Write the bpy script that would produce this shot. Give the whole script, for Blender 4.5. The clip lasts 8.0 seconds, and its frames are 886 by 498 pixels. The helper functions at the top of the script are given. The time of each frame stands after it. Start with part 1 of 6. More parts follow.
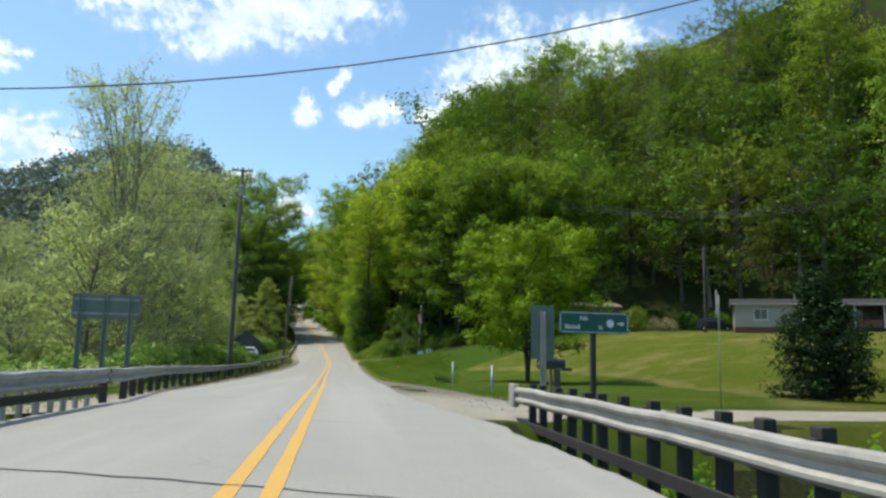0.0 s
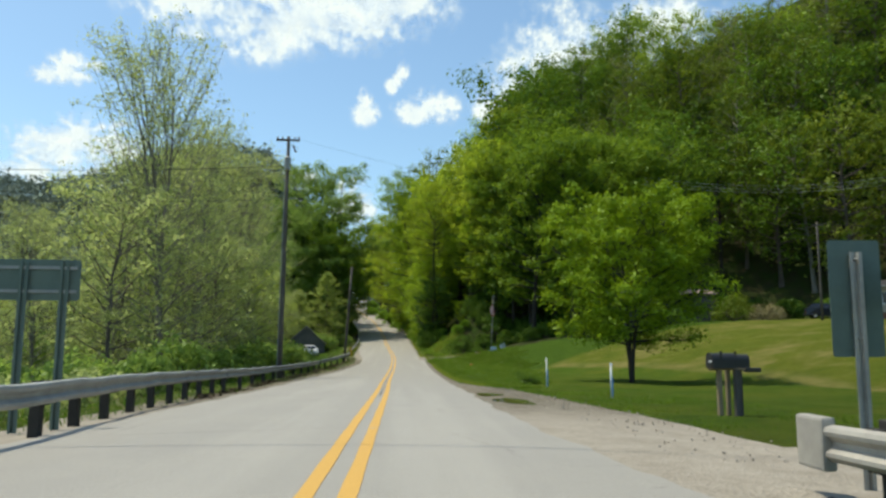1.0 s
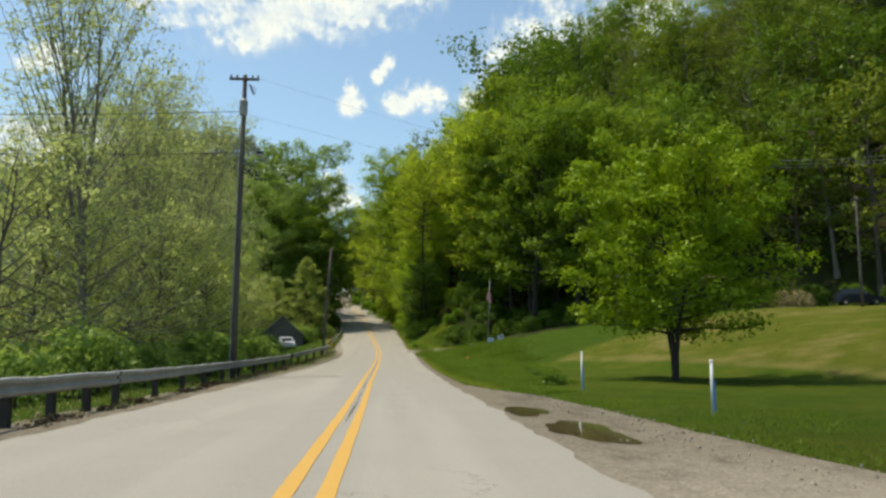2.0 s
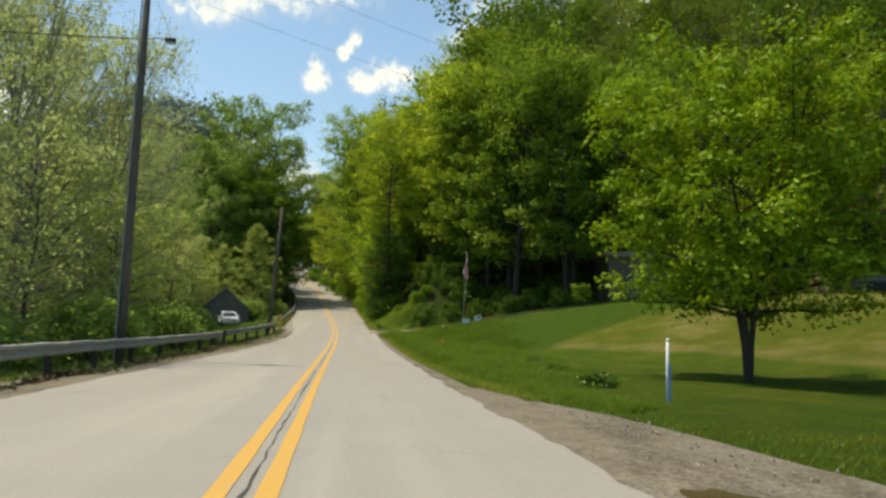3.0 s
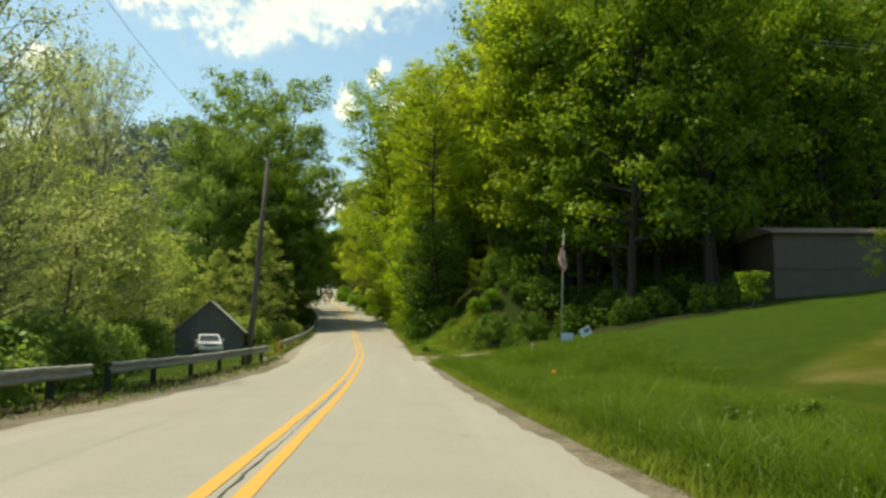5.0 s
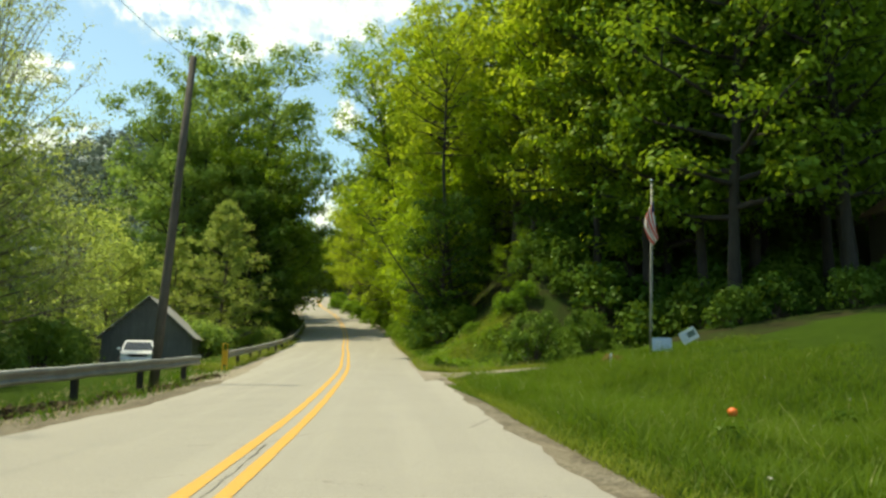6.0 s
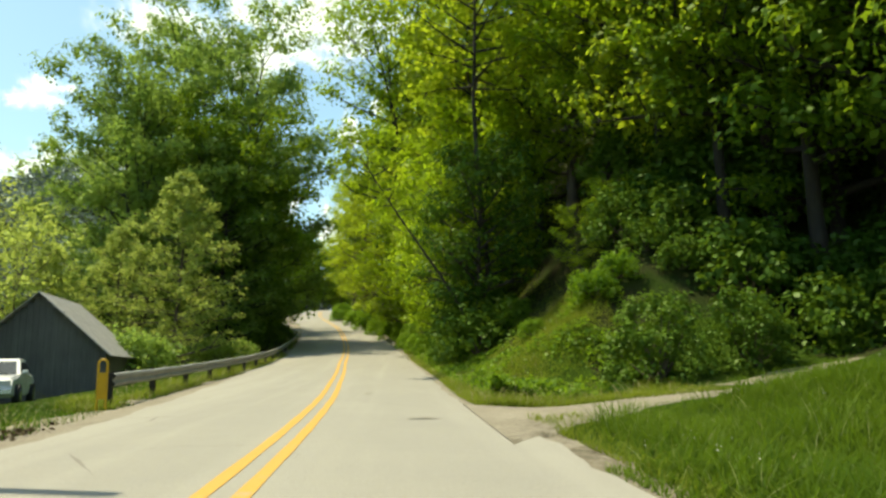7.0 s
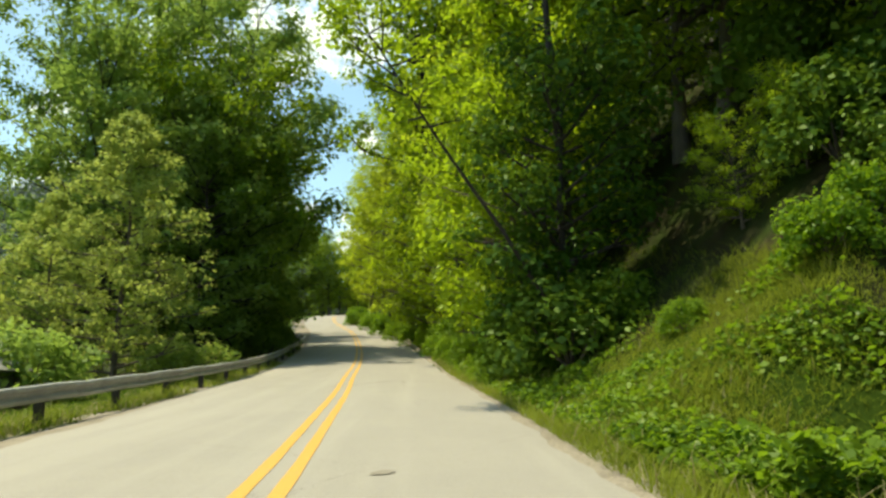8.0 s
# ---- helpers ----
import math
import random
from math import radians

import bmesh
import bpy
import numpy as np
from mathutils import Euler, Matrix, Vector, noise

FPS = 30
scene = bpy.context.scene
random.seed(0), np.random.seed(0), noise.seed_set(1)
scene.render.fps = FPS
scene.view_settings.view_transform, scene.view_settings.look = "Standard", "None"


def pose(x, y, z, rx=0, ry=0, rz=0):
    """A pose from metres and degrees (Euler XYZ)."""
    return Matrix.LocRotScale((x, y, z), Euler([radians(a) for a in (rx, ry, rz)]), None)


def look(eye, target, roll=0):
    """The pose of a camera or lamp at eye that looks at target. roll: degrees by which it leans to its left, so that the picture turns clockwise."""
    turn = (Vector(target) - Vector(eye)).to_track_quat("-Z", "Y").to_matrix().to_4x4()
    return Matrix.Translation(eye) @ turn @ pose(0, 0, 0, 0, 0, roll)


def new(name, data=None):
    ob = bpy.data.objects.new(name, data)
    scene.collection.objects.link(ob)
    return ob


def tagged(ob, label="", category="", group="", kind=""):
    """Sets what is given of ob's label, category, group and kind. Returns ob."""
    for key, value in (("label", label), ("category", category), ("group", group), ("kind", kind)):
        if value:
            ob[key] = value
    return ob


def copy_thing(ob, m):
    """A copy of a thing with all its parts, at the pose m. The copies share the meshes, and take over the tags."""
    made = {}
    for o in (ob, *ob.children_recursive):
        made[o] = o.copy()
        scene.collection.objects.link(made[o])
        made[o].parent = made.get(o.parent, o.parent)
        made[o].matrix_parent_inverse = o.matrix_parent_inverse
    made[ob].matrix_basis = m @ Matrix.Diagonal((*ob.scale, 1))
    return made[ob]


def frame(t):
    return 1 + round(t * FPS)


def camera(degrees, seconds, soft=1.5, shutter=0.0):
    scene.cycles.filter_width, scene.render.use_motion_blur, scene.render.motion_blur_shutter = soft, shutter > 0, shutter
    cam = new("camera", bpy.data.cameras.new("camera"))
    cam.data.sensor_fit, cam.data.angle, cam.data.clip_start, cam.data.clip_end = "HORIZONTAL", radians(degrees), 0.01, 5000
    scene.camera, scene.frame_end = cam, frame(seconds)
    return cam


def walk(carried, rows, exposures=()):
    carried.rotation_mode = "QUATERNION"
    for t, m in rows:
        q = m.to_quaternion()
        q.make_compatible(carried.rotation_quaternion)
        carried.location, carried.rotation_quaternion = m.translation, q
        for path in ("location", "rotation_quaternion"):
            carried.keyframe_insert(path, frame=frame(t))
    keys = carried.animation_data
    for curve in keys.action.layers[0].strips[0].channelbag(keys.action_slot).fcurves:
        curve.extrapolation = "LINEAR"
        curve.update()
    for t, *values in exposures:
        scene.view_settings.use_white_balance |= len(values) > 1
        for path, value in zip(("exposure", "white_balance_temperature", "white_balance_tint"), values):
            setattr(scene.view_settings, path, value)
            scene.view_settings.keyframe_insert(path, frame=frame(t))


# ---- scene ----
cam = camera(61.0, 8.0, 2.7)
PATH = [
    (0, (-0.137, 6.702, 2.021), (0.122, 8.667, 2.289), 1.2),
    (0.5, (-0.076, 10.868, 1.995), (0.081, 12.843, 2.267), 1.5),
    (1, (-0.229, 15.355, 1.978), (-0.133, 17.337, 2.233), 0.3),
    (2.5, (-0.239, 29.887, 1.783), (-0.054, 31.867, 1.997), 0.7),
    (3, (-0.332, 35.557, 1.647), (-0.095, 37.534, 1.837), 1.7),
    (3.5, (-0.333, 41.15, 1.539), (-0.128, 43.125, 1.777), 1.4),
    (4, (-0.241, 46.908, 1.439), (-0.13, 48.893, 1.664), -0.1),
    (4.5, (-0.149, 53.179, 1.295), (-0.014, 55.16, 1.528), -0.1),
    (6, (0.058, 74.394, 1.109), (0.202, 76.368, 1.398), 0.4),
    (6.5, (0.06, 82.097, 1.107), (0.166, 84.075, 1.389), -0.7),
    (7, (-0.12, 89.539, 1.249), (0.006, 91.508, 1.577), -0.9),
    (7.5, (-0.12, 96.443, 1.447), (-0.032, 98.414, 1.776), -1.2),
    (8, (-0.52, 102.141, 1.627), (-0.443, 104.109, 1.976), -1.0),
]
walk(cam, [(t, look(eye, target, roll)) for t, eye, target, roll in PATH],
     [(0.0, 0.46, 6700, 6), (1.0, 0.35, 7100, 5), (2.5, 0.35, 8000, 8), (3.5, 0.51, 8200, 6), (4.5, 0.57, 9000, 1), (6.5, 0.78, 8600, -4), (8.0, 0.87, 8500, -2)])

# ---- world, sun ----
SUN = Vector((-0.69, 0.29, 1.85)).normalized()
world = bpy.data.worlds.new("world")
scene.world = world
world.use_nodes = True
wt = world.node_tree
wt.nodes.clear()
sky = wt.nodes.new("ShaderNodeTexSky")
sky.sky_type, sky.sun_disc = "NISHITA", False
sky.sun_elevation = math.asin(SUN.z)
sky.sun_rotation = math.atan2(SUN.x, SUN.y)
sky.altitude, sky.air_density, sky.dust_density, sky.ozone_density = 200, 1.0, 1.2, 4.0
wbg = wt.nodes.new("ShaderNodeBackground")
wbg.inputs["Strength"].default_value = 0.15
wout = wt.nodes.new("ShaderNodeOutputWorld")
tint = wt.nodes.new("ShaderNodeMix")
tint.data_type, tint.blend_type = "RGBA", "MULTIPLY"
tint.inputs[0].default_value = 1.0
tint.inputs[7].default_value = (0.94, 1.05, 1.03, 1)
wt.links.new(sky.outputs[0], tint.inputs[6])
wt.links.new(tint.outputs[2], wbg.inputs[0])
wt.links.new(wbg.outputs[0], wout.inputs[0])
sun = new("sun", bpy.data.lights.new("sun", "SUN"))
sun.data.energy, sun.data.angle, sun.data.color = 3.25, radians(0.55), (1.0, 0.95, 0.86)
sun.matrix_world = look(SUN * 400, (0, 0, 0))


# ---- materials ----
class Nodes:
    """A small builder for node materials."""

    def __init__(self, name):
        self.mat = bpy.data.materials.new(name)
        self.mat.use_nodes = True
        self.tree = self.mat.node_tree
        self.tree.nodes.clear()
        self.out = self.add("ShaderNodeOutputMaterial")
        self.coord = self.add("ShaderNodeTexCoord").outputs["Object"]

    def add(self, kind):
        return self.tree.nodes.new(kind)

    def put(self, socket, value):
        if isinstance(value, bpy.types.NodeSocket):
            self.tree.links.new(value, socket)
        elif value is not None:
            socket.default_value = (*value, 1) if isinstance(value, tuple) and len(value) == 3 and socket.type == "RGBA" else value

    def noise(self, scale, detail=4, rough=0.6, stretch=None, vector=None):
        n = self.add("ShaderNodeTexNoise")
        v = vector or self.coord
        if stretch:
            m = self.add("ShaderNodeMapping")
            m.inputs["Scale"].default_value = stretch
            self.put(m.inputs[0], v)
            v = m.outputs[0]
        self.put(n.inputs["Vector"], v)
        n.inputs["Scale"].default_value, n.inputs["Detail"].default_value, n.inputs["Roughness"].default_value = scale, detail, rough
        return n.outputs["Fac"]

    def ramp(self, fac, *stops):
        n = self.add("ShaderNodeValToRGB")
        while len(n.color_ramp.elements) < len(stops):
            n.color_ramp.elements.new(0.5)
        for e, (p, c) in zip(n.color_ramp.elements, stops):
            e.position, e.color = p, (*c, 1) if isinstance(c, tuple) else (c, c, c, 1)
        self.put(n.inputs[0], fac)
        return n.outputs[0]

    def mix(self, fac, a, b, blend="MIX"):
        n = self.add("ShaderNodeMix")
        n.data_type, n.blend_type = "RGBA", blend
        self.put(n.inputs[0], fac)
        self.put(n.inputs[6], a)
        self.put(n.inputs[7], b)
        return n.outputs[2]

    def math(self, op, a, b=0.0, clamp=False):
        n = self.add("ShaderNodeMath")
        n.operation, n.use_clamp = op, clamp
        self.put(n.inputs[0], a)
        self.put(n.inputs[1], b)
        return n.outputs[0]

    def bump(self, height, strength=0.3, distance=0.02):
        n = self.add("ShaderNodeBump")
        n.inputs["Strength"].default_value, n.inputs["Distance"].default_value = strength, distance
        self.put(n.inputs["Height"], height)
        return n.outputs[0]

    def surface(self, color, rough=0.8, metal=0.0, normal=None, **more):
        p = self.add("ShaderNodeBsdfPrincipled")
        for k, v in (("Base Color", color), ("Roughness", rough), ("Metallic", metal), ("Normal", normal), *more.items()):
            if v is not None:
                self.put(p.inputs[k.replace("_", " ")], v)
        self.put(self.out.inputs[0], p.outputs[0])
        return self.mat


def plain(name, color, rough=0.6, metal=0.0, vary=0.25, scale=6.0, bump=0.15, stretch=None):
    """Paint, metal or plastic with stains at one scale and grain at another."""
    n = Nodes(name)
    a, b = n.noise(scale, 5, 0.65, stretch), n.noise(scale * 9, 3, 0.6, stretch)
    dark = tuple(c * (1 - vary) for c in color)
    light = tuple(min(1, c * (1 + vary * 0.6)) for c in color)
    col = n.mix(n.ramp(a, (0.3, 0.0), (0.72, 1.0)), dark, light)
    col = n.mix(0.25, col, n.ramp(b, (0.25, tuple(c * 0.6 for c in color)), (0.75, light)))
    return n.surface(col, n.math("ADD", n.math("MULTIPLY", b, 0.25), rough - 0.12), metal, n.bump(b, bump, 0.01))


def leaf_material(name, dark, light, through_color, gloss=0.12, share=0.42):
    """Leaves that let light through; each tree and each leaf has a tint of its own."""
    n = Nodes(name)
    info, geo = n.add("ShaderNodeObjectInfo"), n.add("ShaderNodeNewGeometry")
    big = n.noise(0.45, 3, 0.55)
    t = n.math("ADD", n.math("MULTIPLY", geo.outputs["Random Per Island"], 0.3), n.math("MULTIPLY", info.outputs["Random"], 0.72))
    t = n.math("ADD", t, n.math("MULTIPLY", n.math("SUBTRACT", big, 0.5), 1.4), True)
    col = n.mix(t, dark, light)
    dif, tra, glo = n.add("ShaderNodeBsdfDiffuse"), n.add("ShaderNodeBsdfTranslucent"), n.add("ShaderNodeBsdfGlossy")
    n.put(dif.inputs[0], col)
    n.put(tra.inputs[0], n.mix(0.6, col, through_color))
    glo.inputs["Roughness"].default_value = 0.42
    glo.inputs[0].default_value = (0.45, 0.55, 0.35, 1)
    a, b = n.add("ShaderNodeMixShader"), n.add("ShaderNodeMixShader")
    a.inputs[0].default_value = share
    n.put(a.inputs[1], dif.outputs[0])
    n.put(a.inputs[2], tra.outputs[0])
    b.inputs[0].default_value = gloss * 0.22
    n.put(b.inputs[1], a.outputs[0])
    n.put(b.inputs[2], glo.outputs[0])
    n.put(n.out.inputs[0], b.outputs[0])
    return n.mat


def make_asphalt():
    n = Nodes("worn_asphalt")
    grain, blotch, long = n.noise(55, 4, 0.7), n.noise(0.7, 5, 0.6), n.noise(0.55, 4, 0.55, (1.6, 0.06, 1))
    col = n.ramp(grain, (0.2, (0.2, 0.19, 0.165)), (0.55, (0.305, 0.288, 0.252)), (0.85, (0.435, 0.412, 0.365)))
    col = n.mix(n.math("MULTIPLY", n.ramp(blotch, (0.35, 0.0), (0.7, 1.0)), 0.3), col, (0.22, 0.212, 0.195))
    col = n.mix(n.math("MULTIPLY", n.ramp(long, (0.5, 0.0), (0.66, 1.0)), 0.35), col, (0.375, 0.355, 0.31))
    cell = n.add("ShaderNodeTexVoronoi")
    cell.feature = "DISTANCE_TO_EDGE"
    cell.inputs["Scale"].default_value = 0.22
    warp = n.add("ShaderNodeVectorMath")
    warp.operation = "ADD"
    n.put(warp.inputs[0], n.coord)
    n.put(warp.inputs[1], n.mix(1.0, (0, 0, 0), n.noise(1.2, 5, 0.7)))
    n.put(cell.inputs["Vector"], warp.outputs[0])
    thin = n.math("LESS_THAN", cell.outputs["Distance"], n.math("MULTIPLY", n.ramp(n.noise(0.25, 2), (0.5, 0.0), (0.75, 1.0)), 0.006))
    col = n.mix(n.math("MULTIPLY", thin, 0.4), col, (0.07, 0.048, 0.045))
    return n.surface(col, 0.86, 0, n.bump(grain, 0.5, 0.012))


def make_paint_yellow():
    n = Nodes("yellow_road_paint")
    wear, grain = n.noise(2.2, 6, 0.75), n.noise(50, 3, 0.7)
    col = n.mix(n.ramp(grain, (0.3, 0.0), (0.7, 1.0)), (0.47, 0.265, 0.05), (0.6, 0.345, 0.07))
    col = n.mix(n.ramp(wear, (0.6, 0.0), (0.74, 0.75)), col, (0.33, 0.3, 0.25))
    return n.surface(col, 0.75, 0, n.bump(grain, 0.35, 0.008))


def make_gravel():
    n = Nodes("gravel")
    stone = n.add("ShaderNodeTexVoronoi")
    stone.inputs["Scale"].default_value = 22
    n.put(stone.inputs["Vector"], n.coord)
    blotch, big = n.noise(1.4, 6, 0.7), n.noise(0.3, 3)
    col = n.mix(0.5, n.ramp(blotch, (0.3, (0.095, 0.08, 0.056)), (0.7, (0.235, 0.205, 0.15))), n.ramp(stone.outputs["Color"], (0.1, (0.075, 0.066, 0.05)), (0.9, (0.3, 0.27, 0.215))))
    col = n.mix(n.math("MULTIPLY", n.ramp(big, (0.45, 0.0), (0.65, 1.0)), 0.4), col, (0.2, 0.165, 0.115))
    mud = n.math("MULTIPLY", n.ramp(n.noise(0.9, 6, 0.7, (1.0, 0.5, 1)), (0.46, 0.0), (0.58, 0.75)), n.ramp(stone.outputs["Color"], (0.5, 1.0), (0.9, 0.25)))
    col = n.mix(mud, col, (0.085, 0.07, 0.048))
    sep = n.add("ShaderNodeSeparateXYZ")
    n.put(sep.inputs[0], n.coord)
    along = n.math("ADD", n.math("DIVIDE", sep.outputs[1], 100.0), n.math("MULTIPLY", n.math("SUBTRACT", blotch, 0.5), 0.12))
    dust = n.ramp(blotch, (0.3, (0.285, 0.25, 0.2)), (0.7, (0.385, 0.345, 0.285)))
    col = n.mix(n.math("MULTIPLY", n.ramp(along, (0.29, 0.85), (0.345, 0.0), (0.98, 0.0), (1.0, 0.6)), n.ramp(stone.outputs["Color"], (0.1, 0.75), (0.6, 1.0))), col, dust)
    return n.surface(col, 0.95, 0, n.bump(n.math("ADD", stone.outputs["Distance"], blotch), 0.7, 0.03), Specular_IOR_Level=0.2)


def make_lawn():
    """Mown grass: green on the flat and at the wood, yellower and drier on the slope above a worn tan track."""
    n = Nodes("mown_grass")
    fine, mid, big, patch = n.noise(34, 6, 0.8), n.noise(1.1, 6, 0.72), n.noise(0.16, 5, 0.62), n.noise(0.42, 5, 0.66)
    sep = n.add("ShaderNodeSeparateXYZ")
    n.put(sep.inputs[0], n.coord)
    x, y = sep.outputs[0], sep.outputs[1]
    green = n.ramp(mid, (0.3, (0.03, 0.072, 0.004)), (0.7, (0.07, 0.118, 0.009)))
    deep_green = n.ramp(mid, (0.3, (0.018, 0.054, 0.004)), (0.7, (0.044, 0.094, 0.007)))
    yellowish = n.ramp(mid, (0.3, (0.085, 0.102, 0.01)), (0.7, (0.145, 0.148, 0.02)))
    dry = n.ramp(mid, (0.3, (0.19, 0.155, 0.05)), (0.7, (0.3, 0.245, 0.1)))
    back = n.math("SUBTRACT", y, 55.0)
    foot = n.math("SUBTRACT", 22.2, n.math("MULTIPLY", n.math("MULTIPLY", back, back), 0.0117))
    wander = n.math("MULTIPLY", n.math("SUBTRACT", big, 0.5), 5.0)
    above = n.math("ADD", n.math("SUBTRACT", x, foot), wander)
    near_wood = n.math("ADD", n.math("SUBTRACT", n.math("SUBTRACT", y, 84.0), n.math("MULTIPLY", n.math("SUBTRACT", x, 14.4), 0.55)), n.math("MULTIPLY", wander, 0.5))
    slope = n.ramp(n.math("ADD", n.math("DIVIDE", above, 20.0), 0.5), (0.44, 0.0), (0.56, 1.0))
    woods = n.ramp(n.math("ADD", n.math("DIVIDE", near_wood, 20.0), 0.5), (0.47, 0.0), (0.56, 1.0))
    open_part = n.math("SUBTRACT", 1.0, woods)
    blotch = n.math("ADD", n.math("MULTIPLY", big, 0.45), n.math("MULTIPLY", patch, 0.55))
    col = n.mix(n.math("MULTIPLY", n.ramp(blotch, (0.44, 0.0), (0.6, 0.75)), open_part), green, yellowish)
    col = n.mix(n.math("MULTIPLY", n.math("MULTIPLY", slope, open_part), n.ramp(blotch, (0.36, 0.45), (0.5, 0.95))), col, yellowish)
    col = n.mix(n.math("MULTIPLY", n.math("MULTIPLY", slope, open_part), n.ramp(blotch, (0.5, 0.0), (0.6, 0.75))), col, dry)
    track = n.ramp(n.math("ADD", n.math("DIVIDE", n.math("ADD", n.math("SUBTRACT", x, foot), n.math("MULTIPLY", wander, 0.22)), 10.0), 0.5), (0.37, 0.0), (0.45, 0.8), (0.52, 0.7), (0.62, 0.0))
    col = n.mix(n.math("MULTIPLY", n.math("MULTIPLY", track, open_part), n.ramp(patch, (0.35, 0.3), (0.6, 1.0))), col, dry)
    # deeper green from a slanting line up to the wood
    col = n.mix(n.math("MULTIPLY", woods, 0.85), col, deep_green)
    col = n.mix(0.3, col, n.ramp(fine, (0.3, (0.015, 0.04, 0.003)), (0.7, (0.13, 0.17, 0.025))))
    return n.surface(col, 0.95, 0, n.bump(n.math("ADD", fine, mid), 1.0, 0.08), Specular_IOR_Level=0.08)


def make_litter_and_shade():
    n = Nodes("forest_floor_and_shade")
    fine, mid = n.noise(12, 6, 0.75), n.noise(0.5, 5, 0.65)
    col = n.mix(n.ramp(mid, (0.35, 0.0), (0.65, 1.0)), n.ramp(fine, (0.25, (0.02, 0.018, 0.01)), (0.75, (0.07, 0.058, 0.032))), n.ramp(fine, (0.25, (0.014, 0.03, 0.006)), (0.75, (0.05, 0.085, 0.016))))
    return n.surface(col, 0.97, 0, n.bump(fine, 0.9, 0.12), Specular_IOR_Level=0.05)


def make_bark(name, dark, light, scale=9):
    n = Nodes(name)
    a, b = n.noise(scale, 6, 0.75, (1, 1, 0.16)), n.noise(1.1, 4, 0.6)
    col = n.mix(0.45, n.ramp(a, (0.3, dark), (0.68, light)), n.ramp(b, (0.3, dark), (0.7, light)))
    return n.surface(col, 0.93, 0, n.bump(a, 0.9, 0.05))


def make_water():
    n = Nodes("muddy_water")
    return n.surface(n.mix(n.noise(1.2, 3), (0.085, 0.062, 0.03), (0.13, 0.1, 0.055)), 0.06, 0, n.bump(n.noise(7, 2), 0.03, 0.01))


def make_glass():
    n = Nodes("dark_window_glass")
    return n.surface(n.mix(n.noise(0.8, 3), (0.015, 0.018, 0.02), (0.04, 0.045, 0.05)), 0.06)


def make_planks(name, dark, light):
    n = Nodes(name)
    info = n.add("ShaderNodeObjectInfo")
    a, b = n.noise(14, 6, 0.7, (1, 1, 0.07)), n.noise(0.9, 4, 0.6)
    col = n.mix(0.4, n.ramp(a, (0.28, dark), (0.72, light)), n.ramp(b, (0.3, dark), (0.7, light)))
    col = n.mix(n.math("MULTIPLY", info.outputs["Random"], 0.35), col, dark)
    return n.surface(col, 0.88, 0, n.bump(a, 0.6, 0.02))


def make_cloud():
    """Cumulus: thick in the middle of each puff, broken at the rim by two scales of noise."""
    n = Nodes("cloud")
    uv = n.add("ShaderNodeTexCoord").outputs["UV"]
    sep = n.add("ShaderNodeSeparateXYZ")
    n.put(sep.inputs[0], uv)
    u, v = n.math("SUBTRACT", n.math("MULTIPLY", sep.outputs[0], 2), 1), n.math("SUBTRACT", n.math("MULTIPLY", sep.outputs[1], 2), 1)
    r = n.math("SQRT", n.math("ADD", n.math("MULTIPLY", u, u), n.math("MULTIPLY", v, v)))
    body = n.math("SUBTRACT", 1.0, r)
    big, fine = n.noise(0.0075, 4, 0.5), n.noise(0.019, 4, 0.52)
    d = n.math("ADD", n.math("MULTIPLY", body, 1.15), n.math("MULTIPLY", n.math("SUBTRACT", big, 0.5), 2.0))
    d = n.math("ADD", d, n.math("MULTIPLY", n.math("SUBTRACT", fine, 0.5), 1.5))
    d = n.math("ADD", d, n.math("MULTIPLY", n.math("SUBTRACT", n.noise(0.045, 4, 0.55), 0.5), 1.7))
    curl, shift, drift = n.add("ShaderNodeTexNoise"), n.add("ShaderNodeVectorMath"), n.add("ShaderNodeVectorMath")
    drift.operation, shift.operation = "SCALE", "ADD"
    n.put(drift.inputs[0], n.coord)
    drift.inputs["Scale"].default_value = 0.004
    n.put(shift.inputs[0], uv)
    n.put(shift.inputs[1], drift.outputs[0])
    n.put(curl.inputs["Vector"], shift.outputs[0])
    curl.inputs["Scale"].default_value, curl.inputs["Detail"].default_value, curl.inputs["Roughness"].default_value = 3.6, 6, 0.6
    d = n.math("ADD", d, n.math("MULTIPLY", n.math("SUBTRACT", curl.outputs[0], 0.5), 2.0))
    d = n.math("MULTIPLY", d, n.ramp(body, (0.0, 0.0), (0.45, 1.0)))
    edge = n.ramp(d, (0.06, 0.0), (0.4, 0.2), (0.85, 0.7), (1.2, 0.97))
    tone = n.math("ADD", n.math("MULTIPLY", n.math("SUBTRACT", fine, 0.5), 1.2), n.math("ADD", n.math("MULTIPLY", v, 0.22), n.math("MULTIPLY", d, 0.55)))
    col = n.ramp(tone, (0.05, (0.52, 0.67, 0.88)), (0.35, (0.72, 0.86, 1.0)), (0.75, (0.86, 0.96, 1.0)))
    em, tr, mx = n.add("ShaderNodeEmission"), n.add("ShaderNodeBsdfTransparent"), n.add("ShaderNodeMixShader")
    em.inputs[1].default_value = 0.84
    n.put(em.inputs[0], col)
    n.put(mx.inputs[0], edge)
    n.put(mx.inputs[1], tr.outputs[0])
    n.put(mx.inputs[2], em.outputs[0])
    n.put(n.out.inputs[0], mx.outputs[0])
    return n.mat


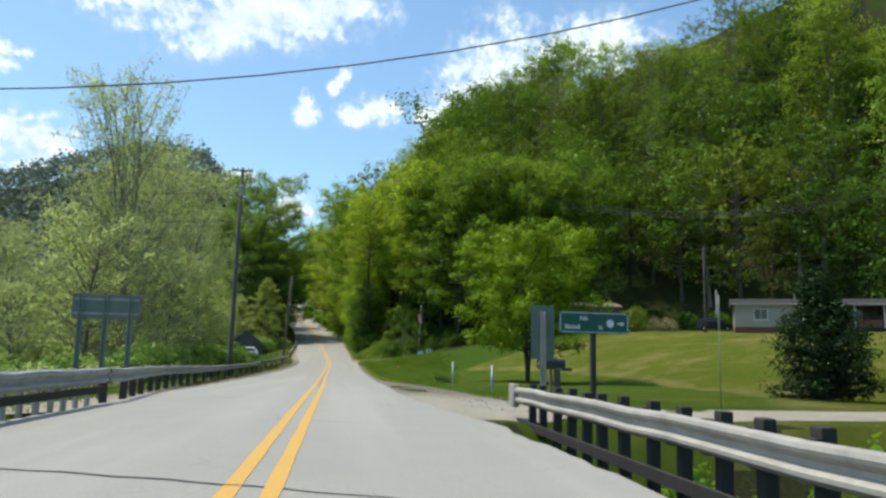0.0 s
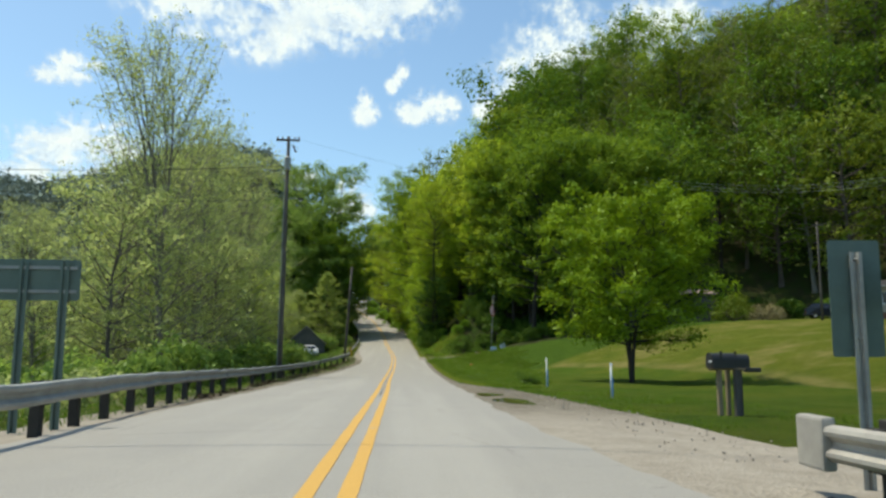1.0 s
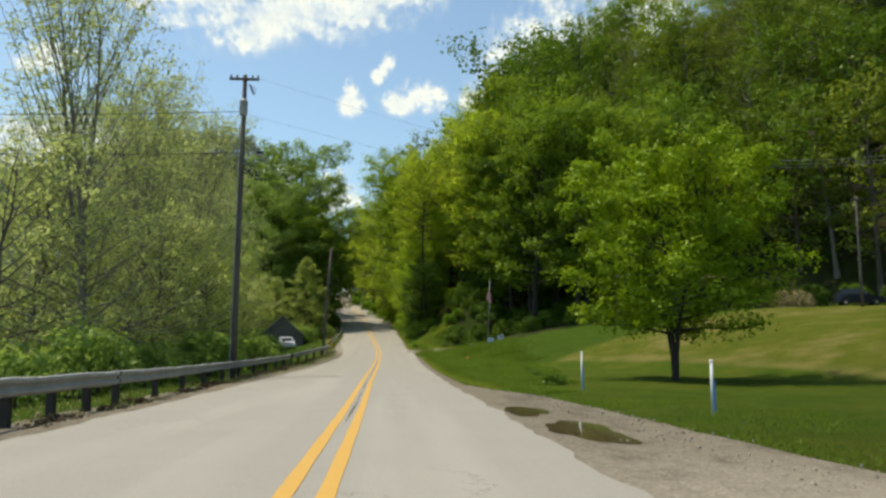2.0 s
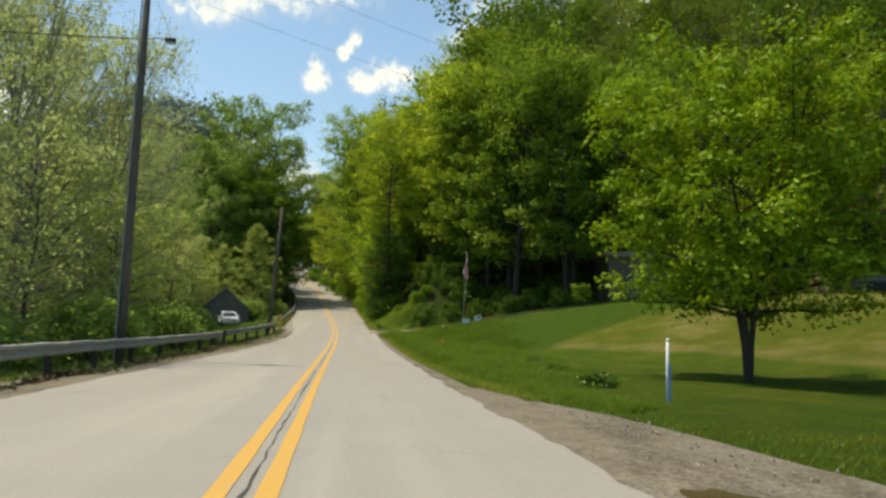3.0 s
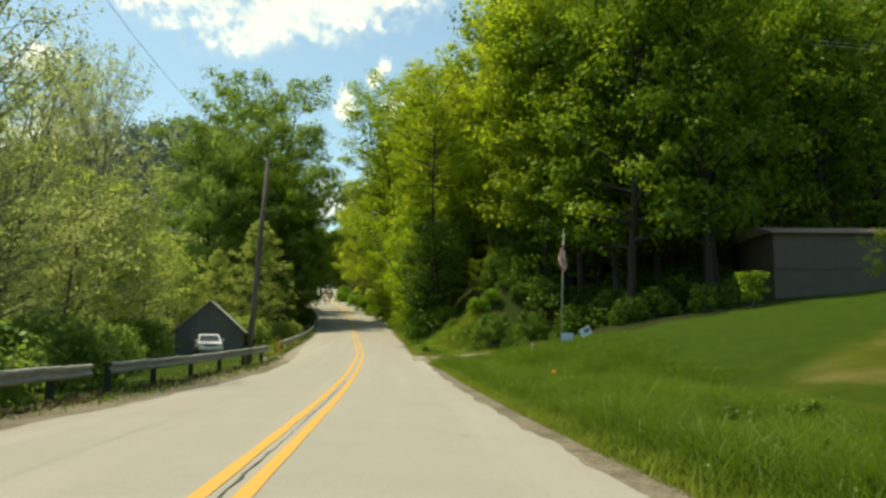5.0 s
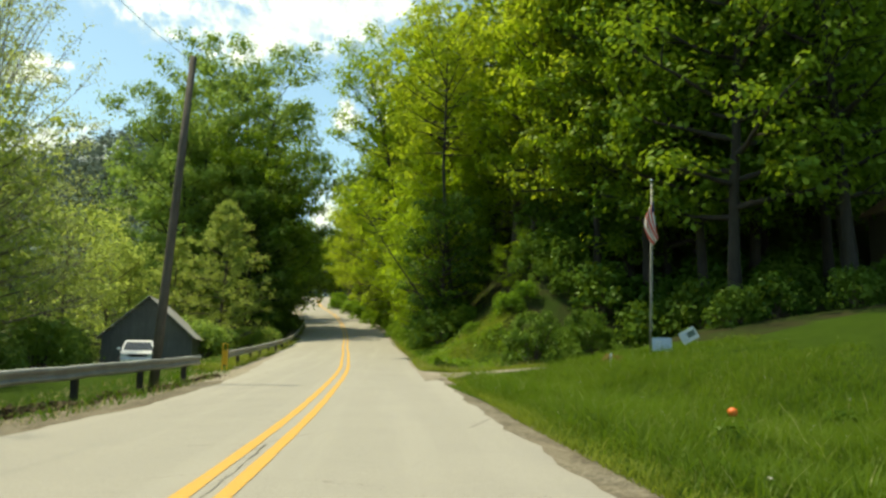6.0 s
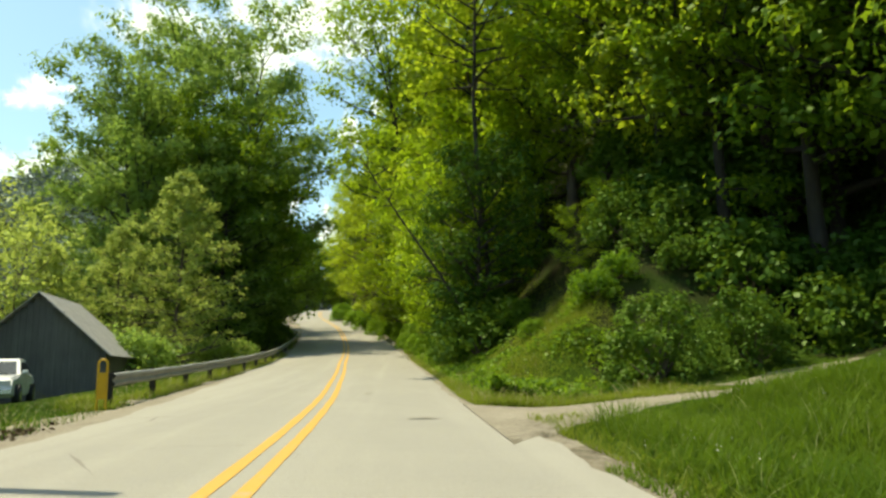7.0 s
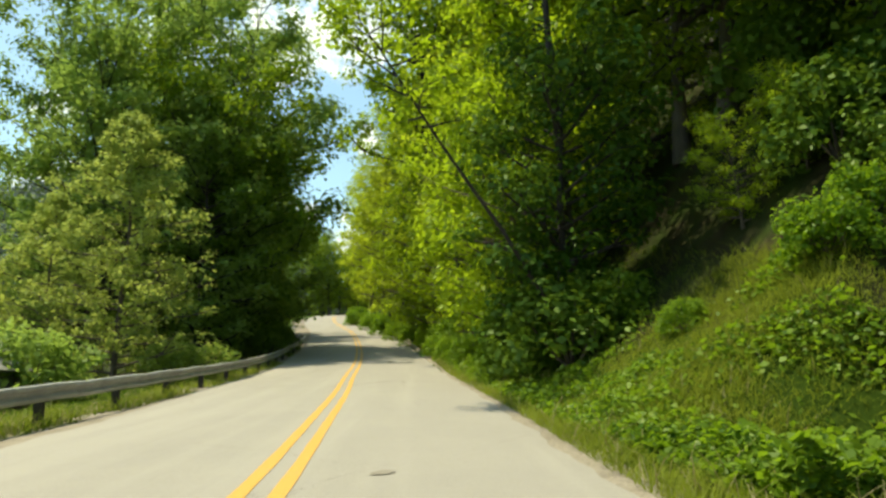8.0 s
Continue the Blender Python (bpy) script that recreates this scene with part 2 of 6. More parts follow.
ASPHALT, YELLOW, GRAVEL, LAWN, LITTER_AND_SHADE, WATER, GLASS, CLOUD = make_asphalt(), make_paint_yellow(), make_gravel(), make_lawn(), make_litter_and_shade(), make_water(), make_glass(), make_cloud()
BARK, BARK_PALE, BARK_DARK = make_bark("brown_bark", (0.05, 0.04, 0.03), (0.16, 0.13, 0.1)), make_bark("pale_bark", (0.1, 0.09, 0.07), (0.3, 0.275, 0.23)), make_bark("dark_bark", (0.012, 0.01, 0.008), (0.05, 0.042, 0.034))
LEAF = leaf_material("forest_leaves", (0.018, 0.065, 0.009), (0.145, 0.24, 0.026), (0.28, 0.44, 0.025), share=0.26)
LEAF_OLIVE = leaf_material("olive_forest_leaves", (0.05, 0.092, 0.011), (0.205, 0.26, 0.036), (0.31, 0.4, 0.03), share=0.3)
# Lit copy of the forest leaves: upper-slope sun put into the colour.
LEAF_HILL = leaf_material("sun_tinted_hillside_leaves", (0.075, 0.165, 0.02), (0.31, 0.41, 0.05), (0.52, 0.68, 0.05), share=0.36)
LEAF_TAN = leaf_material("tan_green_budding_leaves", (0.11, 0.12, 0.035), (0.26, 0.26, 0.1), (0.34, 0.36, 0.11), share=0.35)
# Bush green, lowered to take in the shade on bushes and hollow.
LEAF_BUSH = leaf_material("dense_bush_leaves_shade_darkened", (0.022, 0.07, 0.009), (0.12, 0.2, 0.028), (0.22, 0.36, 0.03), share=0.28)
LEAF_HOLLOW = leaf_material("hollow_tree_leaves", (0.028, 0.088, 0.009), (0.21, 0.305, 0.033), (0.42, 0.6, 0.038), share=0.4)
# Roadside counterpart to the darker forest leaves: sunlight put into brighter colour.
LEAF_EDGE = leaf_material("sun_tinted_roadside_leaves", (0.03, 0.095, 0.009), (0.265, 0.365, 0.035), (0.51, 0.7, 0.036), share=0.6)
LEAF_BEND = leaf_material("grey_green_leaves", (0.05, 0.118, 0.025), (0.215, 0.31, 0.07), (0.4, 0.56, 0.1), share=0.5)
LEAF_LIGHT = leaf_material("spring_leaves", (0.09, 0.155, 0.015), (0.33, 0.4, 0.045), (0.62, 0.75, 0.05), share=0.64)
LEAF_MAPLE = leaf_material("maple_leaves", (0.042, 0.115, 0.008), (0.24, 0.345, 0.02), (0.44, 0.62, 0.025), share=0.28)
# Young leaves, paled further to imitate the haze over the left woods.
LEAF_PALE = leaf_material("hazed_pale_young_leaves", (0.22, 0.275, 0.095), (0.42, 0.48, 0.185), (0.6, 0.68, 0.23), share=0.6)
# Olive leaves with the same haze put into their colour.
LEAF_PALEOLIVE = leaf_material("hazed_pale_olive_leaves", (0.16, 0.22, 0.05), (0.38, 0.44, 0.12), (0.6, 0.71, 0.14), share=0.58)
LEAF_SHRUB = leaf_material("shrub_leaves", (0.062, 0.145, 0.016), (0.195, 0.3, 0.038), (0.31, 0.51, 0.025), share=0.47)
LEAF_DARK = leaf_material("dark_evergreen_leaves", (0.01, 0.028, 0.008), (0.035, 0.066, 0.014), (0.05, 0.08, 0.01), share=0.15)
# Pale bluish leaf colour: the haze of distance is mixed in.
LEAF_FAR_HAZED = leaf_material("hazed_distant_foliage", (0.12, 0.165, 0.15), (0.19, 0.235, 0.2), (0.16, 0.2, 0.15), share=0.2)
LEAF_YELLOW = leaf_material("yellow_spring_leaves", (0.22, 0.29, 0.06), (0.42, 0.49, 0.13), (0.5, 0.58, 0.13), share=0.52)
GRASS_TALL = leaf_material("tall_grass_blades", (0.02, 0.066, 0.006), (0.12, 0.18, 0.024), (0.17, 0.29, 0.02), gloss=0.06)
GRASS_BANK = leaf_material("sunny_bank_grass", (0.055, 0.1, 0.012), (0.22, 0.26, 0.042), (0.29, 0.37, 0.04), gloss=0.06)
GRASS_HEAD = leaf_material("pale_grass_heads", (0.2, 0.23, 0.07), (0.36, 0.38, 0.17), (0.4, 0.46, 0.14), gloss=0.06, share=0.45)
LEAF_BROWN = leaf_material("fallen_brown_leaves", (0.035, 0.026, 0.017), (0.13, 0.1, 0.07), (0.1, 0.07, 0.04), gloss=0.05, share=0.1)
LEAF_RUSSET = leaf_material("russet_leaves", (0.16, 0.05, 0.04), (0.3, 0.14, 0.09), (0.3, 0.12, 0.06), share=0.4)
STRAW = leaf_material("dry_grass_stalks", (0.22, 0.19, 0.09), (0.42, 0.38, 0.22), (0.3, 0.28, 0.12), gloss=0.06, share=0.25)
STEEL = plain("galvanised_steel", (0.32, 0.325, 0.305), 0.55, 0.25, 0.35, 2.0)
STEEL_PALE = plain("bleached_galvanised_steel", (0.41, 0.38, 0.325), 0.6, 0.15, 0.35, 1.5)
POST_DARK = plain("weathered_dark_post", (0.034, 0.031, 0.026), 0.85, 0.1, 0.4, 5)
POLE_WOOD = make_bark("creosoted_pole_wood", (0.05, 0.042, 0.036), (0.15, 0.132, 0.115), 12)
ALU = plain("sign_back_aluminium", (0.13, 0.175, 0.145), 0.6, 0.3, 0.2, 3)
SIGN_GREEN = plain("sign_green", (0.004, 0.085, 0.06), 0.5, 0, 0.15, 4, 0.03)
SIGN_WHITE = plain("sign_white", (0.7, 0.72, 0.72), 0.5, 0, 0.12, 5, 0.03)
SIGN_BLUE = plain("sign_pale_blue", (0.5, 0.6, 0.76), 0.5, 0, 0.15, 5, 0.03)
BLACK = plain("black_plastic", (0.018, 0.018, 0.018), 0.5, 0, 0.3, 8)
WHITE_PVC = plain("white_plastic", (0.72, 0.74, 0.74), 0.5, 0, 0.15, 6)
BLUE_PVC = plain("blue_plastic", (0.12, 0.28, 0.55), 0.5, 0, 0.2, 6)
YELLOW_PVC = plain("yellow_plastic", (0.62, 0.36, 0.02), 0.5, 0, 0.25, 6)
ORANGE = plain("orange_plastic", (0.8, 0.16, 0.02), 0.45, 0, 0.1, 6)
RED = plain("flag_red", (0.55, 0.07, 0.06), 0.85, 0, 0.2, 10)
CLOTH_WHITE = plain("flag_white", (0.66, 0.62, 0.58), 0.85, 0, 0.15, 10)
NAVY = plain("flag_navy", (0.02, 0.03, 0.12), 0.85, 0, 0.2, 10)
SIDING = plain("white_siding", (0.38, 0.34, 0.29), 0.7, 0, 0.14, 1.5, 0.1)
# Grey-beige darkened to carry the shade of trees over the long building.
SIDING_GREY = plain("grey_beige_siding_shade_darkened", (0.105, 0.09, 0.068), 0.75, 0, 0.18, 1.5, 0.1)
ROOF_DARK = plain("dark_shingles", (0.03, 0.026, 0.025), 0.9, 0, 0.4, 3, 0.5)
ROOF_BROWN = plain("tan_brown_roofing", (0.3, 0.215, 0.17), 0.85, 0, 0.25, 3, 0.3)
BRICK_RED = plain("red_brown_brick", (0.17, 0.075, 0.05), 0.9, 0, 0.35, 6, 0.4)
WOOD_TAN = make_bark("tan_post_wood", (0.13, 0.095, 0.055), (0.34, 0.26, 0.16), 10)
BOARD = make_planks("grey_barn_boards", (0.075, 0.075, 0.074), (0.19, 0.188, 0.182))
TIN = plain("rusty_grey_tin", (0.4, 0.385, 0.38), 0.6, 0.4, 0.35, 2.5)
CAR_WHITE = plain("white_car_paint", (0.75, 0.76, 0.77), 0.28, 0, 0.05, 2, 0.0)
CAR_DARK = plain("dark_blue_car_paint", (0.025, 0.03, 0.045), 0.25, 0.2, 0.15, 2, 0.0)
TYRE = plain("tyre_rubber", (0.02, 0.02, 0.02), 0.85, 0, 0.3, 10)
CHROME = plain("chrome_trim", (0.6, 0.61, 0.62), 0.25, 0.9, 0.1, 5, 0.0)
LAMP_RED = plain("tail_lamp_red", (0.3, 0.01, 0.01), 0.3, 0, 0.1, 5, 0.0)
LAMP_CLEAR = plain("headlamp_glass", (0.55, 0.57, 0.58), 0.15, 0.2, 0.1, 5, 0.0)
BARE_WIRE = plain("bare_aluminium_wire", (0.5, 0.52, 0.53), 0.45, 0.4, 0.2, 3)
CABLE = plain("weathered_cable", (0.045, 0.045, 0.05), 0.7, 0.2, 0.2, 3)
CERAMIC = plain("brown_insulator", (0.1, 0.06, 0.045), 0.35, 0, 0.2, 9)
CRACK = plain("tar_crack", (0.05, 0.045, 0.04), 0.9, 0, 0.35, 6, 0.5)
TAR = plain("worn_tar_patch", (0.25, 0.225, 0.185), 0.9, 0, 0.4, 14, 0.4)
STONE = plain("grey_stones", (0.34, 0.3, 0.245), 0.9, 0, 0.3, 5, 0.5)


# ---- the lie of the land ----
def smooth(xs, ys):
    """A smooth curve through the given stations."""
    xs, ys = np.array(xs, float), np.array(ys, float)
    m = np.gradient(ys, xs)
    flat = np.abs(np.diff(ys)) < 1e-9
    m[:-1][flat] = 0
    m[1:][flat] = 0

    def f(v):
        v = np.clip(v, xs[0], xs[-1])
        i = np.clip(np.searchsorted(xs, v) - 1, 0, len(xs) - 2)
        h = xs[i + 1] - xs[i]
        t = (v - xs[i]) / h
        return (2 * t**3 - 3 * t**2 + 1) * ys[i] + (t**3 - 2 * t**2 + t) * h * m[i] + (3 * t**2 - 2 * t**3) * ys[i + 1] + (t**3 - t**2) * h * m[i + 1]

    return f


def step(v):
    v = np.clip(v, 0, 1)
    return v * v * (3 - 2 * v)


road_x = smooth([-60, 0, 20, 41, 52, 70, 80, 92, 102, 109, 115, 123, 132, 145, 165, 190, 212, 228, 245, 265, 310],
                [-0.7, -0.75, -0.82, -1.0, -1.17, -1.3, -1.34, -1.43, -1.6, -1.84, -2.15, -2.55, -3.1, -3.75, -5.2, -8.0, -12.0, -14.0, -15.2, -16.4, -19])
road_z = smooth([-60, 0, 15, 30, 41, 53, 66, 78, 89, 96, 102, 109, 125, 143, 165, 190, 224, 255, 295, 340],
                [1.0, 0.97, 0.9, 0.69, 0.46, 0.22, 0.07, 0.03, 0.16, 0.35, 0.52, 0.75, 1.5, 2.65, 4.7, 7.6, 11.9, 15.3, 18.3, 18.6])
left_drop = smooth([-60, 0, 22, 40, 60, 90, 100, 108, 114, 119, 128, 150, 300], [3, 3, 2.4, 1.4, 1.2, 0.7, 0.12, 0.3, 0.5, 0.7, 1.2, 2.5, 5])
lawn_start = smooth([-60, 30, 45, 60, 80, 100, 300], [34, 30, 25, 19.5, 12, 4.6, 4.6])
wood_line = smooth([-30, 25, 34, 50, 62, 76, 88, 98, 300], [111, 111, 116, 114, 106, 88, 55, 0, 0])


bank_start = smooth([-60, 108, 112, 118, 124, 130, 300], [5.2, 5.4, 6.2, 6.3, 5.6, 5.0, 5.0])
drive_y = smooth([0, 2, 6, 9, 15, 22], [101.4, 102.4, 105.6, 107.4, 110.4, 113])
drive_z = smooth([0, 2, 6, 9, 15, 22], [0.5, 0.52, 0.72, 0.98, 2.3, 5.0])


def land(x, y):
    """Height of the ground, without the road's own surface."""
    x, y = np.asarray(x, float), np.asarray(y, float)
    r, z0 = x - road_x(y), road_z(y)
    verge = z0 - 0.06 - 0.16 * step((np.abs(r) - 3.4) / 2.6)
    rise = 0.245 * np.clip(x - lawn_start(y), 0, None)
    right = verge + 5.2 * (1 - np.exp(-np.clip(rise, 0, None) ** 1.25 / 5.2 ** 1.05))
    creek = step((r - 3.35) / 1.6) * step((20.8 - y) / 2.2) * 2.2
    right = right - creek * step((30 - x) / 12)
    d = np.minimum(y - wood_line(x), 1.35 * (r - bank_start(y)))
    d = np.where(d > 0, d, 0)
    hill = 0.8 * d * d / (d + 4.0)
    right = right + 92 * (1 - np.exp(-hill / 92 - 0.35 * (hill / 92) ** 2))
    right = right + 1.5 * step((r - 3.8) / 3.6) * step((y - 110.2 - 0.25 * np.clip(x - 6, 0, 20)) / 4.5)
    near_drive = np.exp(-((y - drive_y(x)) / 2.1) ** 4) * step((x - 1.5) / 1.5) * step((18 - x) / 6)
    right = right * (1 - near_drive) + drive_z(x) * near_drive
    left = verge - left_drop(y) * step((-r - 7.0) / 7.0) - 2.3 * step((-r - 4.55) / 1.3) * step((21.5 - y) / 2.2) * step((r + 26) / 8)
    ridge = 96 * np.exp(-(((y + 0.12 * x) - 500) / 120) ** 2) * step((-x - 5) / 95) * (1 - 0.12 * np.cos(x / 38.0))
    ridge = np.maximum(ridge, 78 * np.exp(-((x + 330) / 110) ** 2) * step((y + 60) / 300))
    return np.where(r > 0, right, left + ridge)


# ---- mesh helpers ----
def mesh_of(name, verts, faces, mat, smooth_shade=False):
    me = bpy.data.meshes.new(name)
    me.from_pydata([tuple(map(float, v)) for v in verts], [], [tuple(int(i) for i in f) for f in faces])
    me.materials.append(mat)
    if smooth_shade:
        me.polygons.foreach_set("use_smooth", [True] * len(me.polygons))
    me.update()
    return me


def quads_of(name, verts, mat):
    """A mesh of loose quads from an array of n x 4 corners."""
    n = len(verts)
    me = bpy.data.meshes.new(name)
    me.vertices.add(n * 4)
    me.vertices.foreach_set("co", np.ascontiguousarray(verts, np.float32).ravel())
    me.loops.add(n * 4)
    me.loops.foreach_set("vertex_index", np.arange(n * 4, dtype=np.int32))
    me.polygons.add(n)
    me.polygons.foreach_set("loop_start", np.arange(0, n * 4, 4, dtype=np.int32))
    me.polygons.foreach_set("loop_total", np.full(n, 4, np.int32))
    me.materials.append(mat)
    me.update(calc_edges=True)
    return me


def thing(name, at, label, category, group="", turn=0.0, kind=""):
    ob = new(name)
    ob.empty_display_size = 0.2
    ob.matrix_world = pose(*at, 0, 0, turn)
    return tagged(ob, label, category, group, kind)


def child(name, me, parent, label="", at=None):
    ob = new(name, me)
    ob.parent = parent
    if at is not None:
        ob.matrix_basis = at
    if label:
        tagged(ob, label)
    return ob


def part(name, bm, mat, parent, label="", at=None, smooth_shade=False):
    """A bmesh as one mesh object under a thing or under a part."""
    me = bpy.data.meshes.new(name)
    bm.to_mesh(me)
    bm.free()
    me.materials.append(mat)
    if smooth_shade:
        me.polygons.foreach_set("use_smooth", [True] * len(me.polygons))
    return child(name, me, parent, label, at)


def box(sx, sy, sz, at=(0, 0, 0), bevel=0.0, bm=None, turn=None):
    """A box standing on at, its edges rounded by bevel."""
    bm = bm or bmesh.new()
    m = Matrix.Translation((at[0], at[1], at[2] + sz / 2))
    if turn:
        m = Matrix.Translation(at) @ turn @ Matrix.Translation((0, 0, sz / 2))
    got = bmesh.ops.create_cube(bm, size=1, matrix=m @ Matrix.Diagonal((sx, sy, sz, 1)))
    if bevel:
        edges = list({e for v in got["verts"] for e in v.link_edges})
        bmesh.ops.bevel(bm, geom=edges, offset=bevel, segments=2, affect="EDGES", profile=0.6)
    return bm


def rod(path, radii, sides=8, bm=None):
    """A tapered tube with closed ends along a path."""
    bm = bm or bmesh.new()
    path = [Vector(p) for p in path]
    if not hasattr(radii, "__len__"):
        radii = [radii] * len(path)
    rings = []
    for i, p in enumerate(path):
        d = (path[min(i + 1, len(path) - 1)] - path[max(i - 1, 0)]).normalized()
        a = d.orthogonal().normalized() if i == 0 else (a - d * a.dot(d)).normalized()
        b = d.cross(a)
        rings.append([bm.verts.new(p + (a * math.cos(k * math.tau / sides) + b * math.sin(k * math.tau / sides)) * radii[i]) for k in range(sides)])
    for r0, r1 in zip(rings, rings[1:]):
        for k in range(sides):
            bm.faces.new((r0[k], r0[(k + 1) % sides], r1[(k + 1) % sides], r1[k]))
    bm.faces.new(rings[0][::-1])
    bm.faces.new(rings[-1])
    return bm


def prism(profile, depth, bm=None, axis="y"):
    """A flat outline (u, z) pushed to a depth along y or x, closed."""
    bm = bm or bmesh.new()
    place = (lambda u, z, d: (u, d, z)) if axis == "y" else (lambda u, z, d: (d, u, z))
    a = [bm.verts.new(place(u, z, -depth / 2)) for u, z in profile]
    b = [bm.verts.new(place(u, z, depth / 2)) for u, z in profile]
    n = len(profile)
    bm.faces.new(a)
    bm.faces.new(b[::-1])
    for i in range(n):
        bm.faces.new((a[i], b[i], b[(i + 1) % n], a[(i + 1) % n]))
    bmesh.ops.recalc_face_normals(bm, faces=bm.faces)
    return bm


def sheet(name, us, ys, fx, fz, mat, label, category, kind="structure"):
    """A strip of ground: columns us, rows ys; fx and fz give the place."""
    U, Y = np.meshgrid(us, ys)
    X = fx(U, Y)
    Z = fz(U, Y, X)
    nx, ny = len(us), len(ys)
    verts = np.stack([X, Y, Z], -1).reshape(-1, 3)
    i = np.arange(nx * ny).reshape(ny, nx)
    faces = np.stack([i[:-1, :-1], i[:-1, 1:], i[1:, 1:], i[1:, :-1]], -1).reshape(-1, 4)
    ob = new(name, mesh_of(name, verts, faces, mat, True))
    return tagged(ob, label, category, kind=kind)


# ---- ground and road ----
def spread(edges_near, near, far, grow):
    """Stations close together between the near limits and wider outside them."""
    v = list(np.arange(edges_near[0], edges_near[1] + 1e-6, near))
    s = near
    while v[-1] < far[1]:
        s *= grow
        v.append(min(v[-1] + s, far[1]))
    s = near
    while v[0] > far[0]:
        s *= grow
        v.insert(0, max(v[0] - s, far[0]))
    return np.array(v)


shoulder_out = smooth([-10, 18, 22, 25, 29, 34, 44, 48, 51, 55, 60, 80, 99, 108, 114, 140, 300], [3.3, 3.3, 5.2, 6.0, 6.0, 5.85, 5.5, 5.2, 4.25, 3.9, 3.8, 3.85, 3.85, 3.5, 3.8, 4.45, 4.7])


def build_ground():
    xs, ys = spread((-16, 30), 0.6, (-1600, 1600), 1.11), spread((-6, 150), 1.0, (-900, 2600), 1.1)
    X, Y = np.meshgrid(xs, ys)
    Z = land(X, Y)
    r = X - road_x(Y)
    Z = Z - 0.1 * (np.abs(r) < 3.0)
    Z = Z + np.where((r > -5.6) & (r < shoulder_out(Y) - 0.25) & ((Y > 16) | (r < 3.1)), -0.07, 0)
    rough = np.sin(X * 0.9 + 1.3 * np.sin(Y * 0.37)) * np.sin(Y * 0.71 + X * 0.2) * 0.05
    Z = Z + rough * step((np.abs(r) - 4.5) / 3)
    nx, ny = len(xs), len(ys)
    i = np.arange(nx * ny).reshape(ny, nx)
    faces = np.stack([i[:-1, :-1], i[:-1, 1:], i[1:, 1:], i[1:, :-1]], -1).reshape(-1, 4)
    me = mesh_of("ground", np.stack([X, Y, Z], -1).reshape(-1, 3), faces, LAWN, True)
    me.materials.append(LITTER_AND_SHADE)
    cx, cy = (X[:-1, :-1] + X[1:, 1:]) / 2, (Y[:-1, :-1] + Y[1:, 1:]) / 2
    rr = cx - road_x(cy)
    # from x 11.5 to 24 the dark floor is painted shade over lawn
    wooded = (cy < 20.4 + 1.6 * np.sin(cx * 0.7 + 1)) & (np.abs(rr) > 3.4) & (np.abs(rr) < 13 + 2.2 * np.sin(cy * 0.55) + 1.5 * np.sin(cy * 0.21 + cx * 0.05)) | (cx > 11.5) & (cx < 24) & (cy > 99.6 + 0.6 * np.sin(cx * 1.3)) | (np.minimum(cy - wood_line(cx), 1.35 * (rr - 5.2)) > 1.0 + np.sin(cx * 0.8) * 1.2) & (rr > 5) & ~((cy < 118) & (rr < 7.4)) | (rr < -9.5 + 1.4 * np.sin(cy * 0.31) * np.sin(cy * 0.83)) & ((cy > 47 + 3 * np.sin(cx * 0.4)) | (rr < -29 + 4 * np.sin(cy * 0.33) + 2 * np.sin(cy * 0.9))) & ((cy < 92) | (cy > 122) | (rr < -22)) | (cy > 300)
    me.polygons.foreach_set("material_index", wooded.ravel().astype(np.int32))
    tagged(new("ground", me), "sloping ground of mown lawn and dark floor of woods and painted shade", "ground", kind="structure")


build_ground()
ys_road = np.concatenate([np.arange(-40, 150, 0.5), np.arange(150, 330, 1.5)])
right_wide = smooth([-60, 19, 22, 45, 60, 90, 100, 104, 108, 113, 118, 128, 145, 165, 330], [3.35, 3.35, 3.05, 3.0, 3.22, 3.3, 3.34, 3.26, 3.08, 3.28, 3.5, 3.8, 4.05, 4.1, 4.1])
edge_r = lambda y: right_wide(y) + 0.07 * np.sin(y * 1.7) * np.sin(y * 0.43) + 0.03 * np.sin(y * 5.1)
left_wide = smooth([-60, 22, 33, 45, 60, 72, 84, 92, 99, 110, 125, 150, 300], [4.4, 4.4, 4.35, 4.45, 4.5, 4.15, 3.75, 3.35, 3.45, 3.95, 4.35, 4.5, 4.3])
edge_l = lambda y: left_wide(y) + 0.08 * np.sin(y * 1.3 + 1) * np.sin(y * 0.37) + 0.03 * np.sin(y * 4.3)
sheet("road", np.linspace(-1, 1, 17), ys_road, lambda u, y: road_x(y) + np.where(u > 0, u * edge_r(y), u * edge_l(y)),
      lambda u, y, x: road_z(y) - 0.05 * u * u, ASPHALT, "pale worn two-lane asphalt road with fine cracks", "road")
for off in (-0.165, 0.165):
    sheet("centre_line", np.array([-0.074, 0, 0.074]), ys_road[(ys_road > -30) & (ys_road < 240)], lambda u, y, o=off: road_x(y) + o + u * (1 + 0.06 * np.sin(y * 2.3 + o * 9)),
          lambda u, y, x: road_z(y) + 0.006, YELLOW, "worn yellow centre line painted on the asphalt", "road marking")
sheet("centre_crack", np.array([-0.5, 0.0, 0.5]), np.arange(37, 84, 0.25), lambda u, y: road_x(y) + 0.008 * np.sin(y * 1.1) + 0.009 * np.sin(y * 5.7) + 0.006 * np.sin(y * 9.1) + u * np.clip(0.02 + 0.02 * np.sin(y * 0.31 + 1.9) * np.sin(y * 0.83) + 0.009 * np.sin(y * 7.3), 0.006, 1),
      lambda u, y, x: road_z(y) + 0.004, CRACK, "dark open crack along the middle of the road", "road crack")
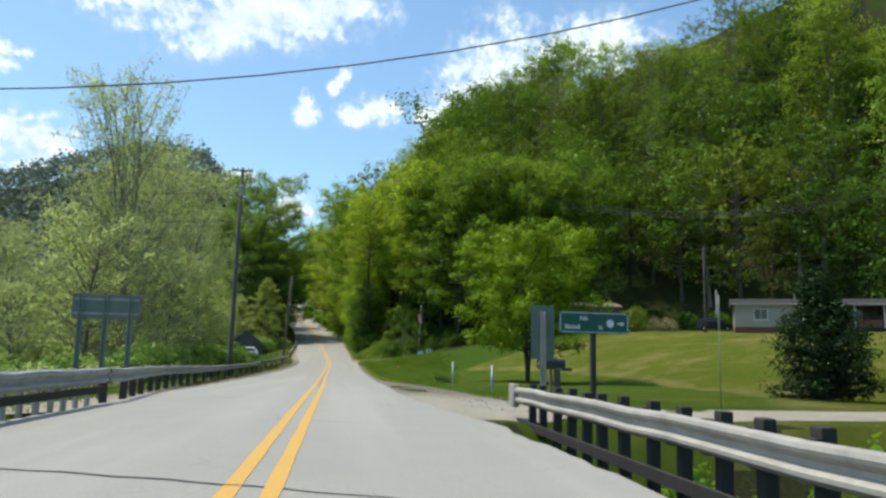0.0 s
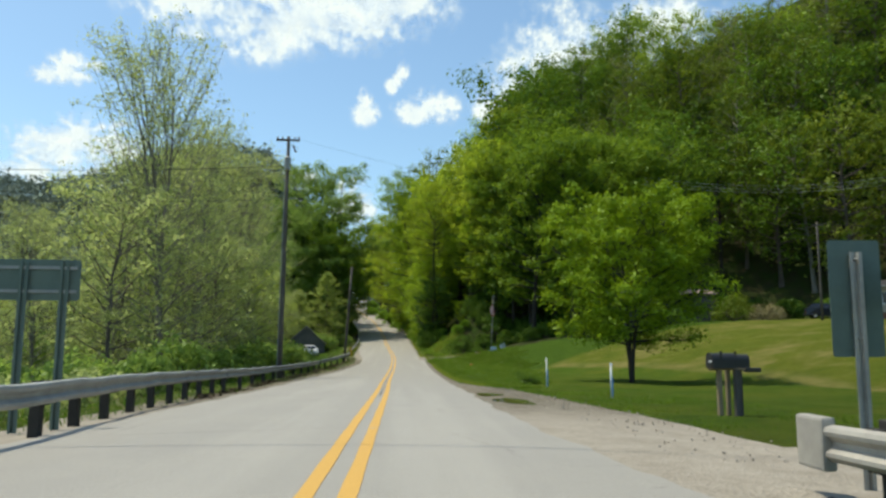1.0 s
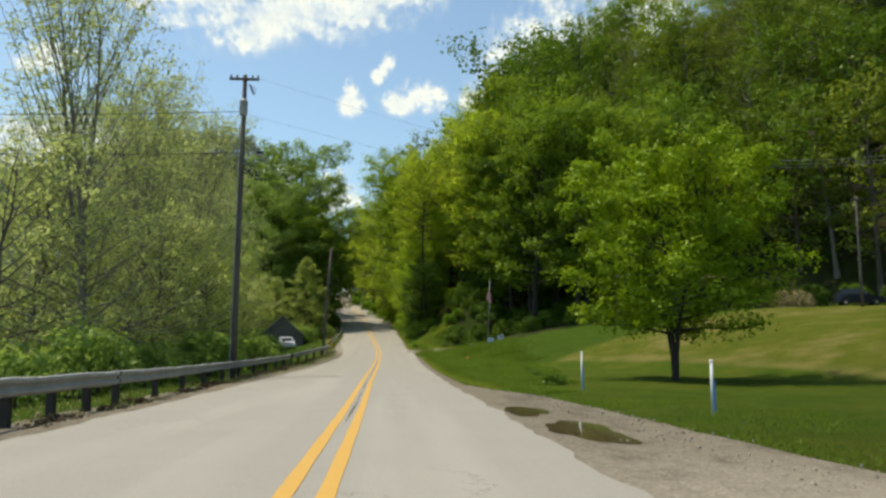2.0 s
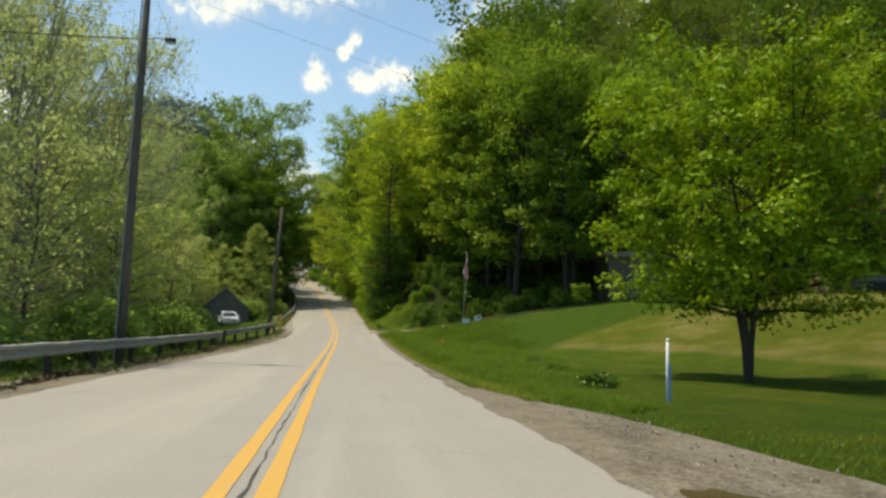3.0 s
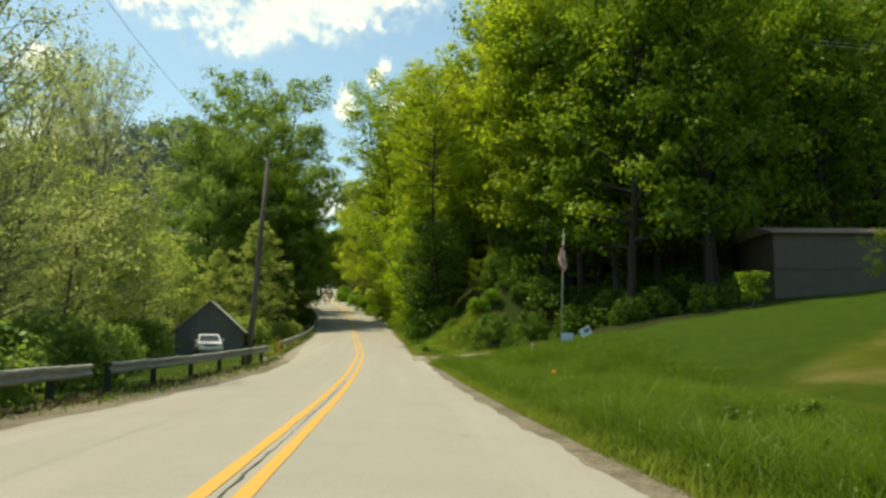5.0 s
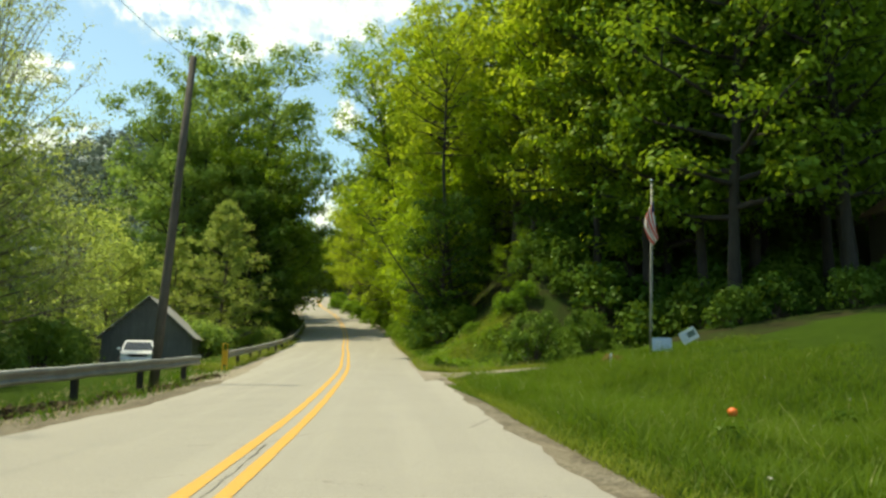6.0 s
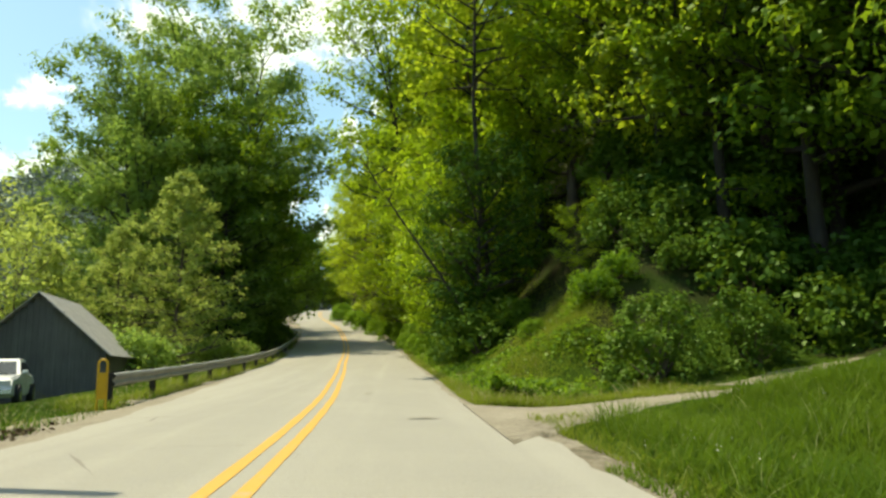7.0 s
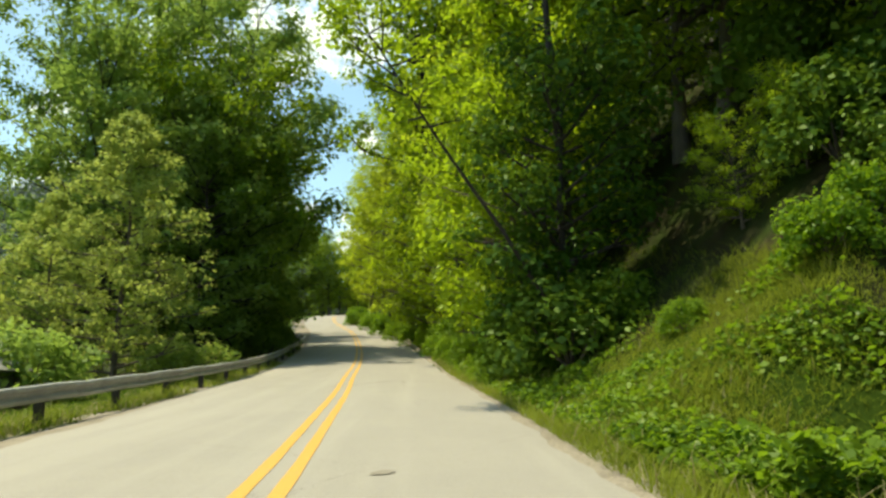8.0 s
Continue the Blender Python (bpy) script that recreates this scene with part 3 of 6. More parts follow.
bridge_joint = sheet("bridge_joint", np.linspace(-3.5, 3.0, 27), np.array([-0.5, 0.5]), lambda u, y: u + road_x(12.9), lambda u, y, x: road_z(12.9) - 0.05 * (u / 3.4) ** 2 + 0.005,
                     CRACK, "dark joint across the asphalt at the bridge end", "road joint")
for v in bridge_joint.data.vertices:
    v.co.y = 12.66 - 0.46 * v.co.x + v.co.y * 0.05 + 0.03 * math.sin(v.co.x * 7)

def tar_patch(x, y, rx, ry):
    a = np.linspace(0, math.tau, 20, endpoint=False)
    k = 1 + 0.25 * np.sin(2 * a + x) + 0.15 * np.sin(5 * a)
    ob = new("tar_patch", mesh_of("tar_patch", [(rx * q * math.cos(t), ry * q * math.sin(t), 0) for t, q in zip(a, k)], [tuple(range(20))], TAR))
    ob.matrix_world = pose(x, y, float(road_z(y)) + 0.005, 2.0)
    tagged(ob, "small dark tar patch on the asphalt", "road patch", kind="structure")


tar_patch(-0.85, 109.7, 0.13, 0.12)
tar_patch(0.32, 102.4, 0.24, 0.1)
# gravel beside the road
sheet("gravel_shoulder", np.linspace(0, 1, 12), np.arange(19.6, 240, 0.6),
      lambda u, y: road_x(y) + edge_r(y) - 0.12 + u * (shoulder_out(y) - edge_r(y) + 0.12 + 0.06 * np.sin(y * 1.3) * np.sin(y * 0.7 + 1)),
      lambda u, y, x: np.where((y > 103) & (u > 0.3), np.maximum(road_z(y) - 0.09, land(x, y) + 0.012), road_z(y) - 0.068 - 0.12 * step((x - road_x(y) - 3.0) / 3.0) - 1.1 * step((21.9 - y) / 2.3) * step((x - road_x(y) - 3.25) / 0.6)) + 0.006 * np.sin(x * 5) * np.sin(y * 4.1),
      GRAVEL, "pale gravel and dirt pull-off beside the asphalt", "gravel shoulder")
sheet("gravel_shoulder", np.linspace(0, 1, 8), np.arange(22, 240, 0.6),
      lambda u, y: road_x(y) - edge_l(y) + 0.1 - u * (2.0 + 0.3 * np.sin(y * 0.8) * np.sin(y * 0.31)),
      lambda u, y, x: road_z(y) - 0.055 - 0.14 * u + 0.01 * np.sin(x * 5) * np.sin(y * 4.1), GRAVEL, "gravel and dry weeds along the road edge", "gravel shoulder")
sheet("gravel_lane", np.linspace(3.6, 62, 95), np.linspace(-1.9, 1.9, 9), lambda u, y: u, lambda u, y, x: 0 * u, GRAVEL, "pale gravel lane leaving the road beside the lawn", "gravel lane")
lane = bpy.data.objects["gravel_lane"]
for v in lane.data.vertices:
    outer = abs(v.co.y) > 1.8 or v.co.x < 3.7
    v.co.y = v.co.y * (1 + 0.1 * math.sin(v.co.x * 0.8)) + 24.6 + 0.045 * (v.co.x - 3.6)
    v.co.z = float(land(v.co.x, v.co.y)) + 0.04 - (0.1 if outer else 0)
sheet("driveway", np.linspace(0, 1, 60), np.linspace(-1, 1, 13), lambda u, y: u, lambda u, y, x: 0 * u, GRAVEL, "pale gravel driveway climbing past the flagpole", "driveway")
for v in bpy.data.objects["driveway"].data.vertices:
    u, s = v.co.x, v.co.y
    x = 1.3 + 10.5 * u
    wide = 1.3 + (3.0 * (1 - u) ** 6 if s > 0 else 2.3 * (1 - u) ** 9)
    edge = abs(s) > 0.98
    v.co.x, v.co.y = x, float(drive_y(x)) + s * wide * (1 + 0.06 * math.sin(x * 2.1))
    v.co.z = max(float(land(v.co.x, v.co.y)) + 0.04, float(road_z(v.co.y)) - 0.075 if x < 2.6 else -9) - (0.07 if edge else 0)


def puddle(x, y, rx, ry, seed):
    rng = np.random.default_rng(seed)
    ph = rng.uniform(0, 6.28, 4)
    a = np.linspace(0, math.tau, 48, endpoint=False)
    k = 1 + 0.18 * np.sin(2 * a + ph[0]) + 0.13 * np.sin(3 * a + ph[1]) + 0.07 * np.sin(7 * a + ph[2])
    verts, z = [], []
    for j, c in enumerate((0.0, 0.5, 1.0)):
        for kk, t in zip(k, a):
            px, py = rx * kk * c * math.cos(t), ry * kk * c * math.sin(t)
            verts.append((px, py, float(road_z(y + py)) - 0.061 - 0.12 * float(step((x + px - road_x(y + py) - 3.0) / 3.0)) - float(road_z(y))))
    faces = [(i, (i + 1) % 48, 48 + (i + 1) % 48, 48 + i) for i in range(48)] + [(48 + i, 48 + (i + 1) % 48, 96 + (i + 1) % 48, 96 + i) for i in range(48)]
    ob = new("puddle", mesh_of("puddle", verts, faces, WATER, True))
    ob.matrix_world = pose(x, y, float(road_z(y)))
    tagged(ob, "shallow brown muddy puddle in the gravel", "puddle", "puddles beside the road")


puddle(2.5, 40.2, 0.42, 1.3, 3)
puddle(2.75, 36.3, 0.62, 1.45, 5)


# ---- plants ----
class Wood:
    """Tubes of trunk and limbs gathered for one mesh."""

    def __init__(self):
        self.v, self.f, self.n = [], [], 0

    def tube(self, pts, rad, sides=6):
        pts, rad = np.asarray(pts, float), np.asarray(rad, float)
        d = np.gradient(pts, axis=0)
        d /= np.linalg.norm(d, axis=1)[:, None] + 1e-9
        ref = np.where(np.abs(d[:, 2:3]) > 0.9, [[1.0, 0, 0]], [[0, 0, 1.0]])
        a = np.cross(d, ref)
        a /= np.linalg.norm(a, axis=1)[:, None] + 1e-9
        b = np.cross(d, a)
        k = np.arange(sides) * math.tau / sides
        ring = pts[:, None] + rad[:, None, None] * (a[:, None] * np.cos(k)[:, None] + b[:, None] * np.sin(k)[:, None])
        i = self.n + np.arange(len(pts) * sides).reshape(len(pts), sides)
        j = np.roll(i, -1, axis=1)
        self.f += np.stack([i[:-1], j[:-1], j[1:], i[1:]], -1).reshape(-1, 4).tolist()
        self.v.append(ring.reshape(-1, 3))
        self.n += len(pts) * sides

    def mesh(self, name, mat):
        return mesh_of(name, np.concatenate(self.v), self.f, mat, True)


def leaf_quads(centres, size, rng, up=0.5, slim=0.62, outward=None):
    """Kite-shaped leaves, one at each centre, turned every way with a bent towards the sky and out of their clump."""
    n = len(centres)
    nor = rng.normal(size=(n, 3))
    nor /= np.linalg.norm(nor, axis=1)[:, None]
    if outward is None:
        nor[:, 2] = np.abs(nor[:, 2])
    else:
        nor = nor * 0.55 + outward
    nor[:, 2] += up
    nor /= np.linalg.norm(nor, axis=1)[:, None]
    t = np.cross(nor, rng.normal(size=(n, 3)))
    t /= np.linalg.norm(t, axis=1)[:, None]
    b = np.cross(nor, t)
    s = (size * rng.uniform(0.6, 1.3, n))[:, None]
    t, b, droop = t * s * 0.5, b * s * 0.5 * slim, nor * s * 0.1
    return np.stack([centres - t - droop, centres + b - t * 0.15, centres + t - droop, centres - b - t * 0.15], 1)


PROFILES = {
    "round": lambda u: np.sin(math.pi * (0.17 + 0.66 * u)) ** 0.75,
    "ball": lambda u: np.sin(math.pi * (0.24 + 0.66 * u)) ** 0.8,
    "tall": lambda u: np.sin(math.pi * (0.2 + 0.66 * u)) ** 0.9,
    "cone": lambda u: (1.02 - u) ** 0.8,
    "vase": lambda u: 0.45 + 0.55 * np.sin(math.pi * (0.1 + 0.72 * u)),
    "bell": lambda u: 0.16 + 0.9 / (1 + np.exp((u - 0.6) * 9)),
    "spire": lambda u: 0.25 + 0.85 * (1 - u) ** 0.8,
}


def lobed_leaves(spots, lobe, leaves, leaf, rng):
    """Leaves on separate rounded sprays, full on top and thin below, with gaps between the sprays."""
    chosen = []
    for i in rng.permutation(len(spots)):
        if all(((spots[i] - spots[k]) ** 2).sum() > (0.8 * lobe) ** 2 for k in chosen):
            chosen.append(i)
    c = spots[chosen]
    size = lobe * rng.uniform(0.6, 1.35, len(c))
    share = size ** 2 * rng.uniform(0.5, 1.5, len(c))
    pick = rng.choice(len(c), leaves, p=share / share.sum())
    way = rng.normal(0, 1, (leaves, 3))
    low = (way[:, 2] < 0) & (rng.random(leaves) < 0.62)
    way[low, 2] *= -1
    way /= np.linalg.norm(way, axis=1)[:, None]
    az, turn = np.arctan2(way[:, 1], way[:, 0]), rng.uniform(0, math.tau, len(c))[pick]
    ragged = 1 + 0.3 * np.sin(3 * az + turn) + 0.18 * np.sin(7 * az + 2 * turn + 3 * way[:, 2])
    centres = c[pick] + way * (size[pick] * ragged * rng.uniform(0.1, 1.1, leaves) ** 0.42)[:, None] * np.array([1, 1, 0.8])
    centres[:, 2] = np.maximum(centres[:, 2], 0.1)
    return leaf_quads(centres, leaf, rng, 0.35, 0.64, way * 1.1)


def grow(seed, height, spread_r, base, trunk_r, limbs, leaves, leaf, shape="round", stems=1, lean_to=None, puff=None, climb=1.0, twigs=3, droop=0.0, inner=0.35, sides=7, bend=0.04, fine_wood=True, lobe=0.0, slender=1.0):
    """Trunk, limbs, twigs and the places of the leaves, for a tree that stands at the origin."""
    rng = np.random.default_rng(seed)
    wood, spots = Wood(), []
    puff = puff or 0.055 * spread_r + 0.22
    prof = PROFILES[shape]
    trunks = []
    for s in range(stems):
        az = rng.uniform(0, 6.28) + s * math.tau / stems
        lean = np.array([math.cos(az), math.sin(az), 0]) * ((0.22 if stems == 2 and height < 12 else 0.42) * spread_r if stems > 1 else bend * height)
        if lean_to:
            lean = np.array([*lean_to, 0.0])
        k = np.linspace(0, 1, 9)
        wob = np.cumsum(rng.normal(0, 0.012 * height, (9, 3)), 0) * k[:, None]
        wob[:, 2] = 0
        pts = np.stack([0 * k, 0 * k, k * height * 0.96], -1) + lean * (k ** (1.5 if stems > 1 else 1.0))[:, None] + wob
        rad = trunk_r / stems ** 0.4 * (1 - k) ** 0.85 + 0.012
        rad[0] *= 1.35
        wood.tube(pts, rad, sides)
        trunks.append((pts, rad))
    for i in range(limbs):
        u = (i + rng.uniform(0.1, 0.9)) / limbs
        f = base + (0.97 - base) * u
        pts, rad = trunks[i % stems]
        x = f * 8
        j = min(int(x), 7)
        p0 = pts[j] + (pts[j + 1] - pts[j]) * (x - j)
        az = i * 2.39996 + rng.uniform(-0.5, 0.5)
        R = spread_r * prof(u) * rng.uniform(0.72, 1.08)
        el = min(math.radians(12 + 48 * u ** 1.2) * climb, 1.3)
        out = np.array([math.cos(az), math.sin(az), 0.0])
        end_z = min(R * math.tan(el) * 0.75, height * 1.0 - p0[2]) - droop * R
        k = np.linspace(0, 1, 6)
        path = p0 + out * (R * k)[:, None] + np.array([0, 0, 1.0]) * (end_z * k ** (1.15 if droop == 0 else 0.8))[:, None] + np.cumsum(rng.normal(0, 0.03 * R, (6, 3)), 0) * k[:, None]
        r0 = min(rad[j] * 0.62, 0.05 + 0.028 * R) * slender
        wood.tube(path if fine_wood else path[[0, 2, 5]], (r0 * (1 - k) ** 0.8 + 0.008)[[0, 1, 2, 3, 4, 5] if fine_wood else [0, 2, 5]], 5 if fine_wood else 4)
        for t in rng.uniform(inner, 1.0, 5):
            spots.append((path[0] + (path[-1] - path[0]) * t, 1.0))
        spots.append((path[-1], 1.4))
        for _ in range(twigs):
            t = rng.uniform(0.3, 0.95)
            x2 = t * 5
            j2 = min(int(x2), 4)
            q0 = path[j2] + (path[j2 + 1] - path[j2]) * (x2 - j2)
            d = out * rng.uniform(0.2, 0.9) + np.array([-out[1], out[0], 0]) * rng.uniform(-1, 1) + np.array([0, 0, rng.uniform(-0.15, 0.75) - droop])
            q1 = q0 + d * R * rng.uniform(0.22, 0.42)
            kk = np.linspace(0, 1, 4)
            if fine_wood:
                wood.tube(q0 + (q1 - q0) * kk[:, None] + rng.normal(0, 0.012 * R, (4, 3)) * kk[:, None], r0 * 0.38 * (1 - kk * 0.85) + 0.004, 4)
            spots += [(q0 + (q1 - q0) * 0.6, 1.0), (q1, 1.3)]
    c = np.array([s[0] for s in spots])
    w = np.array([s[1] for s in spots]) * rng.uniform(0.35, 1.6, len(spots))
    if lobe:
        return wood, lobed_leaves(c, lobe, leaves, leaf, rng)
    pick = rng.choice(len(c), leaves, p=w / w.sum())
    size = rng.uniform(0.6, 1.4, len(c))[pick]
    way = rng.normal(0, 1, (leaves, 3))
    way /= np.linalg.norm(way, axis=1)[:, None]
    centres = c[pick] + way * (puff * 1.6 * size * rng.uniform(0.25, 1, leaves) ** 0.4)[:, None] * np.array([1, 1, 0.7])
    centres[:, 2] = np.maximum(centres[:, 2], 0.1)
    return wood, leaf_quads(centres, leaf, rng, 0.45, 0.62, way * 0.8)


def tree(name, at, label, category, leaf_mat, bark, group="", turn=0.0, **form):
    wood, leaves = grow(**form)
    ob = thing(name, at, label, category, group, turn)
    child("trunk", wood.mesh("trunk", bark), ob)
    child("crown", quads_of("crown", leaves, leaf_mat), ob)
    return ob


def shrub(name, at, label, leaf_mat, seed, radius, height, leaves, leaf, bark=BARK, group="", category="bush", turn=0.0, up=0.5, holes=0.5):
    """A bush of many stems with leaves gathered in uneven clumps over a lumpy dome."""
    rng = np.random.default_rng(seed)
    wood, tips = Wood(), []
    stems = 14
    for i in range(stems):
        az, out = i * 2.4 + rng.uniform(-0.4, 0.4), radius * rng.uniform(0.25, 0.95)
        top = height * (1 - 0.45 * (out / radius) ** 2) * rng.uniform(0.7, 1.02)
        k = np.linspace(0, 1, 5)
        path = np.stack([math.cos(az) * out * k ** 0.8, math.sin(az) * out * k ** 0.8, top * k], -1) + np.cumsum(rng.normal(0, 0.03 * radius, (5, 3)), 0) * k[:, None]
        wood.tube(path, 0.03 * radius * (1 - k) ** 0.7 + 0.004, 4)
        tips += [path[2], path[3], path[4], path[4]]
    n = int(70 * radius ** 0.6)
    u, v = rng.uniform(0, 1, n), rng.uniform(0, math.tau, n)
    ring = np.sqrt(1 - u**2)
    dome = np.stack([ring * np.cos(v) * radius, ring * np.sin(v) * radius, u * height * 0.95 + 0.04 * height], -1) * rng.uniform(0.55 + 0.3 * (1 - holes), 1.04, n)[:, None]
    spots = np.concatenate([np.array(tips), dome])
    w = rng.uniform(0.2, 1.5, len(spots))
    pick = rng.choice(len(spots), leaves, p=w / w.sum())
    way = rng.normal(0, 1, (leaves, 3))
    way /= np.linalg.norm(way, axis=1)[:, None]
    c = spots[pick] + way * ((0.22 * radius + 0.05) * rng.uniform(0.2, 1, leaves) ** 0.45)[:, None]
    c[:, 2] = np.maximum(c[:, 2], 0.03)
    ob = thing(name, at, label, category, group, turn)
    child("branchwork", wood.mesh("branchwork", bark), ob)
    child("foliage", quads_of("foliage", leaf_quads(c, leaf, rng, up, 0.66, way * 0.8), leaf_mat), ob)
    return ob


def ground_at(x, y, sink=0.05):
    return (x, y, float(land(x, y)) - sink)


def plant(ob, spots, rng, lo=0.85, hi=1.15):
    """Copies of a plant at the given places, each turned and sized a little differently; the first place takes the plant itself."""
    for i, (x, y, *s) in enumerate(spots):
        k = (s[0] if s else 1.0) * rng.uniform(lo, hi)
        m = pose(*ground_at(x, y, 0.15 * k), 0, 0, rng.uniform(0, 360)) @ Matrix.Diagonal((k, k, k * rng.uniform(0.92, 1.08), 1))
        if i == 0:
            ob.matrix_basis = m
        else:
            o = copy_thing(ob, Matrix())
            o.matrix_basis = m


rng = np.random.default_rng(11)
# the maple on the lawn
tree("maple_tree", ground_at(13.2, 60.0), "broad round maple with bright spring leaves on the lawn", "tree", LEAF_MAPLE, BARK_DARK, turn=40,
     seed=5, height=10.6, spread_r=4.7, base=0.2, trunk_r=0.17, limbs=70, leaves=38000, leaf=0.2, shape="ball", stems=3, twigs=6, climb=1.1, lobe=0.7)
# dark cedar behind the bridge rail
tree("cedar_tree", ground_at(19.4, 35.2), "dense dark green cedar beside the lawn", "tree", LEAF_DARK, BARK_DARK,
     seed=8, height=5.3, spread_r=1.85, base=0.02, trunk_r=0.16, limbs=110, leaves=20000, leaf=0.13, shape="bell", puff=0.26, climb=0.7, inner=0.05)

# hillside woods on the right: six kinds of tree, placed on an uneven grid
FOREST = dict(label="tall leafy hillside tree in fresh green", category="tree", group="hillside trees", fine_wood=False)
kinds = [
    tree("forest_tree", (0, 0, 0), leaf_mat=LEAF, bark=BARK, seed=21, height=21, spread_r=5.4, base=0.18, trunk_r=0.3, limbs=34, leaves=3300, leaf=0.5, shape="round", lobe=1.75, **FOREST),
    tree("forest_tree", (0, 0, 0), leaf_mat=LEAF, bark=BARK_DARK, seed=22, height=24, spread_r=4.8, base=0.25, trunk_r=0.32, limbs=34, leaves=3300, leaf=0.48, shape="tall", lobe=1.6, **FOREST),
    tree("forest_tree", (0, 0, 0), leaf_mat=LEAF_OLIVE, bark=BARK_PALE, seed=23, height=22, spread_r=5.0, base=0.28, trunk_r=0.28, limbs=36, leaves=2700, leaf=0.42, shape="vase", lobe=1.0, **(FOREST | dict(label="tall hillside tree with sparse yellow-green leaves"))),
    tree("forest_tree", (0, 0, 0), leaf_mat=LEAF, bark=BARK_DARK, seed=24, height=18, spread_r=5.8, base=0.12, trunk_r=0.28, limbs=36, leaves=3500, leaf=0.5, shape="round", lobe=1.9, **FOREST),
    tree("forest_tree", (0, 0, 0), leaf_mat=LEAF_OLIVE, bark=BARK, seed=25, height=20, spread_r=4.7, base=0.2, trunk_r=0.26, limbs=34, leaves=3100, leaf=0.46, shape="tall", lobe=1.15, **FOREST),
]
HILL = dict(label="round-crowned hillside tree with sun put into its paler leaves", category="tree", group="hillside trees", leaf_mat=LEAF_HILL, fine_wood=False)
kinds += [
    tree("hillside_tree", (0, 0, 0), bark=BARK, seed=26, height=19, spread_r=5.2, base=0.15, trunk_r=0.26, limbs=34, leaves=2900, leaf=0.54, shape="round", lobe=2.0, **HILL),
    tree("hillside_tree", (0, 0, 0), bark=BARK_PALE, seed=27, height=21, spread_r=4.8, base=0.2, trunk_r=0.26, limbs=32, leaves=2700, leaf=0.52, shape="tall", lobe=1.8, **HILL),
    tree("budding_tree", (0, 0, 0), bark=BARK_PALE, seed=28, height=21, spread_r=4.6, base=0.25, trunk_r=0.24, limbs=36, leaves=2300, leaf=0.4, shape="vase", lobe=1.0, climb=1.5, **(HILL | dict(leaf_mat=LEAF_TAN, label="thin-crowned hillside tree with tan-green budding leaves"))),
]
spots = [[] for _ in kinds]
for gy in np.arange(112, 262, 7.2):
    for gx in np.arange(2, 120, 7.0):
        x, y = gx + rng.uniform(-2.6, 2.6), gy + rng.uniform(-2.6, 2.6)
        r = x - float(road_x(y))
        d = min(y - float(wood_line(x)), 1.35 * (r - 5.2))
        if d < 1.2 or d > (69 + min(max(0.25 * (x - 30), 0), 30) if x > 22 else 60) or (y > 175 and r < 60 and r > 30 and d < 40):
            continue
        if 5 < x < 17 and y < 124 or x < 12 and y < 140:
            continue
        # past d 45 mostly the leaf copy with painted sun
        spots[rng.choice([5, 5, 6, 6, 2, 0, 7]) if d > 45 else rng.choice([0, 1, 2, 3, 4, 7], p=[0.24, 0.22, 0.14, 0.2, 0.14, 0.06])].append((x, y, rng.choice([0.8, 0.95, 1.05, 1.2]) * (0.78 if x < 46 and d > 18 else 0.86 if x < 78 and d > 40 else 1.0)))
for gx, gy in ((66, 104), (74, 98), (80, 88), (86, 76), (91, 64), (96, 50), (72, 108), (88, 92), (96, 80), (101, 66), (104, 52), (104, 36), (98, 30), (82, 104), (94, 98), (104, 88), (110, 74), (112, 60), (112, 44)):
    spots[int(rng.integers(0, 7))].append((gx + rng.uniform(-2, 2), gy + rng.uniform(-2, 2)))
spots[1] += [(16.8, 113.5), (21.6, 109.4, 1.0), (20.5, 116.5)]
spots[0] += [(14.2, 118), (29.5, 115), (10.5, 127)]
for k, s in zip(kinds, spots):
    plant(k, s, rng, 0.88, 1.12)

# nearer trees at the foot of the hill and along the road, with smaller leaves
EDGE = dict(category="tree", group="roadside trees", leaf_mat=LEAF_EDGE)
edge_kinds = [
    tree("roadside_tree", (0, 0, 0), "tall dark-limbed tree with dense green leaves at the roadside", bark=BARK_DARK, seed=31, height=22, spread_r=5.4, base=0.08, trunk_r=0.3, limbs=40, leaves=13000, leaf=0.29, shape="round", twigs=4, lobe=1.0, **EDGE),
    tree("roadside_tree", (0, 0, 0), "tall roadside tree with light yellow-green leaves", bark=BARK, seed=32, height=23, spread_r=4.8, base=0.08, trunk_r=0.27, limbs=40, leaves=12000, leaf=0.29, shape="tall", twigs=4, lobe=0.95, **(EDGE | dict(leaf_mat=LEAF_LIGHT))),
    tree("roadside_tree", (0, 0, 0), "young roadside tree with broad light leaves", bark=BARK, seed=33, height=11, spread_r=4.0, base=0.06, trunk_r=0.15, limbs=34, leaves=9000, leaf=0.23, shape="round", twigs=4, lobe=0.75, **EDGE),
    tree("roadside_tree", (0, 0, 0), "spreading roadside tree with bright drooping sprays over a dark hollow", bark=BARK_DARK, seed=35, height=20, spread_r=7.2, base=0.1, trunk_r=0.22, limbs=44, leaves=17000, leaf=0.27, shape="ball", twigs=5, lobe=0.85, climb=0.6, **EDGE),
]
plant(edge_kinds[0], [(12.0, 124), (8.0, 131), (4.9, 143, 1.05), (5.8, 152), (0.8, 172), (14.6, 118.0)], rng, 0.9, 1.1)
plant(edge_kinds[1], [(9.4, 128.5, 1.1), (4.9, 136, 1.05), (4.2, 158), (2.2, 164), (-1.5, 184), (14.0, 122.5), (-4.5, 200), (-7, 216, 1.1), (-8, 232, 1.1), (-9, 248, 1.1)], rng, 0.9, 1.1)
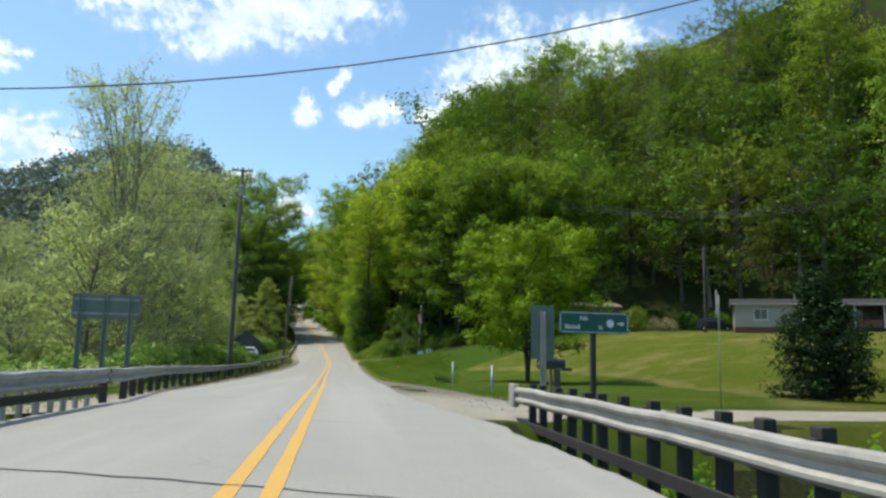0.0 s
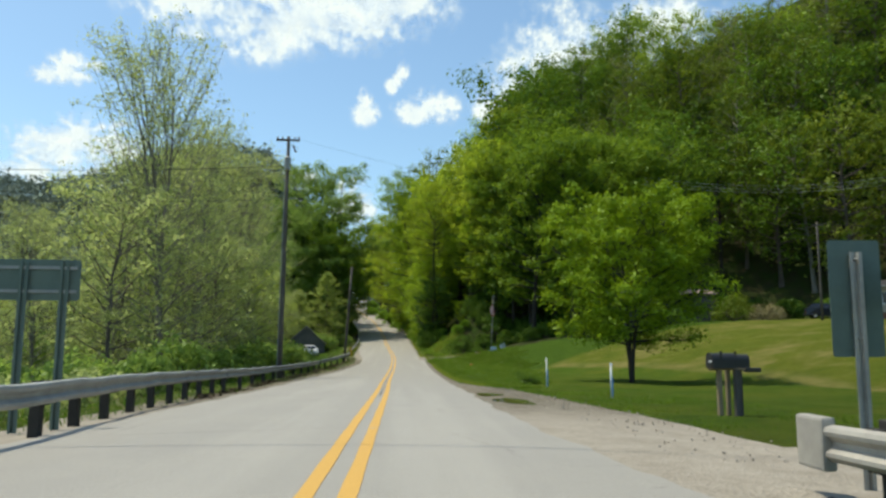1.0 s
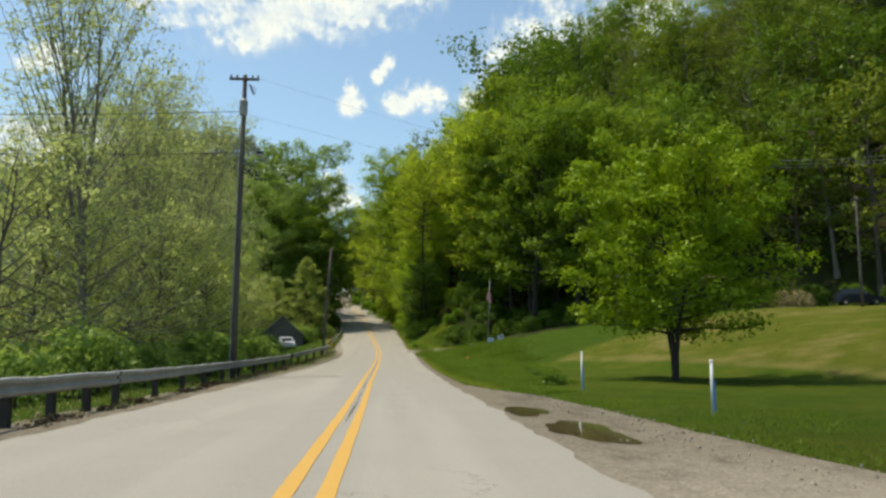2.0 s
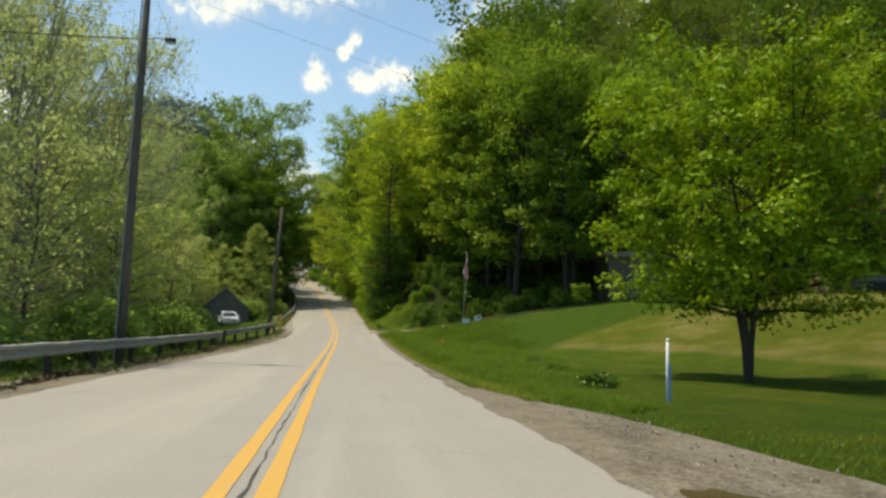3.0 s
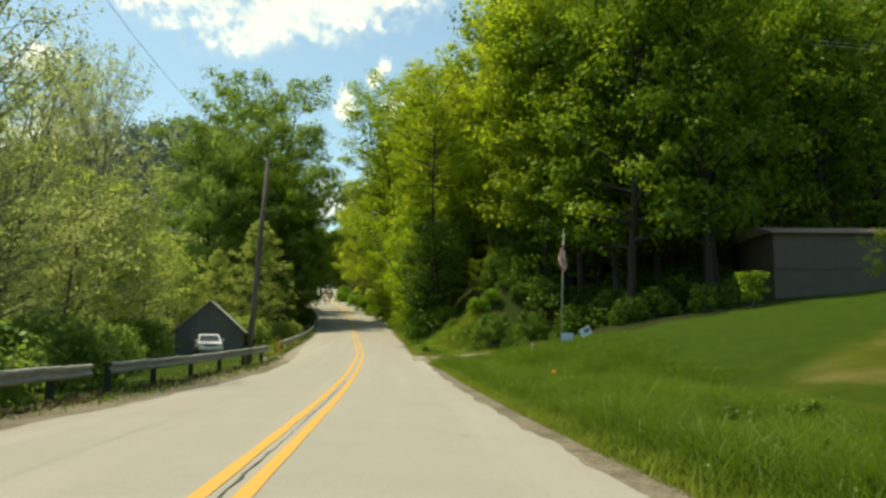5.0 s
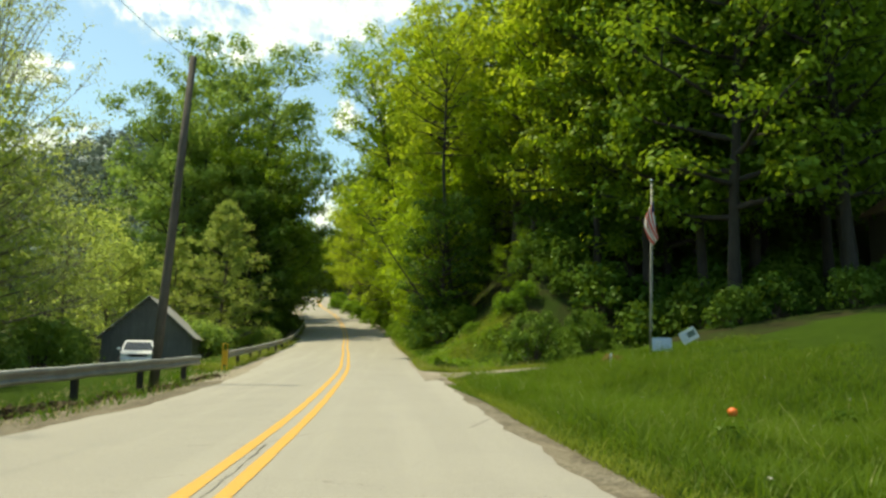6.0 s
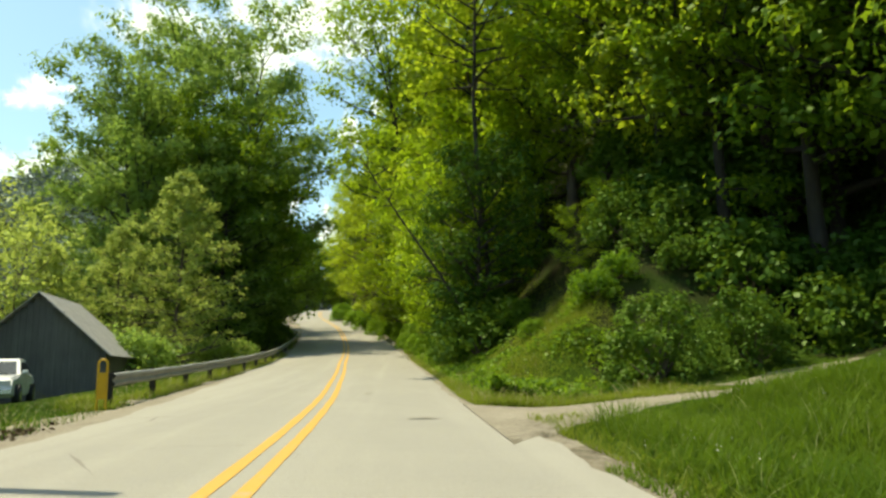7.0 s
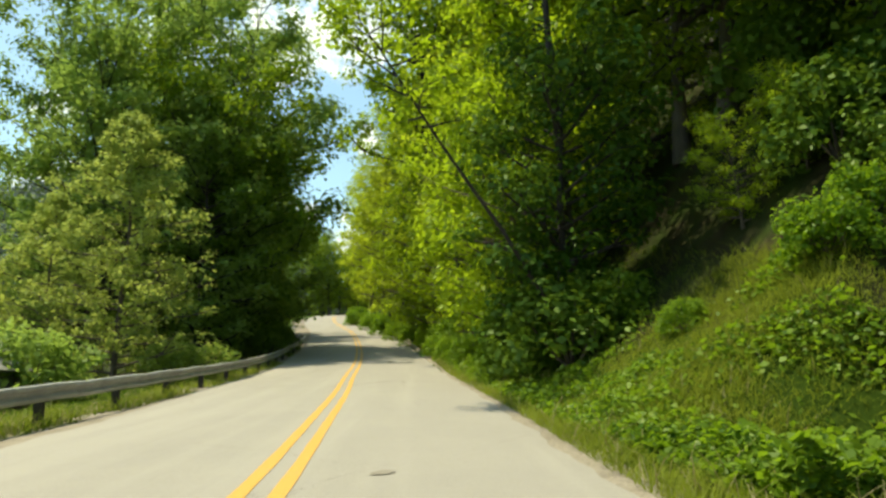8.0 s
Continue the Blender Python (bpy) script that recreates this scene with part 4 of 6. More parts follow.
plant(edge_kinds[3], [(15.4, 114.6, 1.0), (12.6, 120.4, 1.0)], rng, 0.98, 1.02)
plant(tree("roadside_tree", (0, 0, 0), "low spreading tree with bright sunlit sprays over the bank", bark=BARK_DARK, seed=40, height=9.6, spread_r=4.6, base=0.4, trunk_r=0.13, limbs=34, leaves=7500, leaf=0.25, shape="ball", twigs=5, lobe=0.72, climb=0.6, slender=0.8, lean_to=(-2.2, -1.0), **EDGE),
      [(9.8, 123.4)], rng, 0.98, 1.02)
plant(tree("roadside_tree", (0, 0, 0), "tall dark-trunked tree with a high crown over the road bank", bark=BARK_DARK, seed=44, height=21, spread_r=5.2, base=0.2, trunk_r=0.2, limbs=40, leaves=12000, leaf=0.28, shape="ball", twigs=5, lobe=0.9, lean_to=(0, 0), **(EDGE | dict(leaf_mat=LEAF_LIGHT))),
      [(4.6, 139.5), (10.8, 118.8), (11.8, 115.6, 1.05), (13.6, 115.4)], rng, 0.98, 1.02)
hollow_kinds = [
    tree("hollow_tree", (0, 0, 0), "tall dark-leaved tree shading the hollow behind the lawn", leaf_mat=LEAF_HOLLOW, bark=BARK_DARK, seed=37, height=23, spread_r=5.8, base=0.19, trunk_r=0.28, limbs=38, leaves=10500, leaf=0.34, shape="round", lobe=1.15, twigs=4, category="tree", group="trees over the hollow"),
    tree("hollow_tree", (0, 0, 0), "tall olive-leaved tree shading the hollow behind the lawn", leaf_mat=LEAF_HOLLOW, bark=BARK_DARK, seed=38, height=24, spread_r=5.2, base=0.2, trunk_r=0.28, limbs=38, leaves=9500, leaf=0.34, shape="tall", lobe=1.1, twigs=4, category="tree", group="trees over the hollow"),
]
plant(hollow_kinds[0], [(15.2, 106.2, 1.0), (18.6, 111.2, 1.05), (21.5, 107.8, 0.85), (26.8, 112.4), (36.5, 112.6), (13.5, 115.5), (28.5, 116), (-28, 288), (-25, 305), (-17, 318), (-9, 300), (-10, 280), (-20, 338), (-26, 330), (-14, 334), (-20, 352), (-30, 344), (-8, 340), (-21, 326, 0.6), (-16, 330, 0.6), (-23.5, 303, 0.8), (-12.5, 306, 0.8), (-18, 345, 0.8), (-22.5, 322, 0.8), (-12, 324, 0.8), (-26, 312)], rng, 0.92, 1.08)
plant(hollow_kinds[1], [(13.8, 113.0, 1.1), (15.6, 110.2, 1.0), (19.8, 104.8, 0.9), (31.5, 112.5), (17, 118.5), (20.5, 113.8), (24.5, 117.5)], rng, 0.92, 1.08)
plant(edge_kinds[2], [(3.3, 126.4, 0.75), (7.4, 119.6, 0.24), (8.6, 118.6, 0.24), (2.9, 130, 0.85), (4.2, 129.6, 1.0), (3.9, 134, 1.0), (3.0, 138.5, 0.9), (2.4, 147, 0.9), (1.4, 156, 0.9), (0.0, 166, 0.9)], rng, 0.9, 1.1)

tree("roadside_tree", ground_at(4.4, 124.4), "tall slender tree with a high leafy crown beside the road", bark=BARK_DARK, seed=47, height=23, spread_r=4.4, base=0.52, trunk_r=0.15, limbs=40, leaves=8000, leaf=0.27, shape="ball", twigs=5, lobe=0.85, lean_to=(-1.2, -0.4), **(EDGE | dict(leaf_mat=LEAF_LIGHT)))
tree("vine_tree", ground_at(3.5, 122.8), "small dark tree smothered in vines beside the road", "tree", LEAF_BUSH, BARK_DARK,
     seed=46, height=9.0, spread_r=2.6, base=0.02, trunk_r=0.15, limbs=44, leaves=9000, leaf=0.22, shape="round", twigs=4, lobe=0.7)
for form, at in ((dict(seed=34, height=27, spread_r=5.0, base=0.3, trunk_r=0.2, limbs=40, leaves=12000, leaf=0.28, shape="round", lobe=0.95, twigs=4, lean_to=(-4.4, -1.0)), (2.6, 142.5)),
                 (dict(seed=39, height=20, spread_r=4.2, base=0.3, trunk_r=0.15, limbs=34, leaves=9000, leaf=0.27, shape="round", lobe=0.8, twigs=4, lean_to=(-4.0, -2.0)), (6.8, 133)),
                 (dict(seed=36, height=8.9, spread_r=1.7, base=0.66, trunk_r=0.062, limbs=16, leaves=1500, leaf=0.19, shape="round", lobe=0.42, twigs=4, lean_to=(-5.8, -2.0)), (3.8, 121.5))):
    tree("leaning_tree", ground_at(*at), "tree leaning over the road on a thin dark trunk", "tree", LEAF_EDGE, BARK_DARK, "leaning trees", **form)

# left side: big trees at the bend, with pale sycamores and thickets before them
plant(tree("bend_tree", (0, 0, 0), "huge spreading tree with dark forking limbs at the road bend", "tree", LEAF_BEND, BARK_DARK, "trees at the bend",
           seed=41, height=32.5, spread_r=9.2, base=0.12, trunk_r=0.5, limbs=80, leaves=54000, leaf=0.38, shape="ball", twigs=5, climb=1.0, stems=3, lobe=1.35, slender=0.85),
      [(-16.6, 160, 1.05), (-20.2, 150, 0.79), (-25, 176, 0.85), (-19.5, 182, 0.8)], rng, 0.98, 1.02)
plant(tree("bend_tree", (0, 0, 0), "shady tree with leaves down to the guardrail", "tree", LEAF_BEND, BARK_DARK, "trees at the bend",
           seed=42, height=15, spread_r=4.4, base=0.05, trunk_r=0.25, limbs=44, leaves=10500, leaf=0.31, shape="round", twigs=4, climb=0.8, lobe=0.95),
      [(-13.4, 147), (-14.5, 160), (-17.0, 176, 1.1), (-20.5, 190, 1.2), (-25.5, 206, 1.3), (-27, 222, 1.3), (-27.5, 240, 1.3), (-13.4, 152, 1.1)], rng, 0.95, 1.05)
plant(tree("bend_tree", (0, 0, 0), "dark dense tree over the guardrail at the road bend", "tree", LEAF_HOLLOW, BARK_DARK, "trees at the bend",
           seed=45, height=22, spread_r=6.0, base=0.1, trunk_r=0.3, limbs=60, leaves=19000, leaf=0.32, shape="ball", twigs=5, climb=0.9, stems=2, lobe=1.0, slender=0.8),
      [(-13.6, 151.5)], rng, 1, 1.01)
plant(tree("layered_tree", (0, 0, 0), "feathery yellow-green tree with level branches", "tree", LEAF_YELLOW, BARK, "feathery trees", seed=43, height=10.4, spread_r=4.3, base=0.05, trunk_r=0.1, limbs=72, leaves=13000, leaf=0.16,
           shape="cone", puff=0.2, climb=0.45, twigs=5, inner=0.15, slender=0.5), [(-13.0, 134, 1.22), (-17.0, 137, 1.0), (-19.8, 133, 0.85)], rng, 1, 1.01)
plant(tree("sycamore_tree", (0, 0, 0), "tall pale sycamore with upswept limbs and thin spring leaves", "tree", LEAF_PALE, BARK_PALE, "pale sycamores",
           seed=51, height=21.5, spread_r=5.9, base=0.1, trunk_r=0.24, limbs=110, leaves=18000, leaf=0.17, shape="spire", twigs=6, climb=2.1, lobe=0.6, slender=0.5, stems=3),
      [(-15.4, 63.5, 1.0), (-19.6, 66, 0.72), (-16.2, 73.5, 0.92), (-22.5, 62, 0.55), (-18.6, 79, 0.95), (-17.2, 86, 0.98), (-20.0, 90, 1.0), (-18.8, 111.5, 0.92), (-23, 117, 0.86), (-19.6, 99, 0.8)], rng, 0.97, 1.03)
plant(tree("thin_tree", (0, 0, 0), "slender half-bare tree with young olive leaves", "tree", LEAF_PALE, BARK, "thin woods",
           seed=52, height=13, spread_r=3.6, base=0.12, trunk_r=0.14, limbs=34, leaves=3600, leaf=0.24, shape="vase", twigs=4, climb=1.6, lobe=0.6, slender=0.6),
      [(-14, 69, 0.9), (-15, 54, 0.9), (-20, 52, 0.6), (-26, 58, 0.55), (-28, 70, 0.75), (-23, 78), (-18, 96, 0.9), (-13.4, 92, 0.7), (-22, 104), (-27, 92, 0.85), (-30, 112, 0.9), (-24, 118), (-33, 84, 0.75), (-34, 64, 0.7), (-31, 48, 0.5), (-38, 74, 0.6), (-40, 96, 0.8)], rng, 0.85, 1.15)
plant(tree("thin_tree", (0, 0, 0), "leafy young olive-green tree beside the thicket", "tree", LEAF_PALEOLIVE, BARK, "thin woods",
           seed=53, fine_wood=False, height=12, spread_r=4.2, base=0.06, trunk_r=0.16, limbs=34, leaves=3900, leaf=0.29, shape="round", twigs=4, lobe=0.85),
      [(-20.5, 70, 0.9), (-27, 64, 0.6), (-17.5, 82.5, 0.85), (-13.6, 79, 0.75), (-22, 96), (-17.5, 106, 0.8), (-20, 112), (-19.5, 121, 0.9), (-27, 104), (-32, 74, 0.65), (-37, 88, 0.75), (-31, 128, 0.95), (-20.5, 131, 0.9), (-25, 136), (-38, 112, 0.9), (-16.5, 101, 0.6), (-46, 80, 0.6), (-46, 104, 0.9)], rng, 0.85, 1.15)

thicket = shrub("thicket_bush", (0, 0, 0), "tangled light green bush behind the guardrail", LEAF_BEND, 61, 2.0, 2.6, 2300, 0.24, group="thicket bushes")
plant(thicket, [(-10.4, 84), (-9.8, 77.5, 0.9), (-10.6, 71), (-10.0, 65.5, 0.9), (-10.8, 58.5), (-11.4, 53), (-10.9, 47, 0.9), (-12.6, 88, 1.1), (-13.8, 80, 1.1), (-13.6, 72.5), (-13.2, 63), (-14.4, 49), (-15.6, 57), (-17, 68, 1.2), (-12.4, 94), (-15, 87, 1.2), (-11.6, 42, 0.8),
                (-14.5, 43), (-18.5, 48, 1.2), (-22, 54, 1.3), (-17.5, 92, 1.2), (-19.5, 76, 1.3), (-24, 66, 1.4), (-28, 54, 1.5), (-17, 113, 1.1), (-18, 118, 1.2), (-16.8, 107, 1.0), (-11.8, 124.5, 0.9), (-13.5, 127, 1.1), (-10.6, 134, 0.8), (-9.8, 137.5, 0.6), (-10.4, 153, 0.9), (-11, 161, 0.9)], rng, 0.85, 1.15)
pale = shrub("meadow_bush", (0, 0, 0), "low yellow-green bush in the rough meadow", LEAF_PALE, 62, 1.5, 1.5, 2200, 0.17, group="meadow bushes")
plant(pale, [(-12.5, 37), (-10.3, 34), (-14, 33), (-16.5, 38), (-19, 34), (-13.2, 29), (-18, 29), (-22, 38), (-24, 31), (-10.2, 40), (-16, 44.5), (-21, 44), (-27, 40), (-9.9, 30, 0.7), (-12, 24), (-17, 22), (-23, 24), (-28, 32, 1.2)], rng, 0.8, 1.2)

# bushes beside the driveway and on the bank
round_bush = shrub("round_bush", (0, 0, 0), "dense rounded dark green bush beside the driveway", LEAF_BUSH, 63, 1.15, 2.3, 5200, 0.12, group="driveway bushes", holes=0.1)
plant(round_bush, [(6.95, 109.6, 1.14), (9.5, 109.7, 1.0)], rng, 0.98, 1.02)
bank = shrub("bank_bush", (0, 0, 0), "leafy bank bush at the foot of the woods", LEAF_SHRUB, 64, 1.5, 1.9, 2800, 0.18, group="bank bushes")
plant(bank, [(6.6, 114.6, 0.5), (4.9, 117.2, 0.34), (7.6, 115.0, 0.6), (4.6, 121.5, 0.8), (4.2, 126, 0.8), (3.6, 130.5), (3.2, 135.5, 0.9), (2.8, 140), (2.2, 145.5), (1.6, 150.5), (12.6, 110.2, 0.6), (3.0, 122.6, 0.5), (2.6, 126, 0.5), (2.4, 131, 0.55), (2.0, 137, 0.6), (1.4, 143, 0.6), (0.9, 149, 0.6), (0.9, 158), (-0.4, 165), (-2.0, 174, 1.2), (-3.6, 183, 1.2), (-5.4, 194, 1.2), (-8.6, 205, 1.1), (-9.4, 214, 1.1), (-9.6, 226, 1.2)], rng, 0.85, 1.15)
dark_bush = shrub("edge_bush", (0, 0, 0), "bush under the edge of the woods, shade put into its dark leaves", LEAF_BUSH, 65, 1.9, 2.6, 2500, 0.26, group="wood-edge bushes")
plant(dark_bush, [(19.5, 109.8), (23, 112.5), (34, 113.5), (38, 114), (42, 113.5), (46, 112.8), (50, 112), (54, 110), (58, 107), (62, 104.5), (66, 101), (70, 96), (74, 90), (78, 84), (56, 112), (30, 114.2), (12.8, 110.6, 0.7), (14.6, 104.9, 0.55), (16.4, 105.0, 0.6), (19.0, 103.6, 0.55), (21, 103.9, 0.6), (15.0, 109.0, 0.8), (17.6, 108.6, 0.9), (14.6, 112.4), (17.2, 112.0, 1.1), (20.6, 111.5, 1.1), (11.6, 113.4), (14, 116, 1.2), (18.5, 115.5, 1.2), (22.5, 116, 1.2), (10.0, 117.6), (9.0, 116.2, 0.6), (9.8, 114.8, 0.55), (8.7, 117.5, 0.65), (10.2, 116.2, 0.7), (12.4, 118.2, 1.2), (10.8, 122.6, 1.2), (3.4, 121.0, 0.75), (4.2, 123.2, 1.0), (3.0, 124.4, 0.8)], rng, 0.8, 1.25)
for x, y, h, seed in ((19.2, 98.4, 1.9, 71), (27.2, 99.0, 3.3, 72)):
    tree("sapling", ground_at(x, y), "young ornamental tree with light green leaves on the lawn", "tree", LEAF_MAPLE if seed == 71 else LEAF_LIGHT, BARK, "lawn saplings", seed=seed, height=h, spread_r=0.4 * h, base=0.25, trunk_r=0.035, limbs=18, leaves=1500, leaf=0.14, puff=0.16)
shrub("dry_bush", ground_at(40.6, 99.4), "heap of dry tan brush behind the lawn", STRAW, 68, 2.3, 1.7, 2600, 0.2)
shrub("dry_bush", ground_at(37.6, 101.0), "olive half-dry brush at the edge of the woods", LEAF_OLIVE, 69, 2.4, 3.2, 3000, 0.22)
near_bush = shrub("creek_bush", ground_at(7.0, 14.5), "leafy creekside bush with light broad leaves", LEAF_SHRUB, 66, 1.3, 2.9, 3000, 0.15, group="creek bushes")
plant(near_bush, [(7.2, 14.2), (5.9, 11.2, 0.8), (6.3, 15.0, 0.95), (6.2, 8.2, 0.8), (9.4, 17, 0.9), (8.4, 10.6), (5.3, 13.4, 0.6), (4.9, 9.6, 0.62), (5.0, 11.8, 0.6), (4.9, 15.6, 0.66), (5.3, 18.0, 0.68), (-6.4, 9, 0.75), (-6.6, 13, 0.8), (-6.9, 16.6, 0.8), (-7.6, 19.4, 0.8), (-9, 11, 0.9), (-9.4, 15, 0.9)], rng, 0.95, 1.05)


def blades(name, label, region, count, height, seed, mat, wide=0.016):
    """Grass blades, each a bent sliver, as one mesh."""
    g = np.random.default_rng(seed)
    x, y, *scale = region(g, count)
    z = land(x, y)
    tuft = 0.5 + 0.3 * np.sin(x * 2.1 + np.sin(y * 1.3) * 2) * np.sin(y * 1.7 + x) + 0.35 * np.sin(x * 0.9 + 2.0 * np.sin(y * 0.31)) * np.sin(y * 0.63)
    h = height * g.uniform(0.2, 1.0, count) * (0.55 + 0.8 * np.clip(tuft, 0, 1)) * np.where(g.random(count) < 0.02, 1.35, 1.0) * (scale[0] if scale else 1.0)
    az, lean = g.uniform(0, math.tau, count), g.uniform(0.1, 1.5, count)
    side = np.stack([-np.sin(az), np.cos(az), 0 * az], -1) * (wide * g.uniform(0.6, 1.5, count))[:, None]
    root = np.stack([x, y, z - 0.02], -1)
    out = np.stack([np.cos(az) * lean, np.sin(az) * lean, 1 + 0 * az], -1)
    mid, tip = root + out * (h * 0.55)[:, None], root + out * h[:, None] + np.stack([np.cos(az) * lean, np.sin(az) * lean, -0.15 + 0 * az], -1) * (h * 0.35)[:, None]
    q = np.stack([root - side, root + side, mid + side * 0.8, mid - side * 0.8], 1)
    q2 = np.stack([mid - side * 0.8, mid + side * 0.8, tip + side * 0.1, tip - side * 0.1], 1)
    ob = new(name, quads_of(name, np.concatenate([q, q2]), mat))
    tagged(ob, label, "grass", kind="stuff")


rough_out = smooth([44, 50, 55, 62, 74, 90, 100, 107], [5.6, 6.4, 7.8, 9.2, 11.2, 13.2, 13.0, 9.0])


def verge_right(g, n):
    y = g.uniform(48, 106, n)
    inner, outer = shoulder_out(y) + 0.05, rough_out(y) + 0.5 * np.sin(y * 0.9) + 0.4 * np.sin(y * 2.3)
    r = inner + (np.maximum(outer, inner + 0.3) - inner) * g.uniform(0, 1, n) ** 1.15
    x = road_x(y) + r
    far = np.clip((r - inner) / np.maximum(outer - inner, 0.5), 0, 1)
    low = np.clip((r - inner) / 0.9, 0.2, 1) * (0.55 + 0.45 * step((y - 52) / 12)) * (1 - 0.55 * far ** 3)
    return x, np.where(y > drive_y(x) - 1.75 - 1.2 * np.clip((3.2 - x) / 1.2, 0, 1), y - 9, y), low


def road_edge(g, n):
    y = g.uniform(50, 102, n)
    return road_x(y) + shoulder_out(y) - 0.12 + 0.9 * g.uniform(0, 1, n) ** 1.5, y


def verge_left(g, n):
    y = g.uniform(20, 150, n)
    return road_x(y) - (left_wide(y) + 0.7 + 3.4 * g.uniform(0, 1, n)), y


def bank_right(g, n):
    y = 105.5 + 60 * g.uniform(0, 1, n) ** 1.6
    return road_x(y) + shoulder_out(y) - 0.25 + 5.5 * g.uniform(0, 1, n) ** 1.3, y


def bank_face(g, n):
    y = g.uniform(107.5, 119, n)
    return road_x(y) + g.uniform(4.2, 9.0, n), y


def lawn_edge(g, n):
    y = g.uniform(29, 60, n)
    return road_x(y) + np.maximum(shoulder_out(y), 3.4) + 0.1 + 5 * g.uniform(0, 1, n) ** 1.6, y


blades("tall_grass", "tall unmown roadside grass with seed heads", verge_right, 150000, 0.54, 81, GRASS_TALL, 0.007)
blades("seed_stalks", "thin pale seed stalks standing in the grass", verge_right, 4200, 0.6, 85, GRASS_HEAD, 0.004)
blades("dry_stalks", "pale dry seed stalks standing in the grass", verge_right, 500, 0.42, 90, STRAW, 0.006)
blades("edge_grass", "short yellowish grass along the edge of the asphalt", road_edge, 16000, 0.16, 89, GRASS_BANK, 0.006)
blades("weedy_verge", "thin weeds and grass under the guardrail", verge_left, 11000, 0.24, 82, GRASS_TALL, 0.012)
blades("dry_verge", "dry pale grass stalks beside the guardrail", verge_left, 6000, 0.2, 86, STRAW, 0.009)
blades("bank_grass", "grass and weeds on the sunny bank", bank_right, 60000, 0.27, 83, GRASS_BANK, 0.006)
blades("bank_tufts", "soft uneven grass over the bank face", bank_face, 42000, 0.22, 88, GRASS_BANK, 0.006)
blades("bank_stalks", "dry olive stalks on the sunny bank", bank_right, 2200, 0.5, 87, STRAW, 0.006)
blades("lawn_edge_grass", "short uneven grass at the lawn edge", lawn_edge, 16000, 0.11, 84, GRASS_TALL, 0.009)


def leaf_drift():
    g = np.random.default_rng(96)
    n = 9000
    y = g.uniform(34, 104, n)
    x = left_line(y) + 0.35 + g.normal(0, 0.2, n) + 0.25 * np.sin(y * 0.9) * np.sin(y * 0.37)
    heap = 0.5 + 0.5 * np.sin(y * 1.7 + np.sin(y * 0.6) * 2)
    keep = g.random(n) < 0.35 + 0.65 * heap
    x, y, heap = x[keep], y[keep], heap[keep]
    c = np.stack([x, y, road_z(y) - 0.17 + 0.02 + g.uniform(0, 0.13, len(x)) * heap], -1)
    tagged(new("leaf_drift", quads_of("leaf_drift", leaf_quads(c, 0.1, g, 0.6, 0.8), LEAF_BROWN)), "dark drift of old brown leaves along the guardrail", "fallen leaves", kind="stuff")


left_line = smooth([-10, 22, 26, 29, 36, 45, 57, 70, 82, 92, 101.6, 108.5], [-5.15, -5.15, -5.2, -5.6, -6.3, -6.75, -7.45, -7.5, -7.5, -7.0, -6.5, -6.95])
leaf_drift()
shrub("russet_plant", ground_at(7.85, 100.3), "small russet-leaved garden plant beside the driveway", LEAF_RUSSET, 70, 0.36, 0.42, 420, 0.09, category="plant")
weed = shrub("weed_clump", (0, 0, 0), "leafy dark green weed clump in the rough grass", LEAF_BUSH, 67, 0.46, 0.5, 700, 0.1, group="weed clumps", category="weed")
plant(weed, [(6.4, 55.5, 1.2), (5.6, 57.2, 0.9), (4.6, 60.5), (5.2, 63.8, 0.8), (6.8, 61.5), (4.1, 68, 0.9), (7.4, 66.5, 1.2), (5.9, 72.5), (8.0, 74), (4.4, 77.5, 0.8), (7.0, 80.5, 0.9), (5.0, 85, 0.8), (8.2, 87.5), (3.6, 109.2, 0.8), (4.4, 108.6, 0.9), (5.4, 108.4, 1.0), (3.2, 111.6, 0.8), (2.6, 113.6, 0.7)], rng, 0.8, 1.2)


def flowers():
    g = np.random.default_rng(93)
    x, y, _ = verge_right(g, 300)
    keep = np.sin(x * 1.1) * np.sin(y * 0.4) > -0.1
    x, y = x[keep], y[keep]
    c = np.repeat(np.stack([x, y, land(x, y) + g.uniform(0.22, 0.42, len(x))], -1), 3, 0)
    c += g.normal(0, 0.025, c.shape)
    tagged(new("white_flowers", quads_of("white_flowers", leaf_quads(c, 0.018, g, 0.6, 0.9), CLOTH_WHITE)), "tiny white flowers scattered in the tall grass", "flowers", kind="stuff")


flowers()


